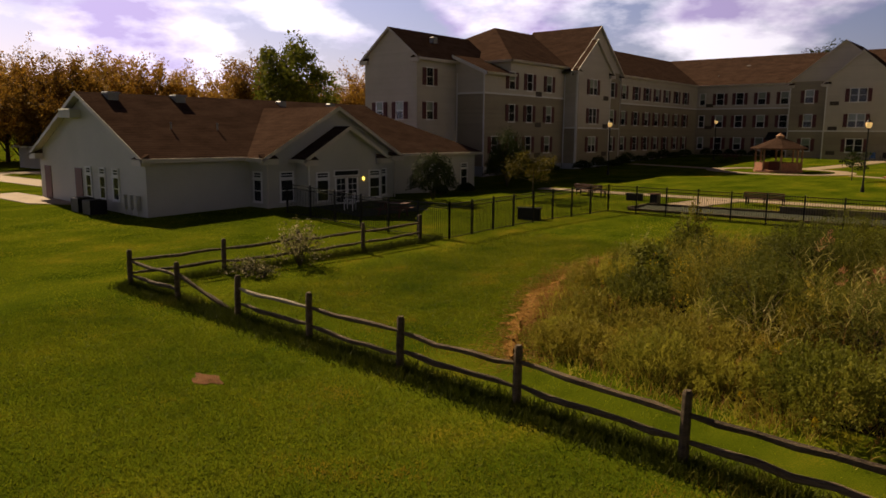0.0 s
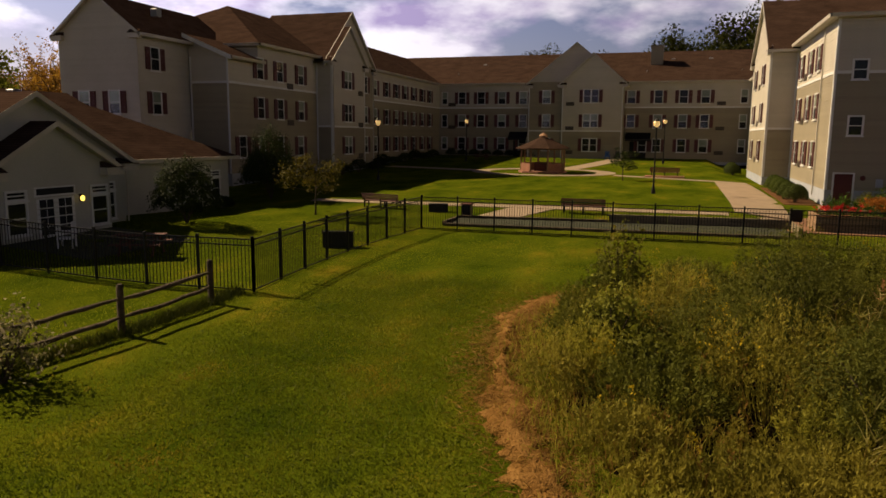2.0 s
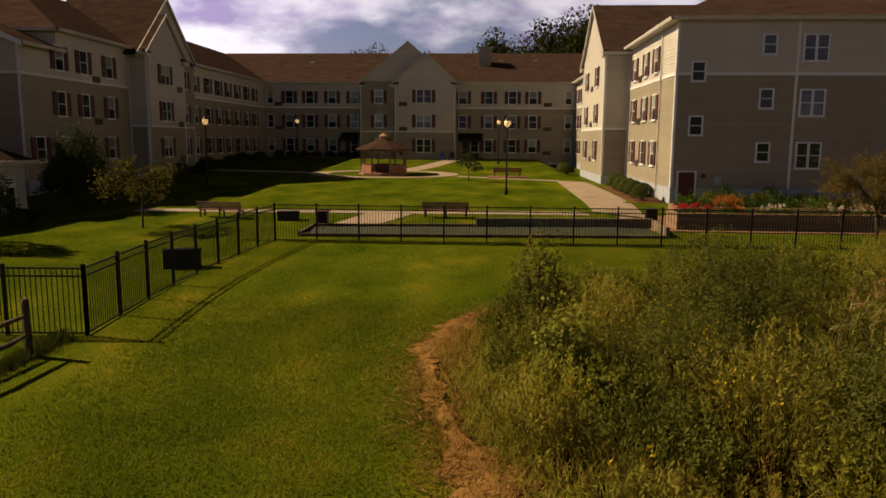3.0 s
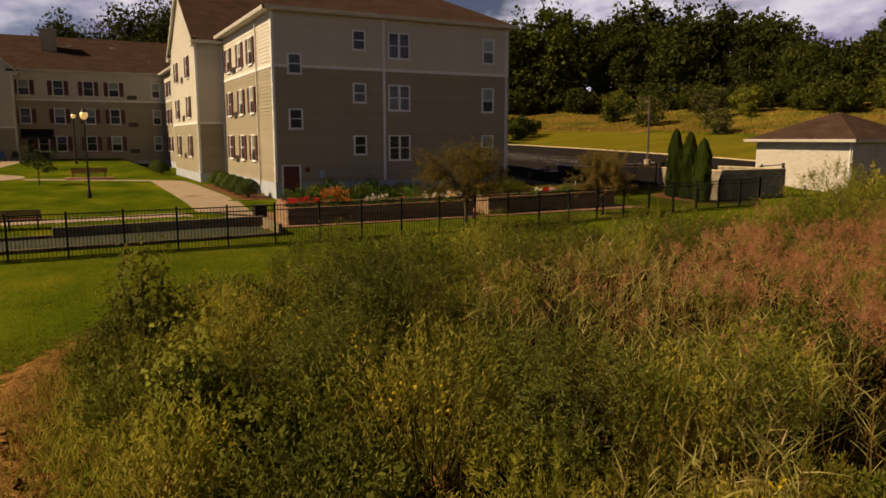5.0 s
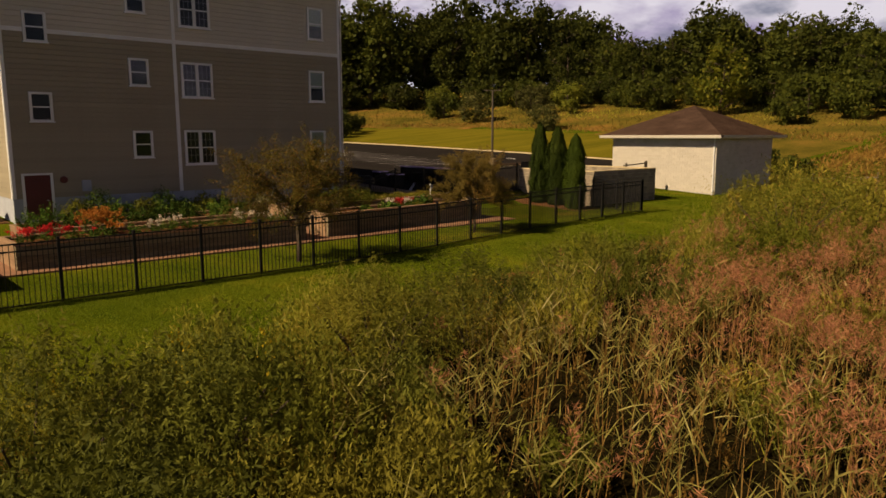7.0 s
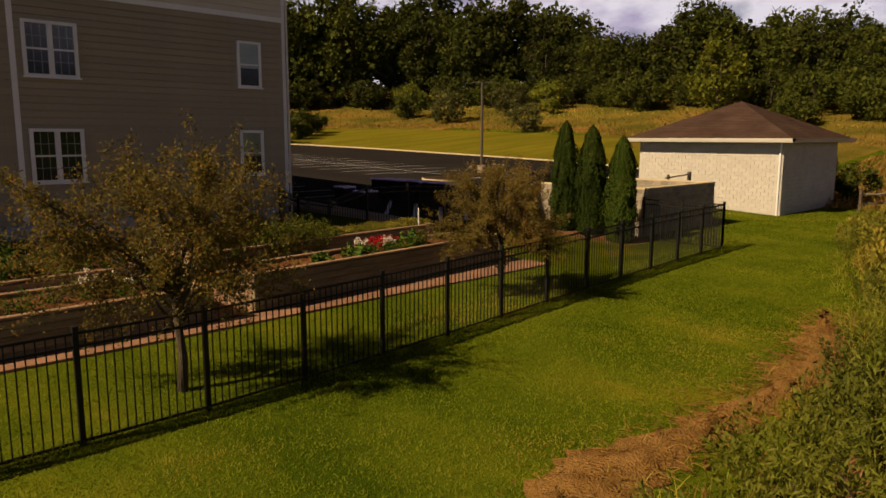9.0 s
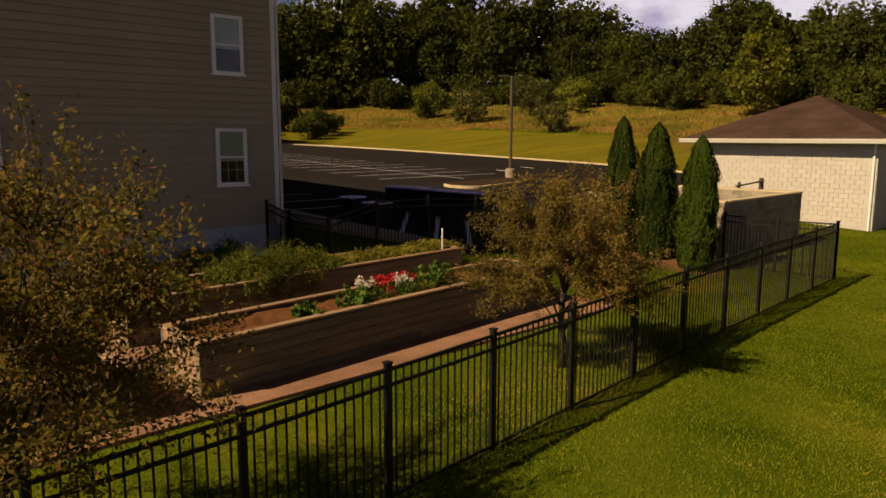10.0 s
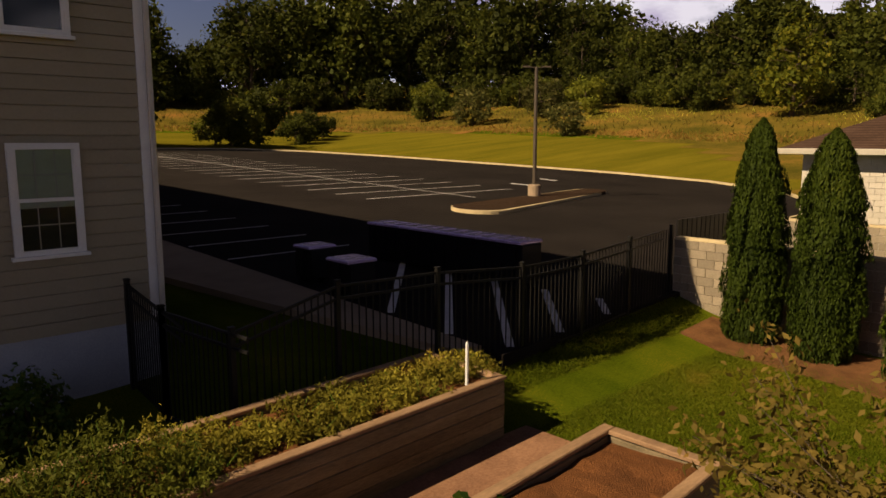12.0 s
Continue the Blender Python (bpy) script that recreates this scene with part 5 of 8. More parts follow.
for y, x in ((15.9, -40.7), (20.0, -40.7)):
    part("roof_vent", Shape().box(x - 0.30, y - 0.30, 7.5, x + 0.30, y + 0.30, 8.08).soft_box(x - 0.38, y - 0.38, 8.08, x + 0.38, y + 0.38, 8.22, 0.05), "grille", low, "grey metal roof ventilator")
for y in (27.6, 32.0):
    roof_vent(low, -40.7, y, 7.9)
for y in (17.5, 20.4):
    roof_pipe(low, -37.2, y, 6.3)
part("wall_unit", Shape().soft_box(-43.2, LS - 0.6, 6.75, -41.7, LS, 7.25, 0.05), "siding_low_house", low, "cream louvre box under the gable")
for y in (20.7, 30.75):
    downspout(low, -32.9, y, 1.6, LE - 0.3)
part("downspout", Shape().tube([(-31.85, GC - 2.95, 1.7), (-31.85, GC - 2.95, 4.3), (-32.6, GC - 3.1, 4.55)], [0.045] * 3, 6), "trim", low)

# ---------------------------------------------------------------- black metal picket fences
PANEL, TALL = 1.815, 1.58
POST_MESH = Shape().soft_box(-0.035, -0.035, -0.3, 0.035, 0.035, TALL + 0.06, 0.02).box(-0.042, -0.042, TALL + 0.05, 0.042, 0.042, TALL + 0.075).mesh("post", "black_metal")
RAIL_MESH = Shape().box(0.03, -0.016, -0.02, PANEL - 0.03, 0.016, 0.018).mesh("rail", "black_metal")
PICKET_MESH = Shape().box(-0.0085, -0.0085, 0.06, 0.0085, 0.0085, TALL - 0.01).mesh("picket", "black_metal")
RAILS = (0.06, TALL - 0.20, TALL - 0.02)


def picket_fence(name, points, label, single=lambda k: False):
    """A fence through its post places; the panels that single() names have each picket as a piece."""
    x, y = points[0]
    ob = thing(name, (x, y, ground_at(x, y)), label, "fence")
    rest = Shape()
    for k, (px, py) in enumerate(points):
        z = ground_at(px, py)
        hang("post", POST_MESH, ob, m=Matrix.Translation((px, py, z)))
        if k + 1 == len(points):
            break
        qx, qy = points[k + 1]
        d, turn, rise = math.hypot(qx - px, qy - py), math.atan2(qy - py, qx - px), ground_at(qx, qy) - z
        lie = Matrix.Translation((px, py, z)) @ Matrix.Rotation(turn, 4, "Z") @ Matrix(((d / PANEL, 0, 0, 0), (0, 1, 0, 0), (rise / PANEL, 0, 1, 0), (0, 0, 0, 1)))
        for h in RAILS:
            hang("rail", Shape().box(0.03, -0.016, -0.02, PANEL - 0.03, 0.016, 0.018).mesh("rail", "black_metal") if abs(rise) > 0.02 else RAIL_MESH, ob, m=lie @ Matrix.Translation((0, 0, h)) if abs(rise) <= 0.02 else Matrix.Translation((px, py, z + h)) @ Matrix.Rotation(turn, 4, "Z") @ Matrix.Rotation(-math.atan2(rise, d), 4, "Y"))
        n = 15
        for j in range(1, n):
            at = lie @ Vector((PANEL * j / n, 0, 0))
            if single(k):
                hang("picket", PICKET_MESH, ob, m=Matrix.Translation(at))
            else:
                rest.box(at.x - 0.0085, at.y - 0.0085, at.z + 0.06, at.x + 0.0085, at.y + 0.0085, at.z + TALL - 0.01)
    if rest.v:
        tagged(part("picket_rest", rest, "black_metal", ob), kind="stuff")
    return ob


FENCE_Y = 35.93
main_line = [(-20.05 + PANEL * k, FENCE_Y + (0.0 if k < 14 else (k - 14) * 0.097)) for k in range(26)]
picket_fence("picket_fence", main_line, "long black metal picket fence between lawn and garden", lambda k: k >= 14 and k < 25)
fx1, fy1 = main_line[-1]
picket_fence("picket_fence", [(fx1, fy1), (fx1 + 0.25, fy1 + 1.7), (fx1 + 0.5, fy1 + 3.4)], "short return of the black metal picket fence")
picket_fence("picket_fence", [(-20.05 - 0.45 * math.sin(math.pi * k / 8), 21.1 + (FENCE_Y - 21.1) * k / 8) for k in range(9)], "black metal picket fence along the lawn's west side")
picket_fence("picket_fence", [(-20.05 - PANEL * k, 21.1 - 0.1 * k) for k in range(7)], "black metal picket fence towards the low house")
picket_fence("picket_fence", [(14.5, 48.45), (14.55, 47.35)], "gate panel of black metal pickets at the house corner")
picket_fence("picket_fence", [(14.55, 47.35), (14.85, 45.9), (16.5, 45.95), (18.25, 45.75), (20.0, 45.52), (21.75, 45.55), (23.6, 45.72), (25.85, 46.05)], "black metal picket fence along the parking lot")

for px, py, w, h, turn in ((-21.4, 29.5, 1.25, 0.66, 22), (-20.95, 41.3, 1.05, 0.46, 14), (-2.3, 44.3, 0.6, 0.64, 0)):
    z = ground_at(px, py)
    mt = Matrix.Translation((px, py, z)) @ Matrix.Rotation(radians(turn), 4, "Z")
    b = thing("storage_box", (px, py, z), "low black storage box standing behind the fence", "box", "boxes behind the fence")
    part("box_body", Shape().soft_box(-w / 2, -0.2, -0.03, w / 2, 0.2, h - 0.06, 0.02, mt), "black_paint", b)
    part("lid", Shape().soft_box(-w / 2 - 0.02, -0.22, h - 0.058, w / 2 + 0.02, 0.22, h, 0.02, mt), "black_paint", b)
trash = thing("litter_bin", (-18.9, 39.95, ground_at(-18.9, 39.95)), "square dark slatted litter bin by the footpath", "bin")
tz = ground_at(-18.9, 39.95)
part("bin_body", Shape().soft_box(-19.15, 39.7, tz, -18.65, 40.2, tz + 0.66, 0.04), "black_paint", trash)
part("lid", Shape().soft_box(-19.19, 39.66, tz + 0.66, -18.61, 40.24, tz + 0.74, 0.03), "bench_wood", trash)

# ---------------------------------------------------------------- split-rail fence
srng = random.Random(4)


def rough_bar(a, b, r, sides=7, seed=0):
    """A hewn rail: uneven along its length, thinner at its ends."""
    g = random.Random(seed)
    a, b = Vector(a), Vector(b)
    n = 6
    pts, rad = [], []
    for k in range(n + 1):
        f = k / n
        p = a.lerp(b, f)
        p += Vector((g.uniform(-0.02, 0.02), g.uniform(-0.02, 0.02), g.uniform(-0.025, 0.025) - 0.04 * math.sin(math.pi * f)))
        pts.append(p)
        rad.append(r * g.uniform(0.85, 1.15) * (0.6 if k in (0, n) else 1.0))
    return Shape().tube(pts, rad, sides)


def rail_fence(points, label, drop=(), pale=()):
    x, y = points[0]
    ob = thing("split_rail_fence", (x, y, ground_at(x, y)), label, "fence")
    for k, (px, py) in enumerate(points):
        z = ground_at(px, py)
        lean = srng.uniform(-0.03, 0.03)
        s = Shape()
        s.tube([(px, py, z - 0.3), (px + lean * 0.5, py, z + 0.6), (px + lean, py + 0.01, z + 1.17), (px + lean, py + 0.01, z + 1.22)], [0.088, 0.085, 0.08, 0.055], 8)
        part("post", s, "old_wood", ob)
        if k + 1 < len(points):
            qx, qy = points[k + 1]
            zq = ground_at(qx, qy)
            for i, h in enumerate((0.42, 0.88)):
                if (k, i) in drop:
                    part("rail", rough_bar((px, py, z + 0.9), (px + (qx - px) * 0.75, py + (qy - py) * 0.75 + 0.3, z + 0.1), 0.055, seed=k * 7 + i), "old_wood", ob, "fallen split rail")
                    continue
                part("rail", rough_bar((px, py + 0.02, z + h + srng.uniform(-0.04, 0.05)), (qx, qy - 0.02, zq + h + srng.uniform(-0.04, 0.05)), 0.058, seed=k * 5 + i), "bleached_wood" if (k, i) in pale else "old_wood", ob, "bleached grey rail" if (k, i) in pale else "")
    return ob


rail_fence([(-22.0, 7.4), (-18.9, 7.3), (-15.9, 7.35), (-12.82, 7.3), (-9.65, 7.15), (-6.6, 7.08), (-3.35, 6.85), (-0.2, 6.7), (2.9, 6.6)], "weathered split-rail fence of round posts and two hewn rails", drop=((1, 0), (1, 1)), pale=((2, 1),))
rail_fence([(-22.0, 7.4), (-21.6, 10.6), (-21.1, 13.5), (-20.65, 16.4), (-20.45, 19.6)], "weathered split-rail fence joining the metal fence")
rail_fence([(43.1, 37.6), (46.05, 36.85), (49.1, 35.8), (52.2, 34.7)], "broken bleached split-rail fence beyond the garage", drop=((1, 0),), pale=((0, 0), (0, 1), (1, 1), (2, 0), (2, 1)))

# ---------------------------------------------------------------- raised garden beds


def raised_bed(x0, y0, x1, y1, top, label, skew=0.0):
    """A timber box of five courses with cap boards and soil; skew: how far it runs off to the north for each metre east."""
    m = Matrix(((1, 0, 0, 0), (skew, 1, 0, -skew * x0), (0, 0, 1, 0), (0, 0, 0, 1)))
    ob = thing("raised_bed", ((x0 + x1) / 2, (y0 + y1) / 2, GARDEN_Z), label, "garden bed", "raised beds on the terrace")
    t, n = 0.11, 5
    courses = [(GARDEN_Z - 0.02 + (top - 0.05 - GARDEN_Z) * k / n, GARDEN_Z - 0.02 + (top - 0.05 - GARDEN_Z) * (k + 1) / n - 0.008) for k in range(n)]
    g = random.Random(int(x0 * 10 + y0))
    for k, (za, zb) in enumerate(courses):
        cut = g.uniform(0.35, 0.65)
        xm = x0 + (x1 - x0) * cut
        o = g.uniform(0, 0.012)
        for a, b in ((x0, xm - 0.004), (xm + 0.004, x1)):
            part("timber", Shape().soft_box(a, y0 - o, za, b, y0 + t, zb, 0.012, m), "timber", ob)
        for a, b in ((x0, xm - 0.004), (xm + 0.004, x1)):
            part("timber", Shape().soft_box(a, y1 - t, za, b, y1 + o, zb, 0.012, m), "timber", ob)
        # west end boards take the paler cap colour, as the sunlit side
        part("timber", Shape().soft_box(x0 - o, y0 + t + 0.003, za, x0 + t, y1 - t - 0.003, zb, 0.012, m), "timber_cap", ob)
        part("timber", Shape().soft_box(x1 - t, y0 + t + 0.003, za, x1 + o, y1 - t - 0.003, zb, 0.012, m), "timber", ob)
    for a in ((x0 - 0.02, y0 - 0.03, x1 + 0.02, y0 + 0.12), (x0 - 0.02, y1 - 0.12, x1 + 0.02, y1 + 0.03), (x0 - 0.02, y0 + 0.124, x0 + 0.13, y1 - 0.124), (x1 - 0.13, y0 + 0.124, x1 + 0.02, y1 - 0.124)):
        part("cap_board", Shape().soft_box(a[0], a[1], top - 0.05, a[2], a[3], top, 0.012, m), "timber_cap", ob, "pale tan cap board")
    s = Shape()
    nx, ny = int((x1 - x0 - 2 * t) / 0.2), int((y1 - y0 - 2 * t) / 0.2)
    hgt = {}
    for i in range(nx + 1):
        for j in range(ny + 1):
            hgt[i, j] = (x0 + t + (x1 - x0 - 2 * t) * i / nx, y0 + t + (y1 - y0 - 2 * t) * j / ny, top - 0.125 + 0.03 * math.sin(i * 0.31 + j) + g.uniform(-0.02, 0.025))
    for i in range(nx):
        for j in range(ny):
            s.quad(*[m @ Vector(hgt[c]) for c in ((i, j), (i + 1, j), (i + 1, j + 1), (i, j + 1))])
    part("soil", s, "soil", ob, "red-brown crumbly soil")
    return ob


BED_TOP = 2.62
raised_bed(8.6, 40.1, 17.6, 41.5, BED_TOP, "long timber raised bed half planted with flowers and squash", 0.075)
raised_bed(8.8, 43.6, 18.05, 45.2, BED_TOP, "long timber raised bed overgrown with tomato plants", 0.06)
raised_bed(-2.05, 40.05, 7.6, 42.3, 2.5, "long dark timber raised bed with red and orange flowers")
raised_bed(-1.0, 43.85, 7.6, 46.1, 2.45, "long timber raised bed with leafy vegetables")
for x, y, z in ((17.45, 44.3, BED_TOP),):
    st = thing("marker_stake", (x, y, z), "slim white plastic marker stake in the bed", "stake")
    part("stick", Shape().lathe(x, y, [(z - 0.3, 0.022), (z + 0.55, 0.022), (z + 0.57, 0.012)], 8), "white_plastic", st)
for x, y in ((12.2, 43.62),):
    tp = thing("bean_tripod", (x, y, GARDEN_Z), "thin bamboo cane tripod for climbing plants", "plant support")
    for k in range(3):
        a = 2 * math.pi * k / 3
        part("cane", Shape().tube([(x + 0.24 * math.cos(a), y + 0.24 * math.sin(a), GARDEN_Z - 0.02), (x, y, GARDEN_Z + 0.85)], [0.011, 0.008], 6), "timber_cap", tp)

# ---------------------------------------------------------------- block garage and enclosure


def block_wall(parent, a, b, z0, courses, material, count=None, rest_name="block_rest", bl=0.40, bh=0.2, single=True):
    """Running-bond blocks before a mortar core, each a piece of its own; a to b with the outside on the right."""
    (ax, ay), (bx, by) = a, b
    d = math.hypot(bx - ax, by - ay)
    lie = Matrix.Translation((ax, ay, z0)) @ Matrix.Rotation(math.atan2(by - ay, bx - ax), 4, "Z")
    part("wall", Shape().box(0, 0.012, -0.3, d, 0.2, courses * bh, lie), "mortar", parent)
    whole = Shape()
    face = Matrix.Rotation(radians(90), 4, "X")
    def unit_block(w):
        s = Shape()
        s.soft_box(0.004, 0.004, -0.03, w - 0.004, bh - 0.004, 0.014, 0.007, face)
        return s
    full = unit_block(bl).mesh("block", material)
    n = 0
    for c in range(courses):
        x = -bl / 2 if c % 2 else 0.0
        while x < d - 0.02:
            x0, x1 = max(x, 0), min(x + bl, d)
            w = x1 - x0
            if w > 0.06:
                m = lie @ Matrix.Translation((x0, 0, c * bh))
                if single and n < 300:
                    hang("block", full if abs(w - bl) < 0.01 else unit_block(w).mesh("block", material), parent, m=m)
                    n += 1
                else:
                    whole.soft_box(0.004, 0.004, -0.03, w - 0.004, bh - 0.004, 0.014, 0.007, m @ face)
            x += bl
    if whole.v:
        tagged(part(rest_name, whole, material, parent), kind="stuff")


GX0, GX1, GY0, GY1, GZ, GT = 38.1, 46.1, 39.85, 47.85, 1.66, 5.5
garage = thing("garage", (42.1, 43.85, GZ), "white block garage with brown hipped shingle roof", "garage")
block_wall(garage, (GX0, GY1), (GX0, GY0), GZ, 19, "block_white")
block_wall(garage, (GX0, GY0), (GX1, GY0), GZ, 19, "block_white", single=False)
block_wall(garage, (GX1, GY0), (GX1, GY1), GZ, 19, "block_white", single=False)
block_wall(garage, (GX1, GY1), (GX0, GY1), GZ, 19, "block_white", single=False)
hip_roof(garage, GX0, GY0, GX1, GY1, GT + 0.08, 2.1, "y", True, True, over=0.65)
part("downspout", Shape().tube([(GX0 - 0.08, GY0 + 0.12, GZ), (GX0 - 0.08, GY0 + 0.12, GT)], [0.05, 0.05], 6), "trim", garage)

enc = thing("block_enclosure", (29.1, 43.4, 1.62), "open grey block enclosure beside the cedars", "enclosure")
EZ, EC, EX0, EX1, EY0, EY1 = 1.60, 10, 26.1, 32.15, 40.55, 46.1
block_wall(enc, (EX0, EY1), (EX0, EY0), EZ, EC, "block_grey")
block_wall(enc, (EX0, EY0), (EX1, EY0), EZ, EC, "block_grey", single=False)
block_wall(enc, (EX1, EY0), (EX1, EY1), EZ, EC, "block_grey", single=False)
block_wall(enc, (EX1 - 0.2, EY1), (EX1 - 0.2, EY0 + 0.2), EZ, EC, "block_grey", single=False)
for x0, y0, x1, y1 in ((EX0 - 0.02, EY0, EX0 + 0.22, EY1), (EX0 + 0.22, EY0 - 0.02, EX1 + 0.02, EY0 + 0.22), (EX1 - 0.22, EY0 + 0.22, EX1 + 0.02, EY1)):
    part("coping", Shape().soft_box(x0, y0, EZ + EC * 0.2, x1, y1, EZ + EC * 0.2 + 0.06, 0.015), "kerb", enc)
part("enclosure_floor", Shape().box(EX0 + 0.2, EY0 + 0.2, 1.4, EX1 - 0.2, EY1, 1.75), "concrete", enc)
bar_z = ground_at(36.06, 43.75)
bar = thing("pipe_barrier", (36.06, 43.75, bar_z), "rusty pipe bar between two posts beside the garage", "barrier")
part("post", Shape().lathe(36.06, 43.75, [(bar_z - 0.3, 0.11), (3.84, 0.11), (3.88, 0.07)], 8), "pole", bar)
part("post", Shape().lathe(33.5, 43.56, [(ground_at(33.5, 43.56) - 0.3, 0.07), (3.80, 0.07), (3.83, 0.04)], 8), "pole", bar)
part("bar", Shape().tube([(36.06, 43.75, 3.74), (33.2, 43.54, 3.66)], [0.04, 0.04], 6), "pole", bar)
gate = thing("enclosure_gate", (29.0, 46.2, 1.8), "dark slatted wooden enclosure gate", "gate")
for k in range(14):
    part("slat", Shape().box(26.4 + 0.23 * k, 46.2, 1.85, 26.6 + 0.23 * k, 46.24, 4.02), "black_paint", gate)

planks = thing("plank_pile", (37.0, 40.6, 1.66), "few bleached planks lying by the garage wall", "planks")
for k in range(6):
    m = Matrix.Translation((36.6 + 0.15 * k, 41.0 + 0.22 * k, 1.68 + 0.02 * k)) @ Matrix.Rotation(radians(-60 + 17 * k), 4, "Z")
    part("plank", Shape().soft_box(-0.9, -0.05, 0, 0.9, 0.05, 0.035, 0.008, m), "timber_cap", planks)

# ---------------------------------------------------------------- black bins on the lot


def skip(name, x0, y0, x1, y1, tall, label, ribs):
    z = lot_at(0, (y0 + y1) / 2) + 0.03
    ob = thing(name, ((x0 + x1) / 2, (y0 + y1) / 2, z), label, "dumpster")
    s = Shape()
    s.soft_box(x0, y0, z + 0.12, x1, y1, z + tall, 0.03)
    part("body", s, "black_paint", ob)
    for k in range(ribs):
        y = y0 + (y1 - y0) * (k + 0.5) / ribs
        part("rib", Shape().soft_box(x0 - 0.05, y - 0.04, z + 0.15, x0 + 0.002, y + 0.04, z + tall - 0.06, 0.01), "black_paint", ob)
        part("lid", Shape().soft_box(x0 - 0.06, y - (y1 - y0) / ribs / 2 + 0.01, z + tall, x1 + 0.06, y + (y1 - y0) / ribs / 2 - 0.01, z + tall + 0.07, 0.03), "bin_lid", ob, "black plastic lid coloured violet like the sky it mirrors")
    for x in (x0 + 0.15, x1 - 0.15):
        for y in (y0 + 0.2, y1 - 0.2):
            part("skid", Shape().box(x - 0.08, y - 0.12, z - 0.02, x + 0.08, y + 0.12, z + 0.12), "black_metal", ob)
    return ob


skip("dumpster", 22.9, 48.0, 23.55, 53.6, 1.02, "long low black container with ribbed lids tinted like mirrored sky", 12)
skip("wheeled_bin", 19.73, 51.6, 20.35, 52.3, 0.80, "square black bin with lid tinted like mirrored sky", 1)
skip("wheeled_bin", 19.56, 49.85, 20.2, 50.7, 0.76, "square black bin with a small white mark", 1)

# ---------------------------------------------------------------- lamps


def court_lamp(x, y, tall=4.75):
    z = ground_at(x, y)
    ob = thing("street_lamp", (x, y, z), "tall dark green post lamp with glowing acorn globe", "lamp", "post lamps in the court")
    part("base", Shape().lathe(x, y, [(z - 0.1, 0.13), (z + 0.25, 0.12), (z + 0.45, 0.08), (z + 0.55, 0.06)], 10), "black_metal", ob)
    part("pole", Shape().lathe(x, y, [(z + 0.55, 0.058), (z + tall - 0.55, 0.045), (z + tall - 0.5, 0.09), (z + tall - 0.45, 0.09)], 10), "black_metal", ob)
    part("globe", Shape().lathe(x, y, [(z + tall - 0.45, 0.08), (z + tall - 0.32, 0.19), (z + tall - 0.14, 0.21), (z + tall - 0.06, 0.17)], 12), "lamp_glass", ob, "amber acorn globe")
    part("cap", Shape().lathe(x, y, [(z + tall - 0.06, 0.2), (z + tall + 0.05, 0.12), (z + tall + 0.15, 0.03), (z + tall + 0.2, 0.01)], 12), "black_metal", ob)


for x, y in ((-9.75, 52.55), (-9.8, 86.0), (-31.0, 56.5), (-31.6, 84.0)):
    court_lamp(x, y)
pl = thing("lot_lamp", (39.2, 61.2, lot_at(0, 61.2)), "tall brown twin-head parking lot lamp on a concrete pier", "lamp")
lz = lot_at(0, 61.2)
part("pier", Shape().lathe(39.2, 61.2, [(lz, 0.32), (lz + 0.7, 0.32), (lz + 0.76, 0.27)], 14), "concrete", pl, "pale concrete pier")
part("pole", Shape().tube([(39.2, 61.2, lz + 0.7), (39.2, 61.2, 9.45)], [0.1, 0.085], 8), "pole", pl)
for sg in (-1, 1):
    part("lamp_head", Shape().soft_box(-0.2 + sg * 0.52, -0.13, 9.42, 0.2 + sg * 0.52, 0.13, 9.49, 0.03, Matrix.Translation((39.2, 61.2, 0)) @ Matrix.Rotation(radians(-40), 4, "Z")), "pole", pl)
    part("arm", Shape().tube([(39.2, 61.2, 9.4), (39.2 + sg * 0.32, 61.2 - sg * 0.27, 9.44)], [0.03, 0.03], 6), "pole", pl)
up = thing("utility_pole", (17.0, 113, lot_at(0, 113)), "distant pale lamp pole by the lot", "lamp")
part("pole", Shape().lathe(17.0, 113, [(4.6, 0.1), (11.5, 0.06)], 8), "steel", up)

# ---------------------------------------------------------------- gazebo, benches, tables
gz = ground_at(GX, GY)
gaz = thing("gazebo", (GX, GY, gz), "eight-sided wooden gazebo with brown roof on the lawn", "gazebo")
R = 2.0
corner = [(GX + R * math.cos(math.pi / 8 + k * math.pi / 4), GY + R * math.sin(math.pi / 8 + k * math.pi / 4)) for k in range(8)]
part("floor", Shape().lathe(GX, GY, [(gz - 0.1, R + 0.25), (gz + 0.14, R + 0.25), (gz + 0.15, R + 0.2)], 8), "brick", gaz)
rs = Shape()
for k in range(8):
    a0, a1 = math.pi / 8 + k * math.pi / 4, math.pi / 8 + (k + 1) * math.pi / 4
    p0, p1 = ((GX + 2.55 * math.cos(a), GY + 2.55 * math.sin(a), gz + 2.2) for a in (a0, a1))
    q0, q1 = ((GX + 0.35 * math.cos(a), GY + 0.35 * math.sin(a), gz + 3.15) for a in (a0, a1))
    slab(rs, [p0, p1, q1, q0], 0.08)
part("roof", rs, "shingle", gaz, "brown shingle gazebo roof")
part("cupola", Shape().lathe(GX, GY, [(gz + 3.1, 0.36), (gz + 3.3, 0.36), (gz + 3.32, 0.46), (gz + 3.55, 0.1), (gz + 3.6, 0.04), (gz + 3.8, 0.03)], 8), "gazebo_wood", gaz)
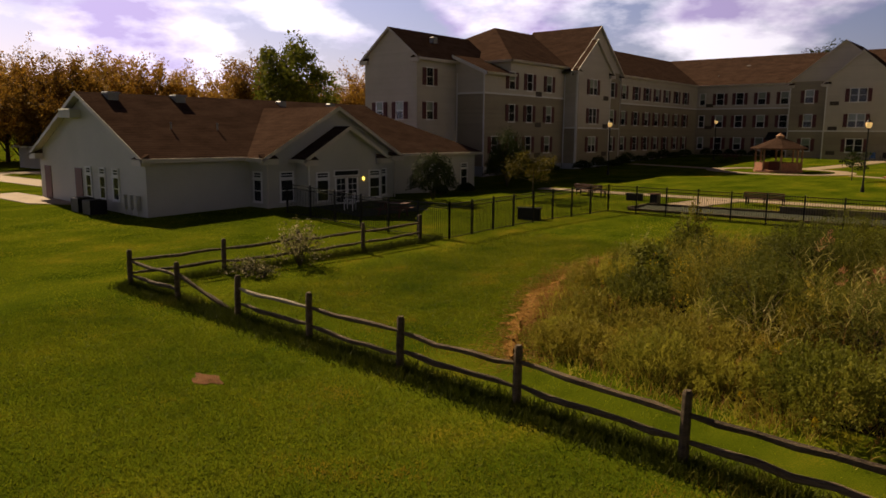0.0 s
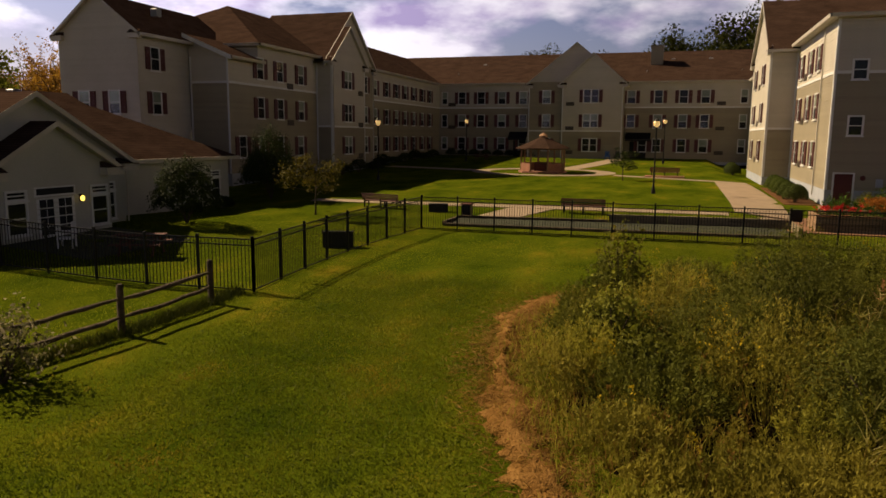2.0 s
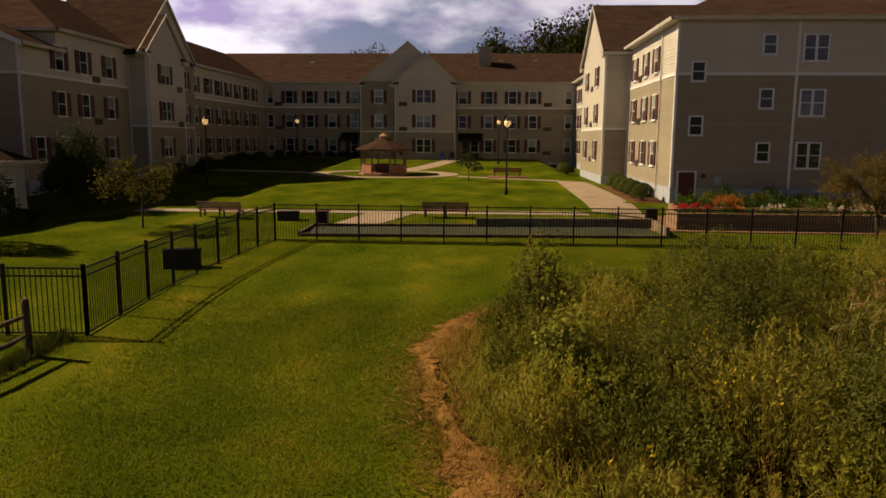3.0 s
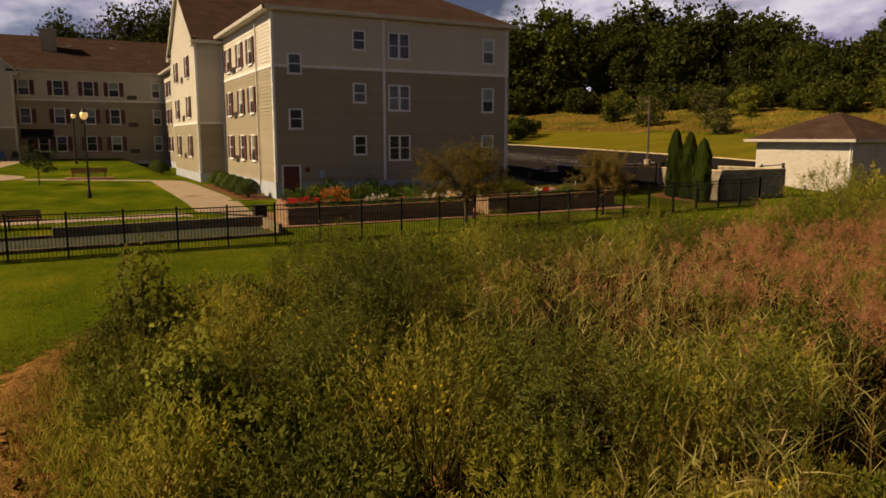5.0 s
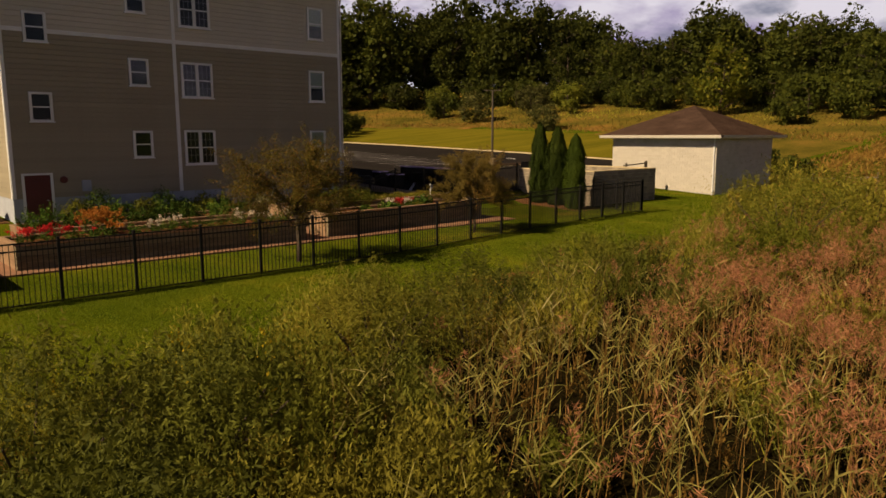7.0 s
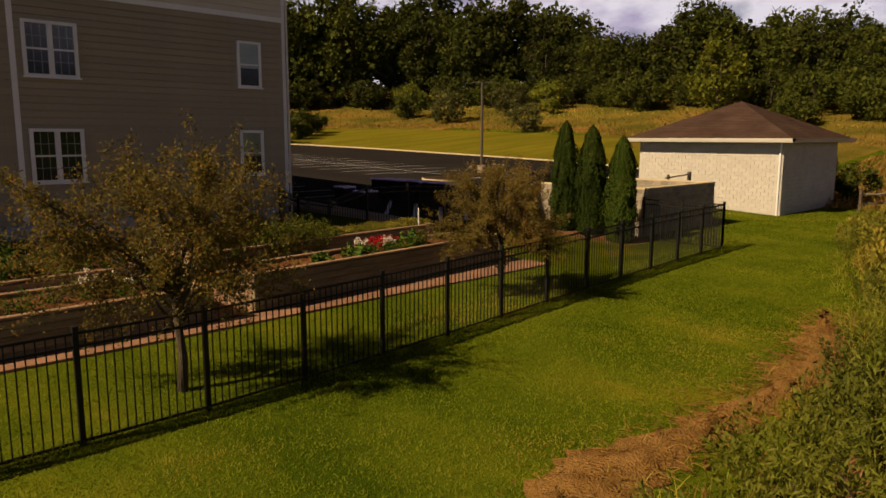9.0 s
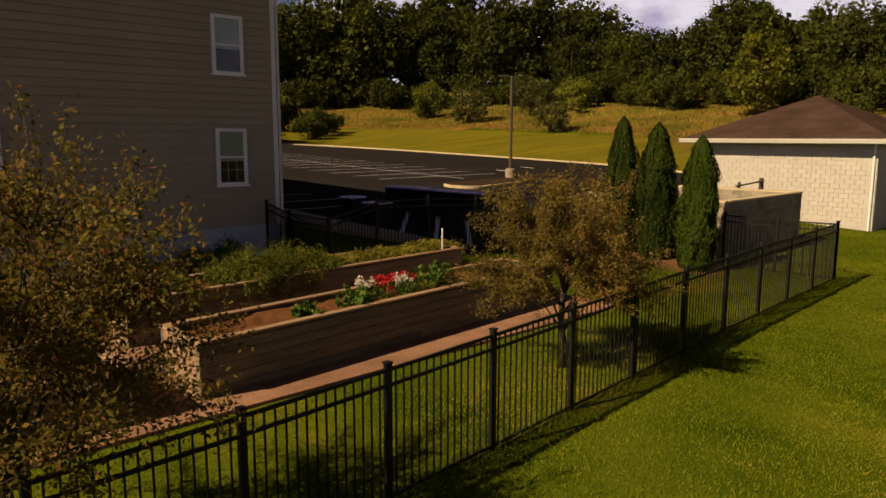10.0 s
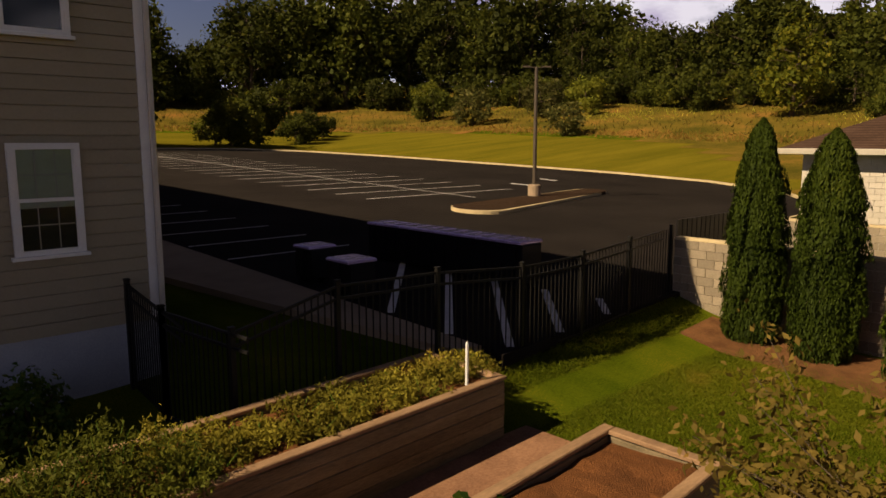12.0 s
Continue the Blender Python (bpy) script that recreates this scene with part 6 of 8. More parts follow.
for k, (x, y) in enumerate(corner):
    part("post", Shape().soft_box(x - 0.07, y - 0.07, gz + 0.1, x + 0.07, y + 0.07, gz + 2.25, 0.01), "gazebo_wood", gaz)
    x2, y2 = corner[(k + 1) % 8]
    part("beam", Shape().tube([(x, y, gz + 2.12), (x2, y2, gz + 2.12)], [0.07, 0.07], 4), "gazebo_wood", gaz)
    if k != 5:
        part("parapet", Shape().box(0, -0.07, gz + 0.12, math.hypot(x2 - x, y2 - y), 0.07, gz + 0.85, Matrix.Translation((x, y, 0)) @ Matrix.Rotation(math.atan2(y2 - y, x2 - x), 4, "Z")), "brick", gaz, "brick parapet")
part("planter_box", Shape().soft_box(GX - 0.6, GY - 0.9, gz + 0.14, GX + 0.7, GY + 0.2, gz + 0.95, 0.04), "bench_wood", gaz)


def bench(x, y, turn, label, wide=2.2, red=True):
    z = ground_at(x, y)
    m = Matrix.Translation((x, y, z)) @ Matrix.Rotation(radians(turn), 4, "Z")
    ob = thing("bench", (x, y, z), label, "bench", "garden benches")
    for k in range(4):
        part("seat_slat", Shape().soft_box(-wide / 2, -0.30 + 0.13 * k, 0.38, wide / 2, -0.19 + 0.13 * k, 0.415, 0.008, m), "bench_wood", ob)
    for k in range(4):
        part("back_slat", Shape().soft_box(-wide / 2, 0.20 + 0.03 * k, 0.46 + 0.095 * k, wide / 2, 0.23 + 0.03 * k, 0.535 + 0.095 * k, 0.008, m), "bench_wood", ob)
    for sx in (-wide / 2 + 0.15, 0.0, wide / 2 - 0.15):
        part("leg", Shape().box(sx - 0.03, -0.28, 0, sx + 0.03, -0.22, 0.38, m).box(sx - 0.03, 0.16, 0, sx + 0.03, 0.22, 0.80, m).box(sx - 0.03, -0.28, 0.32, sx + 0.03, 0.2, 0.38, m), "black_metal", ob)


bench(-13.1, 42.75, 180, "long dark red slatted bench with black legs beside the footpath", 2.4)
bench(-24.6, 41.9, 170, "long red slatted bench beside the footpath", 2.5)
bench(-9.3, 67.0, 180, "red slatted bench on a brick pad", 2.4)
solid("bench_pad", Shape().soft_box(-10.9, 66.0, ground_at(-9.3, 66) - 0.1, -7.7, 67.5, ground_at(-9.3, 67.3) + 0.10, 0.03), "brick", "red brick pad under a bench", "paving", kind="structure")


def picnic_table(x, y, turn, label):
    z = ground_at(x, y)
    m = Matrix.Translation((x, y, z)) @ Matrix.Rotation(radians(turn), 4, "Z")
    ob = thing("picnic_table", (x, y, z), label, "table", "picnic tables")
    for k in range(5):
        part("top_board", Shape().soft_box(-0.9, -0.36 + 0.145 * k, 0.72, 0.9, -0.23 + 0.145 * k, 0.76, 0.008, m), "bench_wood", ob)
    for sy in (-0.72, 0.6):
        part("seat_board", Shape().soft_box(-0.9, sy, 0.42, 0.9, sy + 0.26, 0.46, 0.008, m), "bench_wood", ob)
    for sx in (-0.6, 0.6):
        for sg in (-1, 1):
            part("leg", Shape().tube([m @ Vector((sx, sg * 0.62, 0)), m @ Vector((sx, sg * 0.22, 0.72))], [0.045, 0.045], 4), "bench_wood", ob)
        part("cross_bar", Shape().box(sx - 0.03, -0.7, 0.36, sx + 0.03, 0.84, 0.42, m), "bench_wood", ob)


picnic_table(-27.0, 24.6, 20, "dark wooden picnic table on the shaded patio")
picnic_table(-30.3, 86.0, 0, "small dark picnic table at the far wing")
flat_piece("patio", [(-31.9, 23.0), (-27.7, 22.8), (-27.5, 28.1), (-31.9, 28.6)], "gravel", "grey stone patio before the porch", "patio", 0.02, 0.1, 2.0)


def garden_chair(x, y, turn, label, material):
    z = ground_at(x, y)
    m = Matrix.Translation((x, y, z)) @ Matrix.Rotation(radians(turn), 4, "Z")
    ob = thing("garden_chair", (x, y, z), label, "chair", "garden chairs")
    part("seat", Shape().soft_box(-0.28, -0.3, 0.34, 0.28, 0.25, 0.39, 0.02, m), material, ob)
    for k in range(4):
        part("back_slat", Shape().soft_box(-0.26 + 0.135 * k, 0.22, 0.39, -0.14 + 0.135 * k, 0.26, 1.0, 0.02, m), material, ob)
    for sx in (-0.28, 0.24):
        part("arm", Shape().soft_box(sx - 0.03, -0.32, 0.58, sx + 0.07, 0.24, 0.62, 0.01, m), material, ob)
        for sy in (-0.28, 0.2):
            part("leg", Shape().box(sx, sy, 0, sx + 0.05, sy + 0.05, 0.58, m), material, ob)


garden_chair(-29.8, 24.0, -60, "pale plastic garden chair by the porch", "white_plastic")
garden_chair(-16.3, 91.6, 10, "bright blue garden chair at the far wing", "blue_plastic")
garden_chair(-15.2, 91.8, -15, "dark garden chair at the far wing", "black_paint")
garden_chair(-13.9, 91.8, 5, "dark garden chair at the far wing", "black_paint")

for x in (-36.75, -36.1, -35.45):
    mb = thing("meter_post", (x, 14.2, 1.7), "small grey utility box at the house corner", "utility box")
    part("box_body", Shape().soft_box(x - 0.14, 14.34, 2.0, x + 0.14, 14.575, 2.75, 0.04), "siding_low_house", mb)
    part("conduit", Shape().lathe(x, 14.46, [(1.4, 0.03), (2.01, 0.03)], 6), "siding_low_house", mb)
for x in (-39.6, -38.2):
    ac = thing("condenser_unit", (x, 13.5, 1.6), "dark metal air conditioning condenser on the grass", "air conditioner")
    gzz = ground_at(x, 13.5)
    part("casing", Shape().soft_box(x - 0.45, 13.05, gzz, x + 0.45, 13.95, gzz + 0.75, 0.04), "black_paint", ac)
    part("fan_grille", Shape().lathe(x, 13.5, [(gzz + 0.75, 0.36), (gzz + 0.78, 0.36)], 14), "black_metal", ac)

# small far house beyond the drive
fh = thing("far_house", (-78, 30, 1.6), "small brown house far behind the drive", "house")
for a, b in (((-84, 26), (-72, 26)), ((-72, 26), (-72, 36)), ((-72, 36), (-84, 36)), ((-84, 36), (-84, 26))):
    wall(fh, a, b, 1.0, 4.4, "siding_lower", boards=False)
hip_roof(fh, -84, 26, -72, 36, 4.4, 2.2, "x", True, True)
dirt = thing("bare_patch", (-12.25, 4.16, 1.03), "small bare tan earth patch in the lawn", "bare earth")
s = Shape()
c0 = (-12.25, 4.16, ground_at(-12.25, 4.16) + 0.05)
rim = [(-12.25 + 0.42 * (1 + 0.25 * math.sin(3 * a) + 0.15 * math.sin(5 * a)) * math.cos(a), 4.16 + 0.24 * (1 + 0.2 * math.cos(4 * a)) * math.sin(a), ground_at(-12.25, 4.16) + 0.012) for a in (2 * math.pi * k / 24 for k in range(24))]
for k in range(24):
    s.quad(c0, rim[k], rim[(k + 1) % 24])
part("earth", s, "mulch", dirt)

# ---------------------------------------------------------------- trees and shrubs


def tree(name, seed, tall, spread, trunk, clear, clumps, per_clump, leaf, material, label, category="tree", limbs=9, clump_size=0.22, group="", slim=0.6, droop=0.0, twigs=0, core=0.0, shell=0.0, hull=0.0):
    """A tapered trunk with limbs, and a crown of leaf clumps about the limbs' ends; at the origin."""
    g, rng = random.Random(seed), np.random.default_rng(seed)
    ob = thing(name, (0, 0, 0), label, category, group)
    s = Shape()
    bend = [(0, 0, -0.3)]
    for k in range(1, 6):
        bend.append((bend[-1][0] + g.uniform(-0.02, 0.02) * tall, bend[-1][1] + g.uniform(-0.02, 0.02) * tall, tall * 0.8 * k / 5))
    s.tube(bend, [trunk * (1.15 - 0.2 * k) for k in range(6)], 9)
    ends = []
    for k in range(limbs):
        f = clear + (0.95 - clear) * (k + 0.5) / limbs
        h = tall * f * 0.82
        i = min(4, int(f * 5))
        x, y = bend[i][0], bend[i][1]
        a = k * 2.4 + g.uniform(-0.4, 0.4)
        reach = spread * (0.45 + 0.6 * math.sin(math.pi * min(1, max(0.12, (f - clear * 0.5) / (1.1 - clear * 0.5))))) * g.uniform(0.75, 1.1)
        up = tall * g.uniform(0.06, 0.2) * (1 - droop)
        mid = (x + reach * 0.5 * math.cos(a), y + reach * 0.5 * math.sin(a), h + up * 0.6)
        tip = (x + reach * math.cos(a + 0.15), y + reach * math.sin(a + 0.15), h + up)
        r = trunk * 0.42 * (1.1 - 0.6 * f)
        s.tube([(x, y, h), mid, tip], [r, r * 0.6, r * 0.15], 6)
        ends += [tip, mid, tuple((p + q) / 2 for p, q in zip(mid, tip))]
        for j in range(3):
            b = a + g.uniform(-1.1, 1.1)
            q = (mid[0] + reach * 0.45 * math.cos(b), mid[1] + reach * 0.45 * math.sin(b), mid[2] + up * g.uniform(0.2, 1.0))
            s.tube([mid, q], [r * 0.45, r * 0.1], 5)
            ends.append(q)
    for j in range(twigs):
        p = Vector(g.choice(ends))
        w = Vector((g.uniform(-1, 1), g.uniform(-1, 1), g.uniform(-0.2, 1.1))).normalized()
        s.tube([p, p + w * spread * g.uniform(0.2, 0.45)], [trunk * 0.06, trunk * 0.02], 4)
    ends.append((bend[-1][0], bend[-1][1], tall * 0.9))
    smooth(part("trunk", s, "bark", ob))
    ends = np.array(ends)
    pick = ends[rng.integers(0, len(ends), clumps)]
    cen = pick + rng.normal(0, 0.16 * spread, (clumps, 3)) * np.array([1, 1, 0.8])
    size = clump_size * spread * rng.uniform(0.6, 1.3, clumps)
    if hull:
        # clumps spread over a full, lobed crown
        w = unit(rng.normal(size=(clumps, 3)))
        a = np.arctan2(w[:, 1], w[:, 0])
        lobe = 1 + 0.16 * np.sin(2 * a + 3 * w[:, 2] + seed) + 0.14 * np.sin(3 * a - 4 * w[:, 2] + 2 * seed)
        z0 = tall * (0.5 + 0.5 * clear)
        cen = np.array([[0, 0, z0]]) + w * (lobe * hull * rng.uniform(0.45, 1.0, clumps) ** 0.4)[:, None] * np.array([[spread * 0.84, spread * 0.84, tall * 0.44 * (1 - clear)]])
    pts = np.repeat(cen, per_clump, 0) + rng.normal(size=(clumps * per_clump, 3)) * np.repeat(size, per_clump)[:, None] * np.array([0.62, 0.62, 0.42])
    if shell:
        w = unit(rng.normal(size=(clumps * per_clump, 3)))
        rad = rng.uniform(0.5, 1.25, len(w)) ** 0.5
        pts = np.repeat(cen, per_clump, 0) + w * (np.repeat(size, per_clump) * rad * shell)[:, None] * np.array([1.0, 1.0, 0.78])
    v, f = leaves(rng, pts, leaf, slim, 0.2, face=w + 0.35 * unit(pts - ends.mean(0)) if shell else None, ruffle=1.1 if hull else 0.45)
    if core:
        # dense inner sprays that close each clump
        n = 28
        w = unit(rng.normal(size=(clumps * n, 3)))
        inner = np.repeat(cen, n, 0) + w * (np.repeat(size, n) * rng.uniform(0.2, 0.92, len(w)))[:, None]
        v, f = merged([(v, f), leaves(rng, inner, core, 0.8, 0.0)])
    hang("crown", from_arrays("crown", v, f, material), ob)
    return ob


def stand(ob, x, y, scale=1.0, turn=0.0, z=None):
    """Moves the first of a kind, or makes a copy, to its place."""
    m = Matrix.Translation((x, y, ground_at(x, y) if z is None else z)) @ Matrix.Rotation(turn, 4, "Z") @ Matrix.Scale(scale, 4)
    if "placed" in ob:
        return copy_thing(ob, m)
    ob.matrix_basis = m
    ob["placed"] = 1
    return ob


prng = random.Random(21)
WOOD_KINDS = ((15.5, 4.9, 0.10, "leaf_wood", "tall dark green broadleaf tree at the wood's edge"), (13, 5.3, 0.08, "leaf_wood", "broad dark green tree at the wood's edge"),
              (17, 4.5, 0.12, "leaf_wood", "tall narrow dark green tree in the wood"), (12.5, 4.5, 0.04, "leaf_bright", "yellowish light green tree at the wood's edge"),
              (14, 4.8, 0.10, "leaf_wood", "dark green ivy-clad tree in the wood"))
woods = [tree("tree", 30 + k, tall, spread, 0.32, clear, 70, 50, 0.33, mat, lab, limbs=11, clump_size=0.37, group="trees of the wood", core=0.66, shell=0.94, hull=1.0)
         for k, (tall, spread, clear, mat, lab) in enumerate(WOOD_KINDS)]
broad = tree("tree", 44, 17, 5.2, 0.3, 0.10, 120, 95, 0.35, "leaf_wood", "large full-crowned dark green tree behind the roofs", limbs=16, clump_size=0.34, group="trees behind the buildings", core=0.5, shell=1.0, hull=1.0)
bushes = [tree("bush", 50 + k, tall, spread, 0.10, 0.0, 36, 80, 0.15, mat, lab, "bush", limbs=8, clump_size=0.34, core=0.36, shell=1.0, hull=1.0, group="bushes in the meadow")
          for k, (tall, spread, mat, lab) in enumerate(((3.6, 2.2, "weed_green", "rounded light green bush in the meadow"), (3.2, 2.2, "leaf_wood", "low dark green bush at the wood's edge"), (4.0, 2.5, "bush_grey", "rounded grey-green bush on the slope")))]


def edge_point(s, d):
    """A place d metres beyond the parking lot's kerb, s metres along its bend from south to north-west."""
    straight = 150.0
    if s < straight:
        return 60.0 + d, -33.0 + s
    arc = math.pi / 2 * d
    if s < straight + arc:
        a = (s - straight) / d
        return 60.0 + d * math.cos(a), 117.0 + d * math.sin(a)
    return 60.0 - (s - straight - arc), 117.0 + d


def crest(s):
    """How tall the wood stands along its edge."""
    return np.interp(s, [60, 98, 101, 105, 108, 112, 115, 119, 124, 128, 131, 134, 138, 141, 144, 148, 151, 156, 161, 168, 176, 185, 192, 200, 207, 216, 223, 229, 236, 242, 255, 300],
                     [13, 12.5, 13.5, 12.5, 16, 15, 14, 16.5, 15.6, 14.6, 12, 12.8, 13, 15.3, 12, 13.2, 17, 20, 23, 20.5, 20, 26, 22, 25, 21, 23, 21, 12, 9.5, 16, 19, 19])


for row, (d, step) in enumerate(((61, 5.2), (70, 7.5))):
    s = 52.0 + row * 3
    while s < 150 + math.pi / 2 * d + 28:
        x, y = edge_point(s, d + prng.uniform(-3.5, 3.5))
        kind = prng.choice((0, 0, 1, 2, 4, 4, 1))
        along = s if s < 150 else 150 + (s - 150) * 62 / d
        stand(woods[kind], x, y, float(crest(along)) * prng.uniform(0.96, 1.11) * (1.04 if s > 150 else 1.0) / WOOD_KINDS[kind][0], prng.uniform(0, 6.28))
        s += step * prng.uniform(0.7, 1.3) * (1.25 if s > 150 else 1.0)
s = 50.0
while s < 150 + math.pi / 2 * 54 + 28:
    x, y = edge_point(s, prng.uniform(52, 58))
    stand(bushes[prng.choice((0, 1, 1, 1))], x, y, prng.uniform(0.7, 1.5), prng.uniform(0, 6.28))
    s += prng.uniform(2.2, 5.0)
# single bushes on the slope, and the thicket by the lot's far corner
for x, y, k, sc in ((92.3, 117.6, 2, 1.4), (86.4, 95.4, 2, 0.75), (108, 108, 0, 1.55), (109, 89.3, 1, 1.15), (101, 111, 2, 1.0), (104, 104, 0, 0.8), (67, 126, 1, 0.95), (63.0, 121.8, 1, 0.8), (72, 129, 1, 0.7), (53, 120.5, 0, 1.65), (51.6, 121.8, 0, 1.3), (54.8, 121.2, 1, 1.0), (76, 152, 0, 1.2), (66, 138, 1, 1.5), (96, 131, 1, 1.2), (49.0, 42.6, 1, 0.62), (51.5, 40.2, 1, 0.5),
                  (112, 95, 0, 1.0), (111, 66, 1, 1.2), (107, 62, 1, 1.3), (104, 54, 1, 1.2), (98, 61, 1, 0.9), (108, 48, 1, 1.3), (100, 35, 0, 1.5), (104, 26, 0, 1.2), (110, 15, 1, 1.3)):
    stand(bushes[k], x, y, sc, prng.uniform(0, 6.28))
for x, y, k, sc in ((104.5, 74.5, 3, 0.9), (40.5, 118.5, 4, 1.25), (34, 121, 0, 1.2), (104, 44, 3, 0.8), (103, 22, 1, 0.8)):
    stand(woods[k], x, y, sc, prng.uniform(0, 6.28))
# behind the far wing and the west wing
for x, y, sc in ((-31, 129, 0.9), (-20, 130, 0.92), (-9.5, 128, 1.14), (-4.5, 130, 1.10), (0.5, 127, 1.44), (6, 126, 1.45), (12, 128, 1.42), (18, 127, 1.14), (25, 127, 1.14)):
    stand(broad, x, y, sc, prng.uniform(0, 6.28))
olive = tree("tree", 45, 17, 4.7, 0.3, 0.10, 160, 110, 0.31, "tomato_leaf", "large full-crowned olive green tree behind the low house", limbs=16, clump_size=0.32, group="trees behind the buildings", core=0.5, shell=1.0, hull=1.0)
stand(olive, -63.8, 46.8, 0.84, 1.0)


def far_wood():
    """The dense wood behind its edge trees."""
    rng = np.random.default_rng(61)
    n = 52000
    s, d = rng.uniform(40, 300, n), rng.uniform(64, 84, n)
    xy = np.array([edge_point(a, c) for a, c in zip(s, d)])
    tops = crest(np.where(s < 150, s, 150 + (s - 150) * 62 / d)) * (np.where(s > 150, 0.88, 0.76) + 0.08 * np.sin(s * 0.81 + d))
    z = height(xy[:, 0], xy[:, 1]) + tops * rng.uniform(0.0, 1.0, n) ** 0.8
    v, q = leaves(rng, np.column_stack([xy, z]), 1.1, 0.7, 0.2)
    tagged(new("far_wood", from_arrays("far_wood", v, q, "leaf_wood")), "dense dark green wood filling the hilltop", "woods", kind="stuff")


far_wood()


def twiggy_tree(name, x, y, z, seed, low, high, wide, material, label, limbs=24, twigs=9, per_twig=210, leaf=0.046, thick=0.095, group="", spread=0.075):
    """Short trunk, spreading limbs, and twigs that end on a rounded crown, with small leaves all along them."""
    g, rng = random.Random(seed), np.random.default_rng(seed)
    ob = thing(name, (x, y, z), label, "tree", group)
    s = Shape()
    fork = [(x, y, z - 0.2), (x + 0.03, y - 0.02, z + low * 0.6), (x - 0.02, y + 0.03, z + low + 0.35), (x + 0.04, y, z + (low + high) / 2)]
    s.tube(fork, [thick, thick * 0.8, thick * 0.68, thick * 0.3], 8)
    mid, half = z + (low + high) / 2, (high - low) / 2
    a_, b_ = [], []
    for k in range(limbs):
        a = k * 2.4 + g.uniform(-0.3, 0.3)
        t = -0.62 + 1.5 * (k + 0.5) / limbs
        r = wide * math.sqrt(max(0.05, 1 - min(0.95, abs(t)) ** 2)) * g.uniform(0.38, 0.95)
        root = Vector((x, y, z + low + 0.3 + g.uniform(-0.2, 0.5) * half))
        tip = Vector((x + r * math.cos(a), y + r * math.sin(a), mid + half * t * 0.8))
        bend = root.lerp(tip, 0.5) + Vector((0, 0, 0.16 * half))
        s.tube([root, bend, tip], [thick * 0.32, thick * 0.21, thick * 0.1], 5)
        for j in range(twigs):
            start = bend.lerp(tip, g.uniform(0.0, 1.0))
            w = Vector(((tip.x - x) / wide, (tip.y - y) / wide, (tip.z - mid) / half * 0.7 + 0.15)) + Vector((g.gauss(0, 0.55), g.gauss(0, 0.55), g.gauss(0, 0.5)))
            end = start + w.normalized() * wide * g.uniform(0.20, 0.62)
            s.tube([start, end], [thick * 0.085, thick * 0.03], 4)
            a_.append(start)
            b_.append(end)
    smooth(part("trunk", s, "bark", ob))
    a_, b_ = np.repeat(np.array(a_), per_twig, 0), np.repeat(np.array(b_), per_twig, 0)
    f = rng.uniform(0.0, 1.06, (len(a_), 1))
    p = a_ + (b_ - a_) * f + rng.normal(0, spread, (len(a_), 3))
    v, q = leaves(rng, p, leaf, 0.5, 0.1)
    hang("crown", from_arrays("crown", v, q, material), ob)
    return ob


autumn = [twiggy_tree("tree", 0, 0, 0, 70 + k, low, high, wide, "leaf_autumn", lab, limbs=26, twigs=8, per_twig=n, leaf=0.25, thick=0.26, group="autumn trees behind the low house", spread=0.22)
          for k, (low, high, wide, n, lab) in enumerate(((1.6, 13.0, 5.6, 56, "orange-brown autumn tree with bare twigs"), (0.4, 10.0, 5.2, 90, "low rusty autumn tree still in leaf")))]
for k in range(26):
    yaw = radians(43 + 33 * (k + prng.uniform(-0.3, 0.3)) / 25)
    d = prng.uniform(84, 112)
    stand(autumn[k % 2], -d * math.sin(yaw), -2.7 + d * math.cos(yaw), prng.uniform(0.9, 1.15) * (0.93 + 0.22 * k / 25 + 0.12 * math.sin(k * 0.9)), prng.uniform(0, 6.28))
for x, y in ((-63, 31), (-66.5, 29.8), (-60.2, 32.2), (-56.6, 31.5)):
    stand(bushes[1], x, y, 0.32, x)

# crab apples inside the fence

twiggy_tree("crab_apple_tree", 5.4, 36.9, ground_at(5.4, 36.9), 91, 0.95, 4.1, 2.15, "leaf_crab", "small spreading crab apple with rusty olive leaves", per_twig=165, leaf=0.055)
twiggy_tree("crab_apple_tree", 14.0, 37.55, ground_at(14.0, 37.55), 97, 0.55, 3.5, 1.62, "leaf_russet", "small wide crab apple turning russet beside the fence", limbs=26, per_twig=230, leaf=0.047, thick=0.066, spread=0.06)
young = tree("young_tree", 98, 2.5, 0.95, 0.045, 0.35, 40, 40, 0.11, "leaf_shrub", "young thin tree on the court lawn", limbs=9)
stand(young, -12.4, 62.4, 1.0, 0.3)
gold = tree("young_tree", 99, 3.3, 1.5, 0.05, 0.35, 60, 45, 0.12, "leaf_yellow", "young tree with yellowing leaves near the patio", limbs=10)
stand(gold, -27.0, 38.2, 1.0, 1.3)

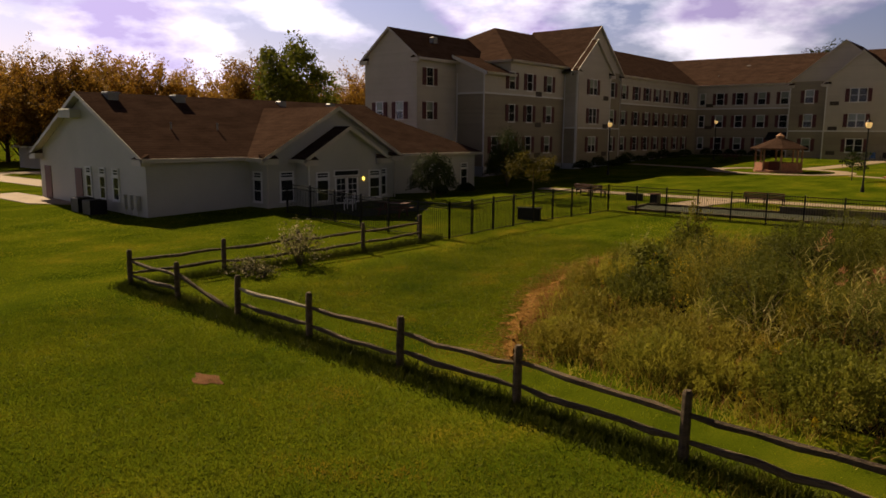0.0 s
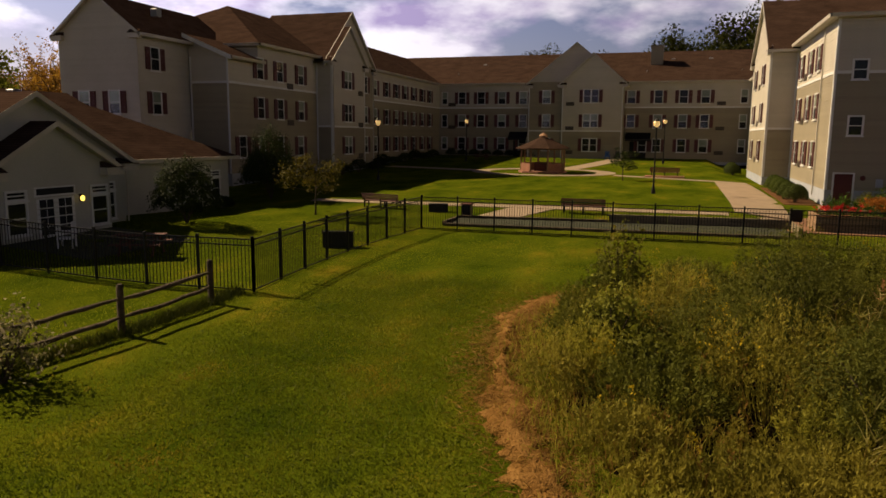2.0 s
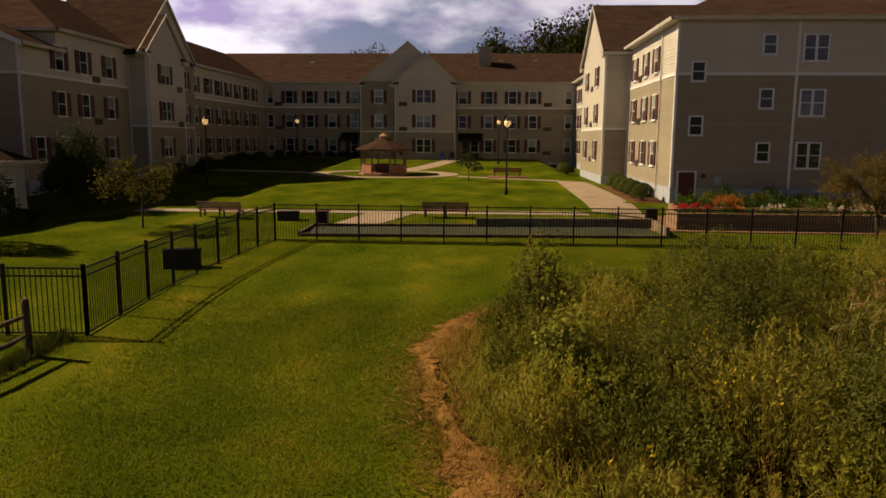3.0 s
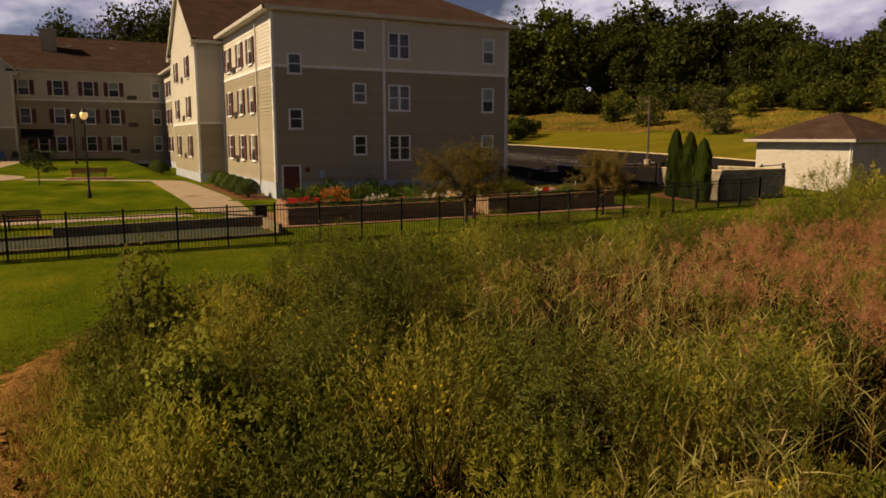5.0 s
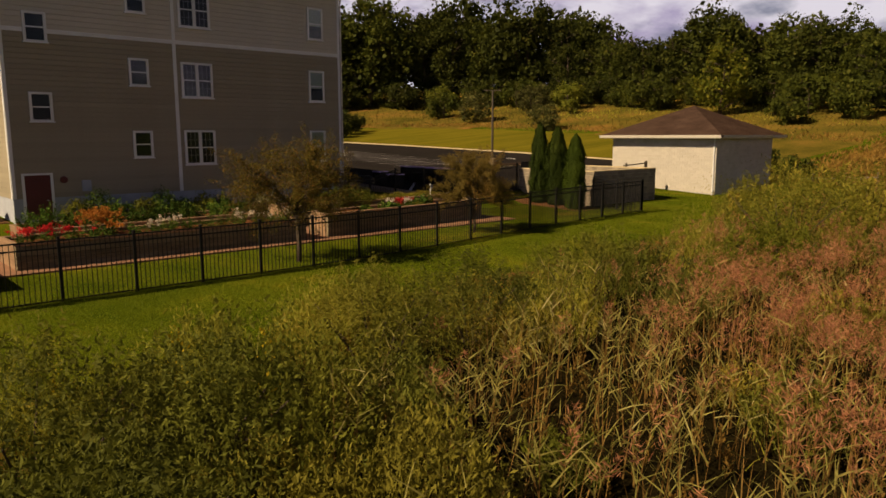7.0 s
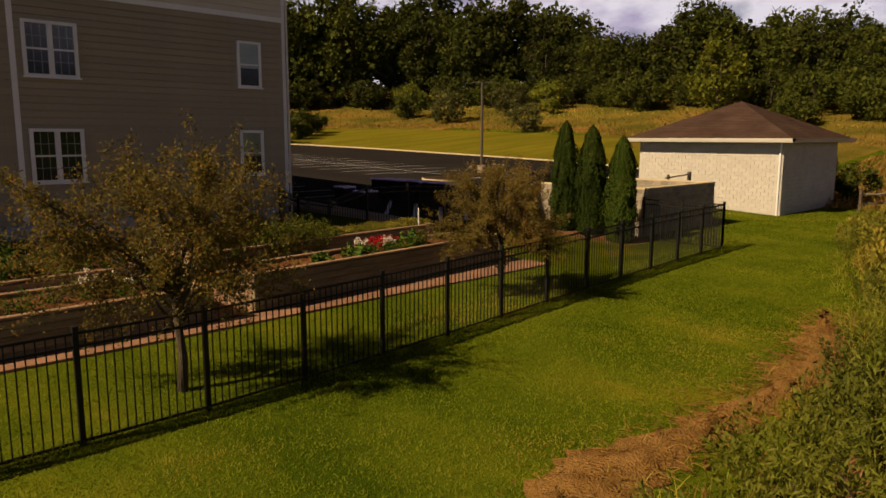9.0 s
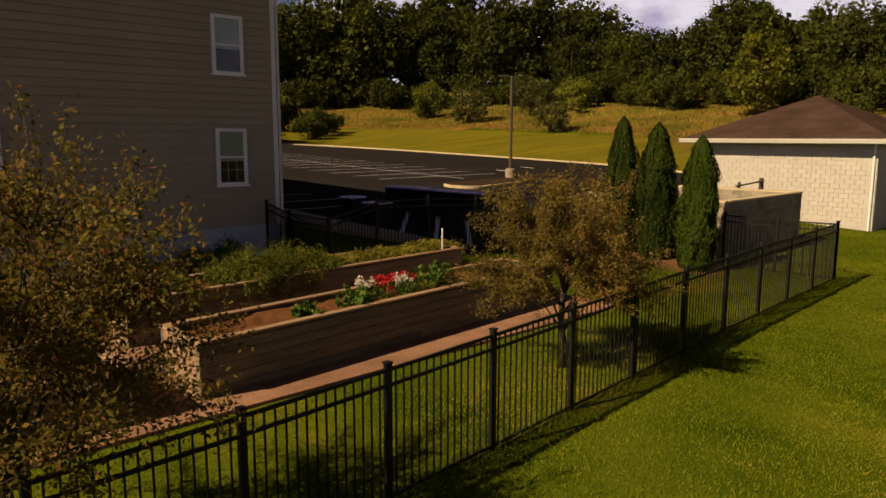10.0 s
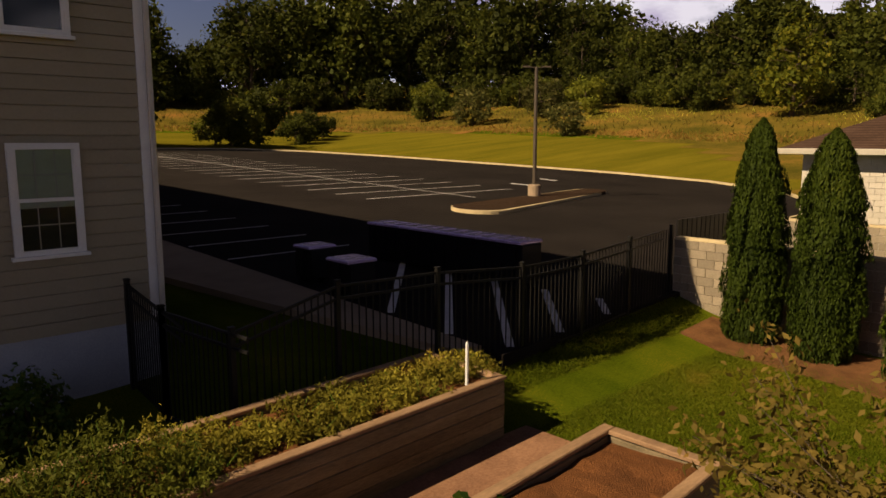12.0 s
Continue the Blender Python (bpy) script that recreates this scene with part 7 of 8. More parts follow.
# three columnar cedars
def cedar(x, y, tall, wide, seed):
    rng = np.random.default_rng(seed)
    z = ground_at(x, y)
    ob = thing("columnar_cedar", (x, y, z), "slim dark green columnar cedar by the block wall", "tree", "row of cedars")
    part("trunk", Shape().tube([(x, y, z - 0.2), (x, y, z + tall * 0.9)], [0.09, 0.02], 7), "bark", ob)
    n = 42000
    f = rng.uniform(0.0, 1.0, n) ** 0.92
    ang = rng.uniform(0, 2 * np.pi, n)
    # upright plumes make the outline ragged, each ending in a tip of its own
    plume = np.floor(ang / (2 * np.pi) * 11 + 0.4 * np.sin(f * 9)) + 13 * np.floor(f * 4.5 + 0.6 * np.sin(ang * 4 + seed))
    push = np.sin(plume * 12.9898 + seed * 7.1) * 43758.5453
    push = push - np.floor(push)
    prof = wide * np.clip(np.interp(f, [0, 0.05, 0.2, 0.5, 0.72, 0.88, 0.96, 1], [0.70, 0.90, 1.0, 0.95, 0.80, 0.52, 0.27, 0.03]), 0.02, 1)
    r = prof * (0.70 + 0.42 * push * (1 - 0.5 * ((f * 4.5) % 1.0))) * np.sqrt(rng.uniform(0.35, 1.06, n))
    p = np.stack([x + r * np.cos(ang), y + r * np.sin(ang), z + 0.05 + f * tall], 1)
    way = np.stack([0.3 * np.cos(ang), 0.3 * np.sin(ang), np.ones(n)], 1)
    v, q = leaves(rng, p, 0.105, 0.24, 0, way, 0.28, face=np.stack([np.cos(ang), np.sin(ang), 0.2 + 0.3 * push], 1), ruffle=0.5)
    hang("crown", from_arrays("crown", v, q, "leaf_cedar"), ob)


for k, (x, y, top, wide) in enumerate(((24.4, 40.55, 5.66, 0.66), (25.22, 42.47, 6.07, 0.70), (25.45, 43.93, 6.29, 0.64))):
    cedar(x, y, top - ground_at(x, y) - 0.05, wide, k + 1)
flat_piece("cedar_mulch", [(23.5, 39.7), (25.9, 39.75), (25.95, 45.0), (24.5, 45.0), (24.0, 42.0)], "mulch", "orange-brown mulch under the cedars", "mulch", 0.02, 0.1, 1.0)


def shrub(x, y, r, tall, material, label, seed, leaf=0.09, n=2200, group="", flat=0.75, name="shrub", z=None, loose=0.12, spray=0.0, close=0.55, ruffle=0.6):
    """A rounded shrub: stems and a lumpy shell of leaves."""
    rng = np.random.default_rng(seed)
    z = ground_at(x, y) if z is None else z
    ob = thing(name, (x, y, z), label, "shrub", group)
    s = Shape()
    for k in range(6):
        a = k * 1.05 + seed
        s.tube([(x, y, z - 0.1), (x + r * 0.35 * math.cos(a), y + r * 0.35 * math.sin(a), z + tall * 0.45), (x + r * 0.7 * math.cos(a), y + r * 0.7 * math.sin(a), z + tall * 0.75)], [0.03, 0.02, 0.008], 5)
    part("branching_stem", s, "bark", ob)
    w = unit(rng.normal(size=(n, 3)))
    w[:, 2] = np.abs(w[:, 2]) * 1.25 - 0.35
    ang = np.arctan2(w[:, 1], w[:, 0])
    lump = 1 + loose * np.sin(ang * 4 + w[:, 2] * 6 + seed) + loose * 0.8 * np.sin(ang * 7 - w[:, 2] * 9 + 2 * seed)
    rad = lump * rng.uniform(close, 1.08, n) ** 0.5
    p = np.array([[x, y, z + tall * 0.42]]) + w * rad[:, None] * np.array([[r, r, tall * 0.58]])
    if spray:
        # upright shoots that break the outline
        k = n // 3
        a, m = rng.uniform(0, 2 * np.pi, 90), rng.uniform(0, 0.95, 90) ** 0.6
        foot = np.stack([x + r * m * np.cos(a), y + r * m * np.sin(a), z + tall * (1.0 - 0.55 * m ** 2)], 1)
        pick, f = rng.integers(0, 90, k), rng.uniform(-0.6, 1.0, k)
        long = rng.uniform(0.25, 0.8, 90) * spray
        p[:k] = foot[pick] + np.stack([0.35 * m[pick] * np.cos(a[pick]), 0.35 * m[pick] * np.sin(a[pick]), np.ones(k)], 1) * (long[pick] * f)[:, None] + rng.normal(0, 0.035, (k, 3))
    p[:, 2] = np.maximum(p[:, 2], z + 0.03)
    v, q = leaves(rng, p, leaf, 0.22 if spray else 0.6, 0.4, face=w * np.array([[1, 1, r / tall]]) + np.array([[0, 0, 0.2]]), ruffle=ruffle)
    tagged(hang("leafage", from_arrays("leafage", v, q, material), ob), kind="stuff")
    return ob


for k, (x, y, r) in enumerate(((-1.55, 50.2, 0.72), (-1.7, 52.0, 0.66), (-1.75, 53.9, 0.7), (-1.8, 55.8, 0.62), (-1.9, 57.6, 0.62), (-3.3, 76.0, 0.7), (-3.2, 78.2, 0.75), (-3.2, 80.4, 0.7), (-3.0, 83.0, 0.7))):
    shrub(x, y, r * 1.0, 1.15, "leaf_clipped", "clipped round green shrub in a mulched bed", 100 + k, 0.062, 5200, "clipped shrubs beside the wing", loose=0.02, close=0.84, ruffle=0.35)
flat_piece("shrub_mulch", [(-2.3, 48.9), (-0.45, 48.9), (-0.45, 59.5), (-2.6, 59.5)], "mulch", "red-brown mulch bed beside the wing", "mulch", 0.02, 0.1, 2.0)
for k, (x, y, r, t) in enumerate(((-30.3, 31.6, 1.5, 3.1), (-33.0, 43.6, 1.6, 4.6), (-34.6, 46.0, 1.9, 3.0), (-32.6, 35.0, 0.55, 0.7), (-33.0, 38.4, 0.6, 0.7))):
    shrub(x, y, r, t, "leaf_shrub", "dense dark green shrub against the low house", 120 + k, 0.10, 9000 if r > 1 else 3000, "house shrubs")
for k in range(13):
    y = 51.0 + k * 3.3
    shrub(TX + 1.1 + (1.7 if 60 < y < 69 else 1.0 if 69 <= y < 73.5 else 0), y, 0.9, 1.0 + 0.3 * math.sin(k * 2.1), "leaf_shrub", "dark foundation shrub along the west wing", 140 + k, 0.13, 1100, "foundation shrubs")
for k in range(8):
    shrub(-37 + k * 1.6, 95.4, 0.7, 0.9, "leaf_shrub", "low dark foundation shrub along the far wing", 160 + k, 0.14, 700, "foundation shrubs")
shrub(9.5, 46.75, 0.85, 1.35, "leaf_hydrangea", "pale flowering hydrangea beside the raised bed", 183, 0.085, 2600, loose=0.2)
shrub(-20.55, 13.1, 0.85, 1.5, "leaf_hydrangea", "pale flowering shrub at the split-rail fence", 180, 0.10, 1300, loose=0.4)
shrub(-20.6, 10.9, 0.75, 0.6, "leaf_hydrangea", "low pale flowering shrub under the fence", 181, 0.09, 700, loose=0.36)
shrub(-19.9, 11.0, 0.45, 0.4, "leaf_hydrangea", "low pale flowering shrub under the fence", 182, 0.09, 300, loose=0.22)
for k, (x, y, r, t) in enumerate(((-9.5, 18.6, 0.75, 1.7), (-9.7, 22.9, 0.7, 2.3), (-8.9, 17.3, 0.6, 1.1))):
    shrub(x, y, r, t, "weed_green", "broad-leaved green sapling at the wild patch's edge", 190 + k, 0.11, 900, loose=0.3)
for k, (x, y, r, t, leaf) in enumerate(((17.0, 26.4, 2.6, 3.3, "weed_gold"), (20.8, 27.4, 2.3, 2.6, "leaf_bright"), (24.0, 26.0, 2.5, 3.1, "weed_gold"), (13.4, 25.0, 1.7, 2.0, "leaf_bright"), (30.0, 30.0, 2.2, 2.6, "leaf_bright"),
                                        (-5.3, 21.4, 1.7, 2.0, "weed_deep"), (-4.9, 15.6, 1.5, 1.9, "weed_deep"), (-2.4, 15.0, 1.4, 1.6, "weed_deep"), (-5.0, 25.0, 1.8, 2.1, "weed_deep"), (-3.2, 24.6, 1.6, 1.8, "weed_deep"), (0.6, 26.3, 1.5, 2.0, "weed_gold"), (3.6, 27.0, 1.4, 1.8, "weed_deep"), (7.4, 27.1, 1.5, 1.9, "weed_green"), (-7.4, 18.6, 1.3, 1.7, "weed_deep"))):
    shrub(x, y, r, t, leaf, {"leaf_bright": "tall light green willow shrub in the wild patch", "weed_gold": "feathery yellowish green willow shrub among the weeds", "weed_green": "dense green wild shrub among the weeds", "weed_deep": "dense dark green wild shrub among the weeds"}[leaf],
          210 + k, 0.085 if x < 12 else 0.11, (10000 if r > 1.45 else 8000) if x < 12 else 8000, "wild shrubs", loose=0.28, spray=0.6)

# ---------------------------------------------------------------- the wild patch
wr = np.random.default_rng(77)


def patch_field(x, y):
    """Slow drift from place to place, zero to one."""
    return 0.5 + 0.25 * np.sin(x * 0.55 + 1.3 * np.sin(y * 0.31)) + 0.25 * np.sin(y * 0.62 + 1.1 * np.sin(x * 0.41 + 2.0))


def scatter(n, box, margin=0.25):
    x, y = wr.uniform(box[0], box[2], n), wr.uniform(box[1], box[3], n)
    d = marsh_depth(x, y)
    ok = d > margin + wr.uniform(-0.6, 0.5, n)
    return x[ok], y[ok], d[ok]


def reed_share(x, y, d):
    """Where the reeds stand: the middle and east of the patch, away from its rim."""
    return ease((x + 5.6 - 0.35 * (y - 18) - 1.2 * np.sin(y * 0.9)) / 3.0) * ease((y - 10.5) / 3.0) * ease((d - 1.6) / 2.0)


mr = np.random.default_rng(8)


def plant_mounds():
    """Places of the swells of growth, clear of one another, so that dark gaps stay between them: x, y, radius, height, kind."""
    out = []
    for _ in range(2600):
        x, y = mr.uniform(-11.5, 30), mr.uniform(9.0, 34)
        r = mr.uniform(0.55, 1.5)
        d = float(marsh_depth(x, y))
        close = 0.62 if x < -1 else 0.74
        if d < 0.35 * r or any(math.hypot(x - q[0], y - q[1]) < close * (r + q[2]) for q in out):
            continue
        reed = float(reed_share(np.array([x]), np.array([y]), np.array([d]))[0])
        if mr.uniform() < (0.93 if y < 25.0 else 0.35) * reed:
            continue
        tall = (0.62 + 0.62 * r) * mr.uniform(0.62, 1.32) * (0.62 + 0.38 * min(1.0, d / 2.2))
        if y > 24.5 or x > 10:
            tall *= 1.15
        low = y < 15.5 and x < -5.5 + 0.5 * (15.5 - y)
        u = mr.uniform()
        kind = ("weed_gold" if u < 0.5 else "weed") if low else ("weed_deep" if u < (0.38 if x < 1 else 0.32) else "weed_green" if u < 0.60 else "weed_gold" if u < 0.80 else "weed")
        out.append((x, y, r, tall * (0.8 if low else 1.08), kind))
    return out


MOUNDS = plant_mounds()


def mound(x, y):
    """How high the growth swells at a place, zero to one, the way outwards and the swell's kind from the swell's middle."""
    best, ox, oy, kind = np.zeros_like(x), np.zeros_like(x), np.zeros_like(x), np.zeros(len(x), int)
    for k, (cx, cy, r, tall, _) in enumerate(MOUNDS):
        q = min(1.0, tall / 1.6) * (1 - ((x - cx) ** 2 + (y - cy) ** 2) / r ** 2)
        more = q > best
        best = np.where(more, q, best)
        kind = np.where(more, 1 + k % 3, kind)
        ox, oy = np.where(more, (x - cx) / r, ox), np.where(more, (y - cy) / r, oy)
    return best, ox, oy, kind


def plume_share(x, y):
    return ease((x + 1.2 - 0.85 * (y - 19) + 1.3 * np.sin(x * 0.8 + y)) / 5.0) * ease((y + 0.5 * x - 14.0) / 3.5)


# leafy weeds: each stem is a spire of narrow leaves, taller in the swells
def weeds(n, box, leaf_n, leaf, material, name, label, tall=(0.8, 1.15), want=lambda x, y, d: np.ones_like(x), stems=True, slim=0.34, low=0.5, swell=1.55, f0=0.12):
    x, y, d = scatter(n, box)
    keep = wr.uniform(size=len(x)) < want(x, y, d)
    x, y, d = x[keep], y[keep], d[keep]
    up, ox, oy, _ = mound(x, y)
    h = wr.uniform(*tall, len(x)) * (low + swell * up ** 0.5) * (0.35 + 0.65 * ease(d / 2.6))
    z = height(x, y)
    lean = wr.normal(0, 0.12, (len(x), 2)) + 0.22 * np.stack([ox, oy], 1)
    f = f0 + (1 - f0) * wr.uniform(0, 1, (len(x), leaf_n)) ** 0.75
    a = wr.uniform(0, 2 * np.pi, (len(x), leaf_n))
    r = (0.03 + 0.17 * np.sin(np.pi * np.clip(f * 0.92 + 0.04, 0, 1))) * np.minimum(h, 1.6)[:, None]
    px = x[:, None] + lean[:, :1] * f * h[:, None] + r * np.cos(a) * wr.uniform(0.2, 1, f.shape)
    py = y[:, None] + lean[:, 1:] * f * h[:, None] + r * np.sin(a) * wr.uniform(0.2, 1, f.shape)
    pz = z[:, None] + f * h[:, None]
    p = np.stack([px, py, pz], -1).reshape(-1, 3)
    way = np.stack([np.cos(a), np.sin(a), 1.35 + 0 * a], -1).reshape(-1, 3)
    v, q = leaves(wr, p, leaf, slim, 0.0, way, 0.6)
    sets = [(v, q)]
    if stems:
        base = np.stack([x, y, z], 1)
        sets.append(ribbons(wr, base, np.concatenate([lean, np.ones((len(x), 1))], 1), h, 0.016, 0.0, 1))
    v, q = merged(sets)
    return tagged(new(name, from_arrays(name, v, q, material)), label, "weeds", kind="stuff")


NEAR, EAST = (-13, 8.5, 21, 31.5), (21, 9, 53, 37)


def thicket(material, name, label, per, leaf_n, leaf, slim, seed):
    """All swells of one kind: shoots that rise from each foot and end on a dome, with leaves along their outer parts."""
    rng = np.random.default_rng(seed)
    some = np.array([m[:4] for m in MOUNDS if m[4] == material])
    count = (per * some[:, 2] ** 2 * np.where(some[:, 0] > 14, 0.5, 1.0)).astype(int) + 8
    c = np.repeat(some, count, 0)
    a, m = rng.uniform(0, 2 * np.pi, len(c)), np.sqrt(rng.uniform(0, 1, len(c)))
    round_ = np.stack([np.cos(a), np.sin(a)], 1)
    lump = 1 + 0.16 * np.sin(3 * a + c[:, 0] * 3) + 0.10 * np.sin(5 * a + c[:, 1] * 5)
    foot_xy = c[:, :2] + round_ * (0.5 * c[:, 2] * m)[:, None]
    tip_xy = c[:, :2] + round_ * (c[:, 2] * m * lump * rng.uniform(0.85, 1.12, len(c)))[:, None]
    z = height(foot_xy[:, 0], foot_xy[:, 1])
    foot = np.column_stack([foot_xy, z])
    tip = np.column_stack([tip_xy, z + c[:, 3] * np.sqrt(1 - 0.86 * m ** 2) * rng.uniform(0.74, 1.16, len(c))])
    f = 1.02 - 0.62 * rng.uniform(0, 1, (len(c), leaf_n)) ** 1.25
    p = foot[:, None] + (tip - foot)[:, None] * f[..., None]
    p[..., :2] += 0.10 * round_[:, None] * (np.sin(np.pi * f) * c[:, 2:3])[..., None]
    p = p + rng.normal(0, 0.036, p.shape)
    way = np.repeat(unit(tip - foot), leaf_n, 0)
    v, q = leaves(rng, p.reshape(-1, 3), leaf, slim, 0.0, way, 0.85)
    stem = ribbons(rng, foot, tip - foot, np.linalg.norm(tip - foot, axis=1), 0.011, 0.0, 1)
    v, q = merged([(v, q), stem])
    tagged(new(name, from_arrays(name, v, q, material)), label, "weeds", kind="stuff")


thicket("weed_deep", "green_weeds", "dense dark green leafy growth in rounded swells", 98, 26, 0.086, 0.36, 11)
thicket("weed_green", "wild_weeds", "leafy green weeds in rounded swells", 98, 26, 0.088, 0.34, 12)
thicket("weed_gold", "golden_weeds", "feathery yellowish willow shoots in rounded swells", 100, 28, 0.106, 0.20, 13)
thicket("weed", "olive_weeds", "tangled olive weeds in rounded swells", 98, 26, 0.092, 0.26, 14)
weeds(1500, (-11, 9, -2, 15), 36, 0.08, "weed", "grassy_spires", "upright olive green weed spires", (0.6, 0.95), low=0.7, swell=0.4, slim=0.2)
weeds(1900, NEAR, 26, 0.085, "weed_dry", "dry_weeds", "brown drying weeds between the green ones", (0.8, 1.1), want=lambda x, y, d: 0.25 + 0.75 * (mound(x, y)[0] < 0.15), swell=0.7)
weeds(2400, EAST, 34, 0.24, "weed", "far_weeds", "olive weeds in the wet patch's far part", (0.9, 1.5), low=1.0)
weeds(320, (-12, 9, 8, 26), 22, 0.05, "goldenrod", "goldenrod", "scattered yellow goldenrod sprays", (0.95, 1.2), stems=False, slim=0.6, want=lambda x, y, d: 0.5 * (1 - reed_share(x, y, d)) * (d < 4), f0=0.6)

# long grass everywhere in the patch, thick and low along its rim
x, y, d = scatter(42000, (-13.5, 8, 30, 34), -0.5)
x2, y2, d2 = scatter(60000, (-13.5, 8, -2, 29), -0.4)
rim = d2 < 3.2
x, y, d = np.concatenate([x, x2[rim]]), np.concatenate([y, y2[rim]]), np.concatenate([d, d2[rim]])
keep = wr.uniform(size=len(x)) < np.where(d < 1.8, 1.0, 0.10)
x, y, d = x[keep], y[keep], d[keep]
base = np.stack([x, y, height(x, y)], 1)
way = np.concatenate([wr.normal(0, 0.38, (len(x), 2)), np.ones((len(x), 1))], 1)
long_h = wr.uniform(0.35, 1.0, len(x)) * (0.45 + 0.55 * ease(d / 2.0))
green = wr.uniform(size=len(x)) < np.where(d < 3.2, 0.72, 0.35)
for pick, material, name, label in ((green, "weed_gold", "long_grass", "long yellowish green grass along the wild patch"), (~green, "weed_dry", "long_grass", "long straw-coloured grass among the weeds")):
    v, q = ribbons(wr, base[pick], way[pick], long_h[pick], 0.02, 0.22, 2)
    tagged(new(name, from_arrays(name, v, q, material)), label, "grass", kind="stuff")

# reeds with long leaves and feathery plumes
x, y, d = scatter(24000, (-6, 9, 46, 34), 0.4)
keep = wr.uniform(size=len(x)) < reed_share(x, y, d) * np.where(x > 18, 0.22, 0.42 + 0.42 * plume_share(x, y))
keep &= np.sin(x * 2.1 + 1.9 * np.sin(y * 1.3)) + np.sin(y * 2.4 + 1.7 * np.sin(x * 1.1 + 1)) > -0.75
x, y, d = x[keep], y[keep], d[keep]
up = mound(x, y)[0]
h = wr.uniform(1.25, 1.75, len(x)) * (0.6 + 0.4 * ease(d / 3.5)) * (0.85 + 0.4 * up) * (0.66 + 0.62 * patch_field(x * 2.3, y * 2.3))
lean = wr.normal(0, 0.13, (len(x), 2)) + np.array([[0.10, -0.03]])
z = height(x, y)
base = np.stack([x, y, z], 1)
stem_way = np.concatenate([lean, np.ones((len(x), 1))], 1)
v, q = ribbons(wr, base, stem_way, h, 0.024, 0.02, 2)
tagged(new("reed_stalks", from_arrays("reed_stalks", v, q, "reed_stalk")), "brown upright reed stalks", "reeds", kind="stuff")
sets, plumed = [], plume_share(x, y)
for k in range(9):
    some = wr.uniform(size=len(x)) < 0.78 - 0.50 * plumed
    f = wr.uniform(0.25, 0.97, some.sum())[:, None]
    at = base[some] + unit(stem_way[some]) * h[some][:, None] * f
    a = wr.uniform(0, 2 * np.pi, some.sum())
    way = np.stack([np.cos(a), np.sin(a), wr.uniform(0.4, 2.0, len(a))], 1)
    sets.append(ribbons(wr, at, way, wr.uniform(0.26, 0.58, len(a)), wr.uniform(0.014, 0.027, len(a)), wr.uniform(0.04, 0.36, len(a)), 3))
v, q = merged(sets)
tagged(new("reed_bed", from_arrays("reed_bed", v, q, "reed_leaf")), "tall reeds with long pale arching leaves", "reeds", kind="stuff")
bloom = wr.uniform(size=len(x)) < (0.07 * ease((y - 14) / 3) + 0.76 * plumed) * (1 - 0.55 * ease((y - 22.5) / 3.0)) * np.where(patch_field(x * 2.1, y * 2.1 + 1) > 0.42, 1.0, 0.45)
tip = (base + unit(stem_way) * h[:, None])[bloom]
n = 52
t = wr.uniform(0, 1, (len(tip), n))
a = wr.uniform(0, 2 * np.pi, (len(tip), n))
r = 0.16 * np.sin(np.pi * np.clip(0.12 + 0.85 * t, 0, 1)) * wr.uniform(0.2, 1, t.shape)
sway = unit(np.concatenate([wr.normal(0.25, 0.3, (len(tip), 1)), wr.normal(-0.1, 0.3, (len(tip), 1)), np.ones((len(tip), 1))], 1))
p = tip[:, None] + sway[:, None] * (t * 0.42 - 0.12)[..., None] + np.stack([r * np.cos(a), r * np.sin(a), -0.3 * r], -1)
way = np.stack([np.cos(a) * 0.7, np.sin(a) * 0.7, 0.6 + 0 * a], -1).reshape(-1, 3)
v, q = leaves(wr, p.reshape(-1, 3), 0.12, 0.085, 0.0, way, 0.5)
tagged(new("reed_plumes", from_arrays("reed_plumes", v, q, "reed_plume")), "pinkish tan feathery reed plumes", "reeds", kind="stuff")

# dead straw heaped along the patch's west and north edges
sets = []
for line, n, wide in ((STRAW_WEST, 9000, 0.42), (STRAW_NORTH, 3600, 0.40)):
    c = rounded(line, 0.1)
    c = c[wr.integers(0, len(c), n)] + wr.normal(0, wide, (n, 2))
    base = np.column_stack([c, height(c[:, 0], c[:, 1]) + wr.uniform(0.01, 0.12, n)])
    way = np.concatenate([wr.normal(0, 1, (n, 2)), wr.uniform(0.0, 0.6, (n, 1))], 1)
    sets.append(ribbons(wr, base, way, wr.uniform(0.12, 0.36, n), 0.014, 0.4, 2))
v, q = merged(sets)
tagged(new("dead_straw", from_arrays("dead_straw", v, q, "weed_dry")), "dead tan straw along the patch's edge", "straw", kind="stuff")

# ---------------------------------------------------------------- grass blades on the lawn


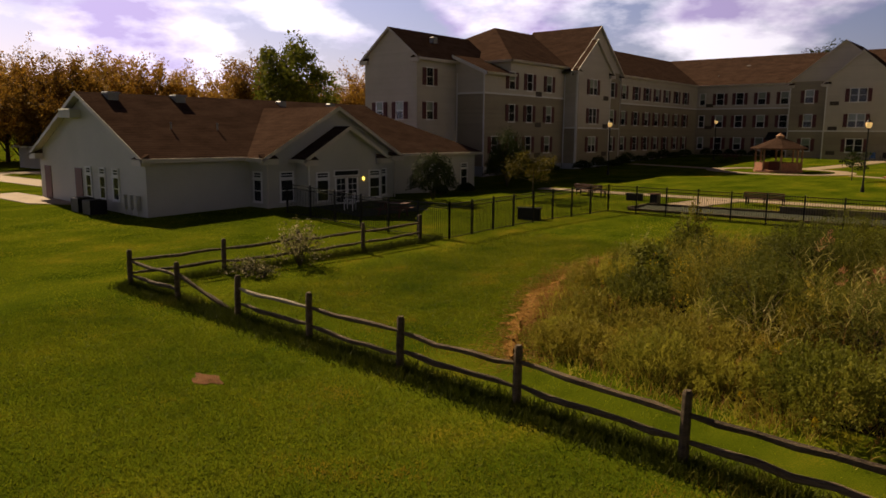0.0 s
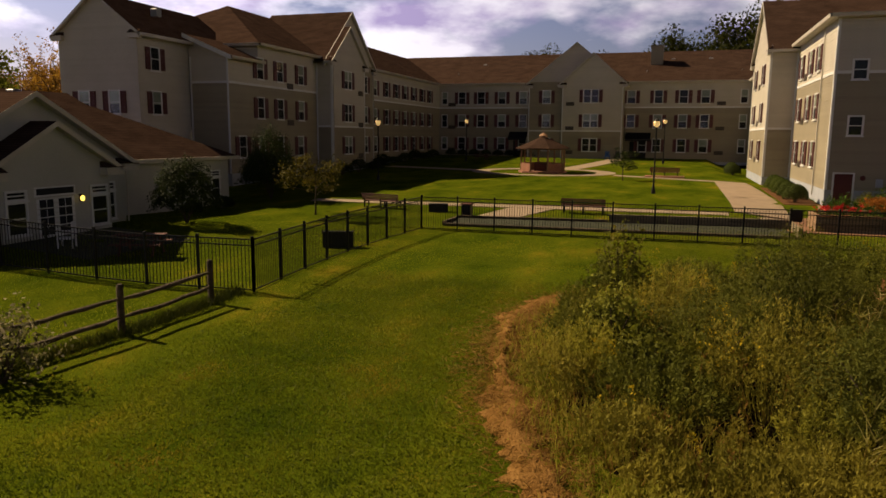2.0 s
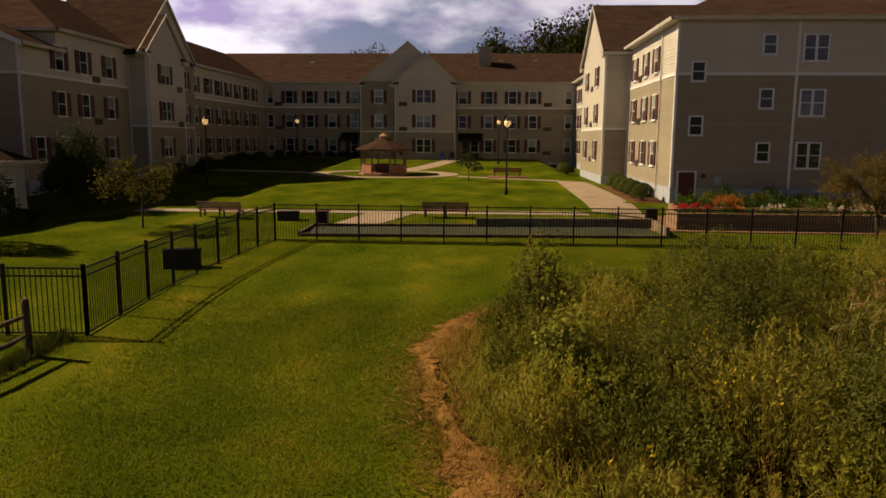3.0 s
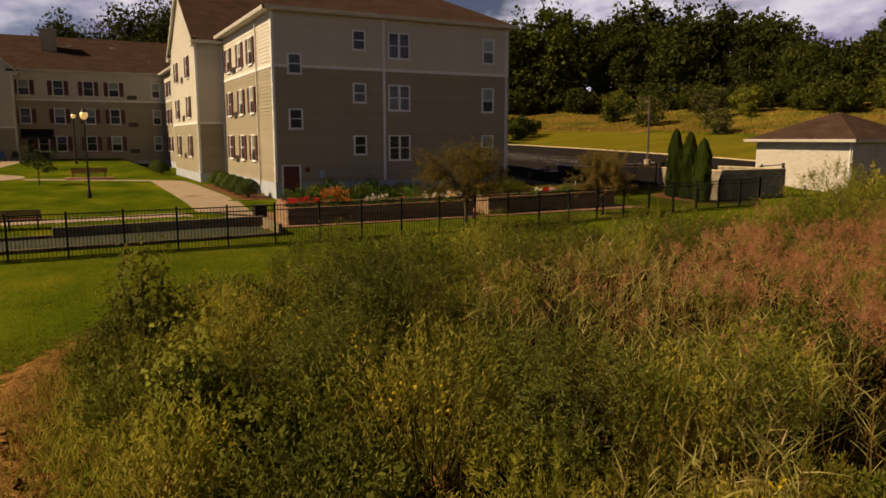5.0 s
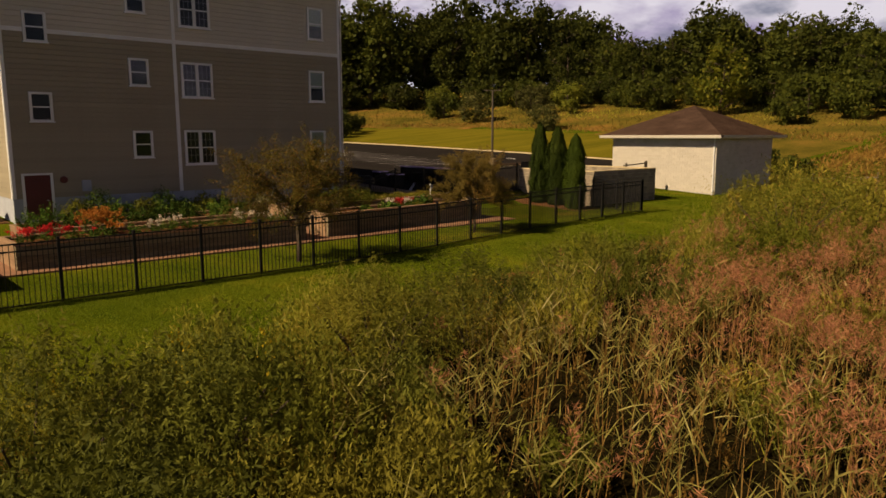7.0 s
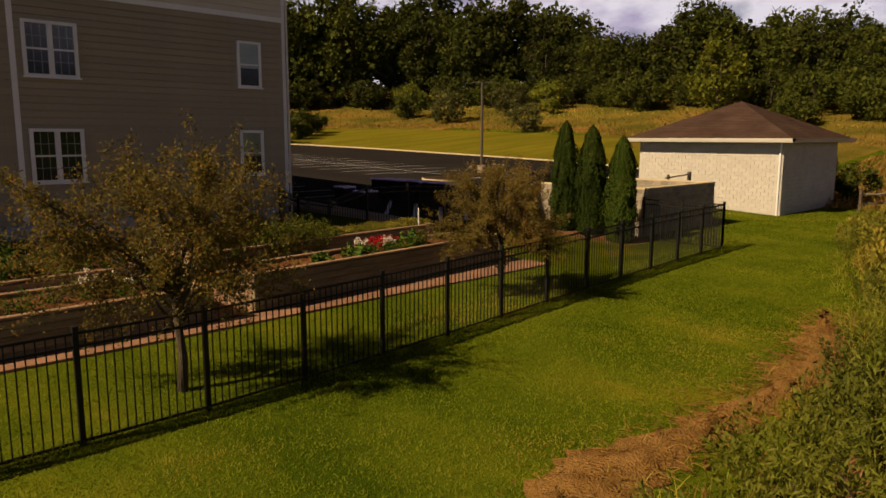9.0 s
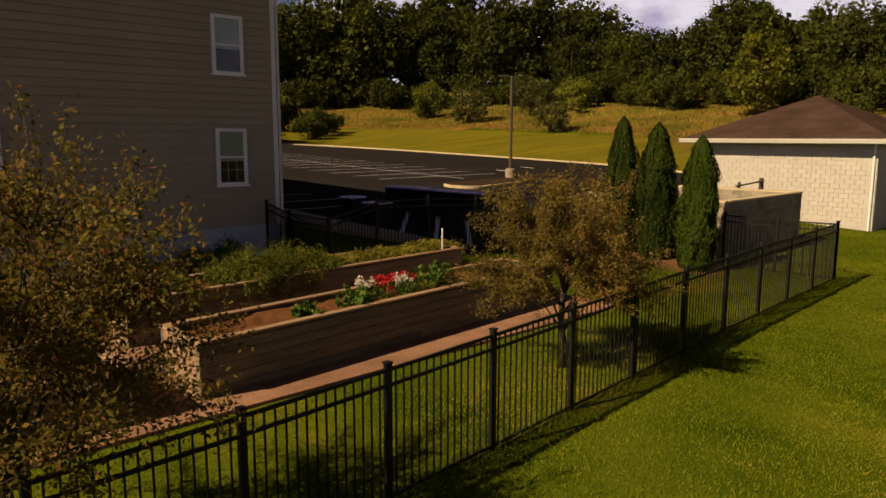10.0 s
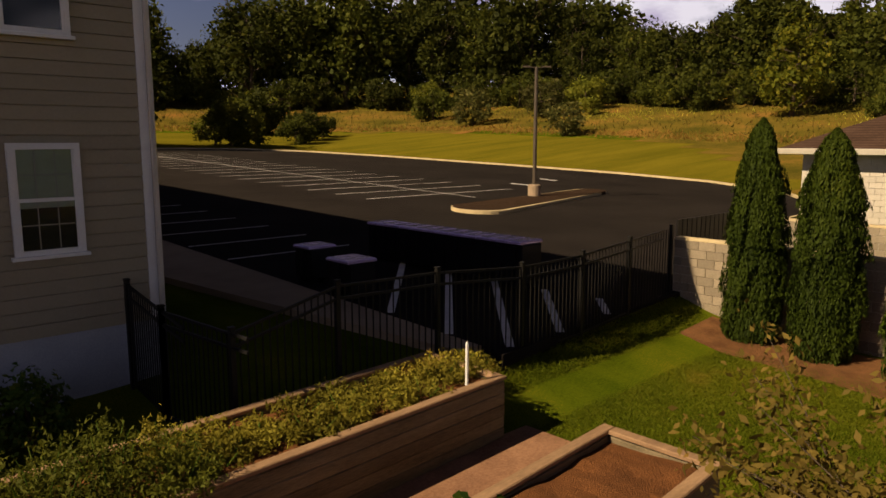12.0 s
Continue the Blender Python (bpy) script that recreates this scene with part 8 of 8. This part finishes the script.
def blades(n, box, name, label, keep=lambda x, y: marsh_depth(x, y) < -0.3, tall=(0.02, 0.06), wide=0.011, fade=1.0, material="blade"):
    x, y = wr.uniform(box[0], box[2], n), wr.uniform(box[1], box[3], n)
    rim = np.minimum(np.minimum(x - box[0], box[2] - x), np.minimum(y - box[1], box[3] - y))
    ok = keep(x, y) & (wr.uniform(size=n) < ease(rim / fade))
    x, y = x[ok], y[ok]
    z = height(x, y)
    a = wr.uniform(0, 2 * np.pi, len(x))
    w = wide * wr.uniform(0.6, 1.4, len(x))
    h = wr.uniform(*tall, len(x))
    lx, ly = wr.normal(0, 0.03, len(x)), wr.normal(0, 0.03, len(x))
    v = np.stack([np.stack([x - np.cos(a) * w, y - np.sin(a) * w, z - 0.005], 1), np.stack([x + np.cos(a) * w, y + np.sin(a) * w, z - 0.005], 1), np.stack([x + lx, y + ly, z + h], 1)], 1).reshape(-1, 3)
    tagged(new(name, from_arrays(name, v, np.arange(len(v)).reshape(-1, 3), material)), label, "grass", kind="stuff")


blades(380000, (-14, 27.0, 30, 40), "lawn_grass", "short mown grass blades beside the fence", lambda x, y: (marsh_depth(x, y) < -0.2) & ~((y > 39.3) & (x < 18.7)) & (x > -13 + 5 * wr.uniform(size=len(x))), fade=1.5, tall=(0.02, 0.05), wide=0.0085, material="blade_bright")
blades(250000, (-44, -12, -1, 37), "lawn_grass", "short mown grass blades on the open lawn", lambda x, y: (marsh_depth(x, y) < -0.2) & (y > 1.0 + 0.45 * (x + 5)), fade=9.0)
blades(190000, (-22, -4, 4, 7.4), "lawn_grass", "short mown grass blades before the split-rail fence", lambda x, y: (y > -2.5) & (np.hypot((x + 12.25) / 0.55, (y - 4.16) / 0.33) > 1), fade=2.5, tall=(0.025, 0.07), wide=0.012)
blades(130000, (-19.5, 8, -8.5, 26), "lawn_grass", "short mown grass blades beside the wild patch", lambda x, y: marsh_depth(x, y) < -0.5, fade=2.5, tall=(0.025, 0.065), wide=0.012)
blades(150000, (18.2, 37.6, 26, 46.2), "lawn_grass", "short mown grass blades behind the beds", fade=0.5, tall=(0.02, 0.05), wide=0.010, material="blade_bright")
blades(60000, (24, 32, 46, 46), "lawn_grass", "short mown grass blades beside the garage", lambda x, y: (marsh_depth(x, y) < -0.2) & ~((y > 44.5) & (x > 19)), fade=4.0, material="blade_bright")
# taller fringe under the fences
x = wr.uniform(-22, 26, 9000)
y = FENCE_Y + np.where(x > 5.4, (x - 5.4) * 0.0534, 0) + wr.normal(0, 0.07, len(x))
base = np.stack([x, y, height(x, y)], 1)
v1 = ribbons(wr, base, np.concatenate([wr.normal(0, 0.35, (len(x), 2)), np.ones((len(x), 1))], 1), wr.uniform(0.08, 0.24, len(x)), 0.012, 0.3, 2)
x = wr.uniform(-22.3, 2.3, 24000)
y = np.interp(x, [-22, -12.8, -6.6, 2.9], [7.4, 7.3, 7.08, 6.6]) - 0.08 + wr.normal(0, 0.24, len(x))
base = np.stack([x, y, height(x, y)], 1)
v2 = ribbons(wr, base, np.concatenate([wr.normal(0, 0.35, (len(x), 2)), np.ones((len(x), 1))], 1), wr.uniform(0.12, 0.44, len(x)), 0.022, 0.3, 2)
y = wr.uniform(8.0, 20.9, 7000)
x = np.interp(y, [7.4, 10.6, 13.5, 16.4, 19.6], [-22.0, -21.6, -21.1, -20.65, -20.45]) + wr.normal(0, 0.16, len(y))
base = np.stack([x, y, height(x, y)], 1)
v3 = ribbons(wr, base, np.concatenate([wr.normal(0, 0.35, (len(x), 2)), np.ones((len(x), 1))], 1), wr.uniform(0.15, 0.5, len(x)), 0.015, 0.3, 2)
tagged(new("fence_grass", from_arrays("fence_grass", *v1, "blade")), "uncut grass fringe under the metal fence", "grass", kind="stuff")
# split-rail grass takes the darkened colour in place of its own shade
tagged(new("fence_grass", from_arrays("fence_grass", *merged([v2, v3]), "fringe")), "rank grass under the split-rail fences, darkened like its shaded side", "grass", kind="stuff")

# meadow tufts on the hill
s_, d_ = wr.uniform(0, 330, 21000), np.concatenate([wr.uniform(26, 60, 15000), wr.uniform(26, 31, 6000)])
xy = np.array([edge_point(a, b) for a, b in zip(s_, d_)])
far_x, far_y = wr.uniform(44, 92, 17000), wr.uniform(8, 46, 17000)
out = marsh_depth(far_x, far_y) < -0.5
xy = np.concatenate([xy, np.stack([far_x[out], far_y[out]], 1)])
base = np.stack([xy[:, 0], xy[:, 1], height(xy[:, 0], xy[:, 1])], 1)
v, q = ribbons(wr, base, np.concatenate([wr.normal(0, 0.5, (len(xy), 2)), np.ones((len(xy), 1))], 1), wr.uniform(0.3, 0.95, len(xy)), 0.16, 0.2, 1)
weedy = (xy[:, 0] > 98) & (np.sin(xy[:, 1] * 0.21) + np.sin(xy[:, 0] * 0.33 + xy[:, 1] * 0.12) > -0.1)
dry = (~weedy) & (np.sqrt(np.maximum(xy[:, 0] - 60, 0) ** 2 + np.maximum(xy[:, 1] - 117, 0) ** 2) < 31)
for pick, material, name, label in ((weedy, "weed_gold", "meadow_weeds", "yellow-green weeds on the hillside"), (dry, "weed_dry", "dry_verge", "orange dry grass between mown slope and meadow")):
    some = np.repeat(pick, 4)
    tagged(new(name, from_arrays(name, v[some], np.arange(some.sum()).reshape(-1, 4), material)), label, "grass", kind="stuff")
some = np.repeat(~(weedy | dry), 4)
v, q = v[some], np.arange(some.sum()).reshape(-1, 4)
tagged(new("meadow_grass", from_arrays("meadow_grass", v, q, "meadow_blade")), "tall golden meadow grass on the hillside", "grass", kind="stuff")

# ---------------------------------------------------------------- plants in the beds


def bed_plant(name, x, y, z, r, tall, n, leaf, material, label, seed, slim=0.7, flowers=None, group="", bloom=26, fl=0.05, sag=0.0):
    rng = np.random.default_rng(seed)
    ob = thing(name, (x, y, z), label, "plant", group)
    s = Shape()
    for k in range(5):
        a = 1.3 * k + seed
        s.tube([(x, y, z - 0.06), (x + r * 0.6 * math.cos(a), y + r * 0.6 * math.sin(a), z + tall * 0.75)], [0.012, 0.005], 5)
    part("branching_stem", s, "garden_leaf", ob)
    w = rng.normal(size=(n, 3)) * np.array([r * 0.5, r * 0.5, tall * 0.26]) + np.array([x, y, z + tall * 0.55])
    if leaf < 0.1:
        # leaves gather along shoots, so that the plant is tufted
        m = max(26, n // 30)
        a, far = rng.uniform(0, 2 * np.pi, m), r * rng.uniform(0.0, 1.1, m) ** 0.6
        top = np.stack([x + far * np.cos(a), y + far * np.sin(a), z + tall * rng.uniform(0.5, 1.15, m) * (1.0 - 0.35 * (far / r) ** 2)], 1)
        pick, f = rng.integers(0, m, n), rng.uniform(0.12, 1.0, (n, 1))
        foot = np.array([[x, y, z]]) * np.ones((n, 1)) + np.concatenate([0.45 * (top[pick, :2] - np.array([[x, y]])), np.zeros((n, 1))], 1)
        w = foot + (top[pick] - foot) * f + rng.normal(0, 0.042, (n, 3)) * (1.2 - 0.6 * f)
    w[:, 2] = np.maximum(w[:, 2], z + 0.02)
    if sag:
        # shoots that hang over the bed's front
        k = n // 3
        a = rng.uniform(-0.7, 0.7, 14)
        pick, f = rng.integers(0, 14, k), rng.uniform(0, 1, k)
        w[:k] = np.stack([x + r * 1.4 * a[pick], rear_y(x) - 0.05 - 0.10 * np.sin(np.pi * f) - 0.06 * np.cos(a[pick] * 9), z + 0.35 - sag * rng.uniform(0.4, 1.0, 14)[pick] * f], 1) + rng.normal(0, 0.05, (k, 3))
    v, q = leaves(rng, w, leaf, slim, 0.6)
    tagged(hang("leafage", from_arrays("leafage", v, q, material), ob), kind="stuff")
    if flowers:
        p = rng.normal(size=(bloom, 3)) * np.array([r * 0.5, r * 0.5, tall * 0.14]) + np.array([x, y, z + tall * 0.92])
        p = np.repeat(p, 26, 0) + rng.normal(0, fl * 0.8, (bloom * 26, 3))
        v, q = leaves(rng, p, fl, 0.8, 0.3)
        tagged(hang("bloom", from_arrays("bloom", v, q, flowers), ob), kind="stuff")


bz = BED_TOP - 0.15


def front_y(x, y):
    return 40.16 + 0.075 * (x - 8.6) + (y - 40.2) * 0.72


def rear_y(x):
    return 43.6 + 0.06 * (x - 8.8)


for k, (x, y, r, t) in enumerate(((12.0, 40.75, 0.42, 0.42), (10.85, 40.7, 0.30, 0.30), (14.1, 41.15, 0.40, 0.44), (14.75, 41.35, 0.42, 0.46), (14.3, 41.6, 0.30, 0.35))):
    bed_plant("squash_plant", x, front_y(x, y), bz, r, t, 330, 0.098, "garden_leaf", "broad-leaved squash plant in brown soil", 300 + k, 0.85, group="squash plants")
for k, (x, y, c) in enumerate(((12.75, 40.95, "petal_red"), (13.1, 41.3, "petal_red"), (13.45, 41.15, "petal_red"), (12.5, 41.3, "petal_white"), (13.2, 40.7, "petal_white"))):
    bed_plant("flower_clump", x, front_y(x, y), bz, 0.24, 0.36, 420, 0.045, "garden_leaf", "red flower clump in the bed" if c == "petal_red" else "cream white flower clump in the bed", 320 + k, 0.5, c, "flower clumps", 8, 0.046)
bed_plant("herb_plant", 13.75, front_y(13.75, 40.7), bz, 0.26, 0.26, 420, 0.05, "weed_gold", "small yellow-green herb in brown soil", 331, 0.5)
for k in range(1, 16):
    x = 9.3 + 0.58 * k
    if k == 2:
        continue
    big = k < 8
    tallk = (0.88 if 4 <= k < 7 else 0.62) if big else 0.30 + 0.07 * math.sin(k * 1.9)
    front = rear_y(x) + (0.35 if k < 8 else 0.6)
    bed_plant("pepper_plant" if k == 1 else "tomato_plant" if big else "herb_plant", x, front + 0.15 * math.sin(k * 2.3), bz, 0.44 if k > 1 else 0.36, tallk, 2400 if big else 1500, 0.062, "tomato_leaf" if big else "weed",
              "sprawling pepper plant hanging over the bed" if k == 1 else "sprawling tomato plant hanging over the bed" if big else "yellowing low herbs filling the bed", 340 + k, 0.36, group="" if k == 1 else "bed plants", sag=0.85 if k in (1, 4, 5, 6) else 0.0)
    bed_plant("herb_plant", x + 0.2, rear_y(x) + 1.1, bz, 0.42, tallk * 0.85, 1000, 0.062, "weed" if k > 6 else "tomato_leaf", "leafy green growth along the bed's back", 360 + k, 0.34, group="bed plants")
az = 2.35
for k in range(15):
    x = -1.6 + 0.64 * k
    c = "petal_red" if k < 3 else ("petal_white" if k in (6, 7, 11, 12, 14) else ("petal_orange" if k == 4 else None))
    bed_plant("flower_clump", x, 41.0 + 0.2 * math.sin(k * 1.9), az, 0.36, 0.45, 420, 0.06, "garden_leaf", {"petal_red": "bright red flower clump in the bed", "petal_white": "pale flower clump in the bed", "petal_orange": "orange flower clump in the bed", None: "leafy green plant in the bed"}[c], 400 + k, 0.5, c, "flower clumps", 7 if c == "petal_white" else 16, 0.045)
bed_plant("mum_bush", 0.75, 41.7, az, 0.55, 0.75, 420, 0.07, "garden_leaf", "large rounded orange chrysanthemum", 430, 0.5, "petal_orange", "", 110, 0.045)
for k in range(14):
    bed_plant("vegetable_plant", -0.6 + 0.6 * k, 44.9 + 0.3 * math.sin(2.7 * k), 2.3, 0.5, 0.75 + 0.25 * math.sin(k * 1.7), 700, 0.085, "garden_leaf", "tall leafy vegetable plant in the rear bed", 440 + k, 0.5, group="bed plants")
for k in range(14):
    shrub(1.7 + 0.86 * k, 47.6 + 0.2 * math.sin(k * 1.7), 0.62 if k < 7 else 0.5, (1.15 if k < 7 else 0.8) + 0.3 * math.sin(k * 2.1), "garden_leaf" if k % 3 else "weed_green", "green perennial at the foot of the wall", 470 + k, 0.085, 1500, "wall perennials", loose=0.2)
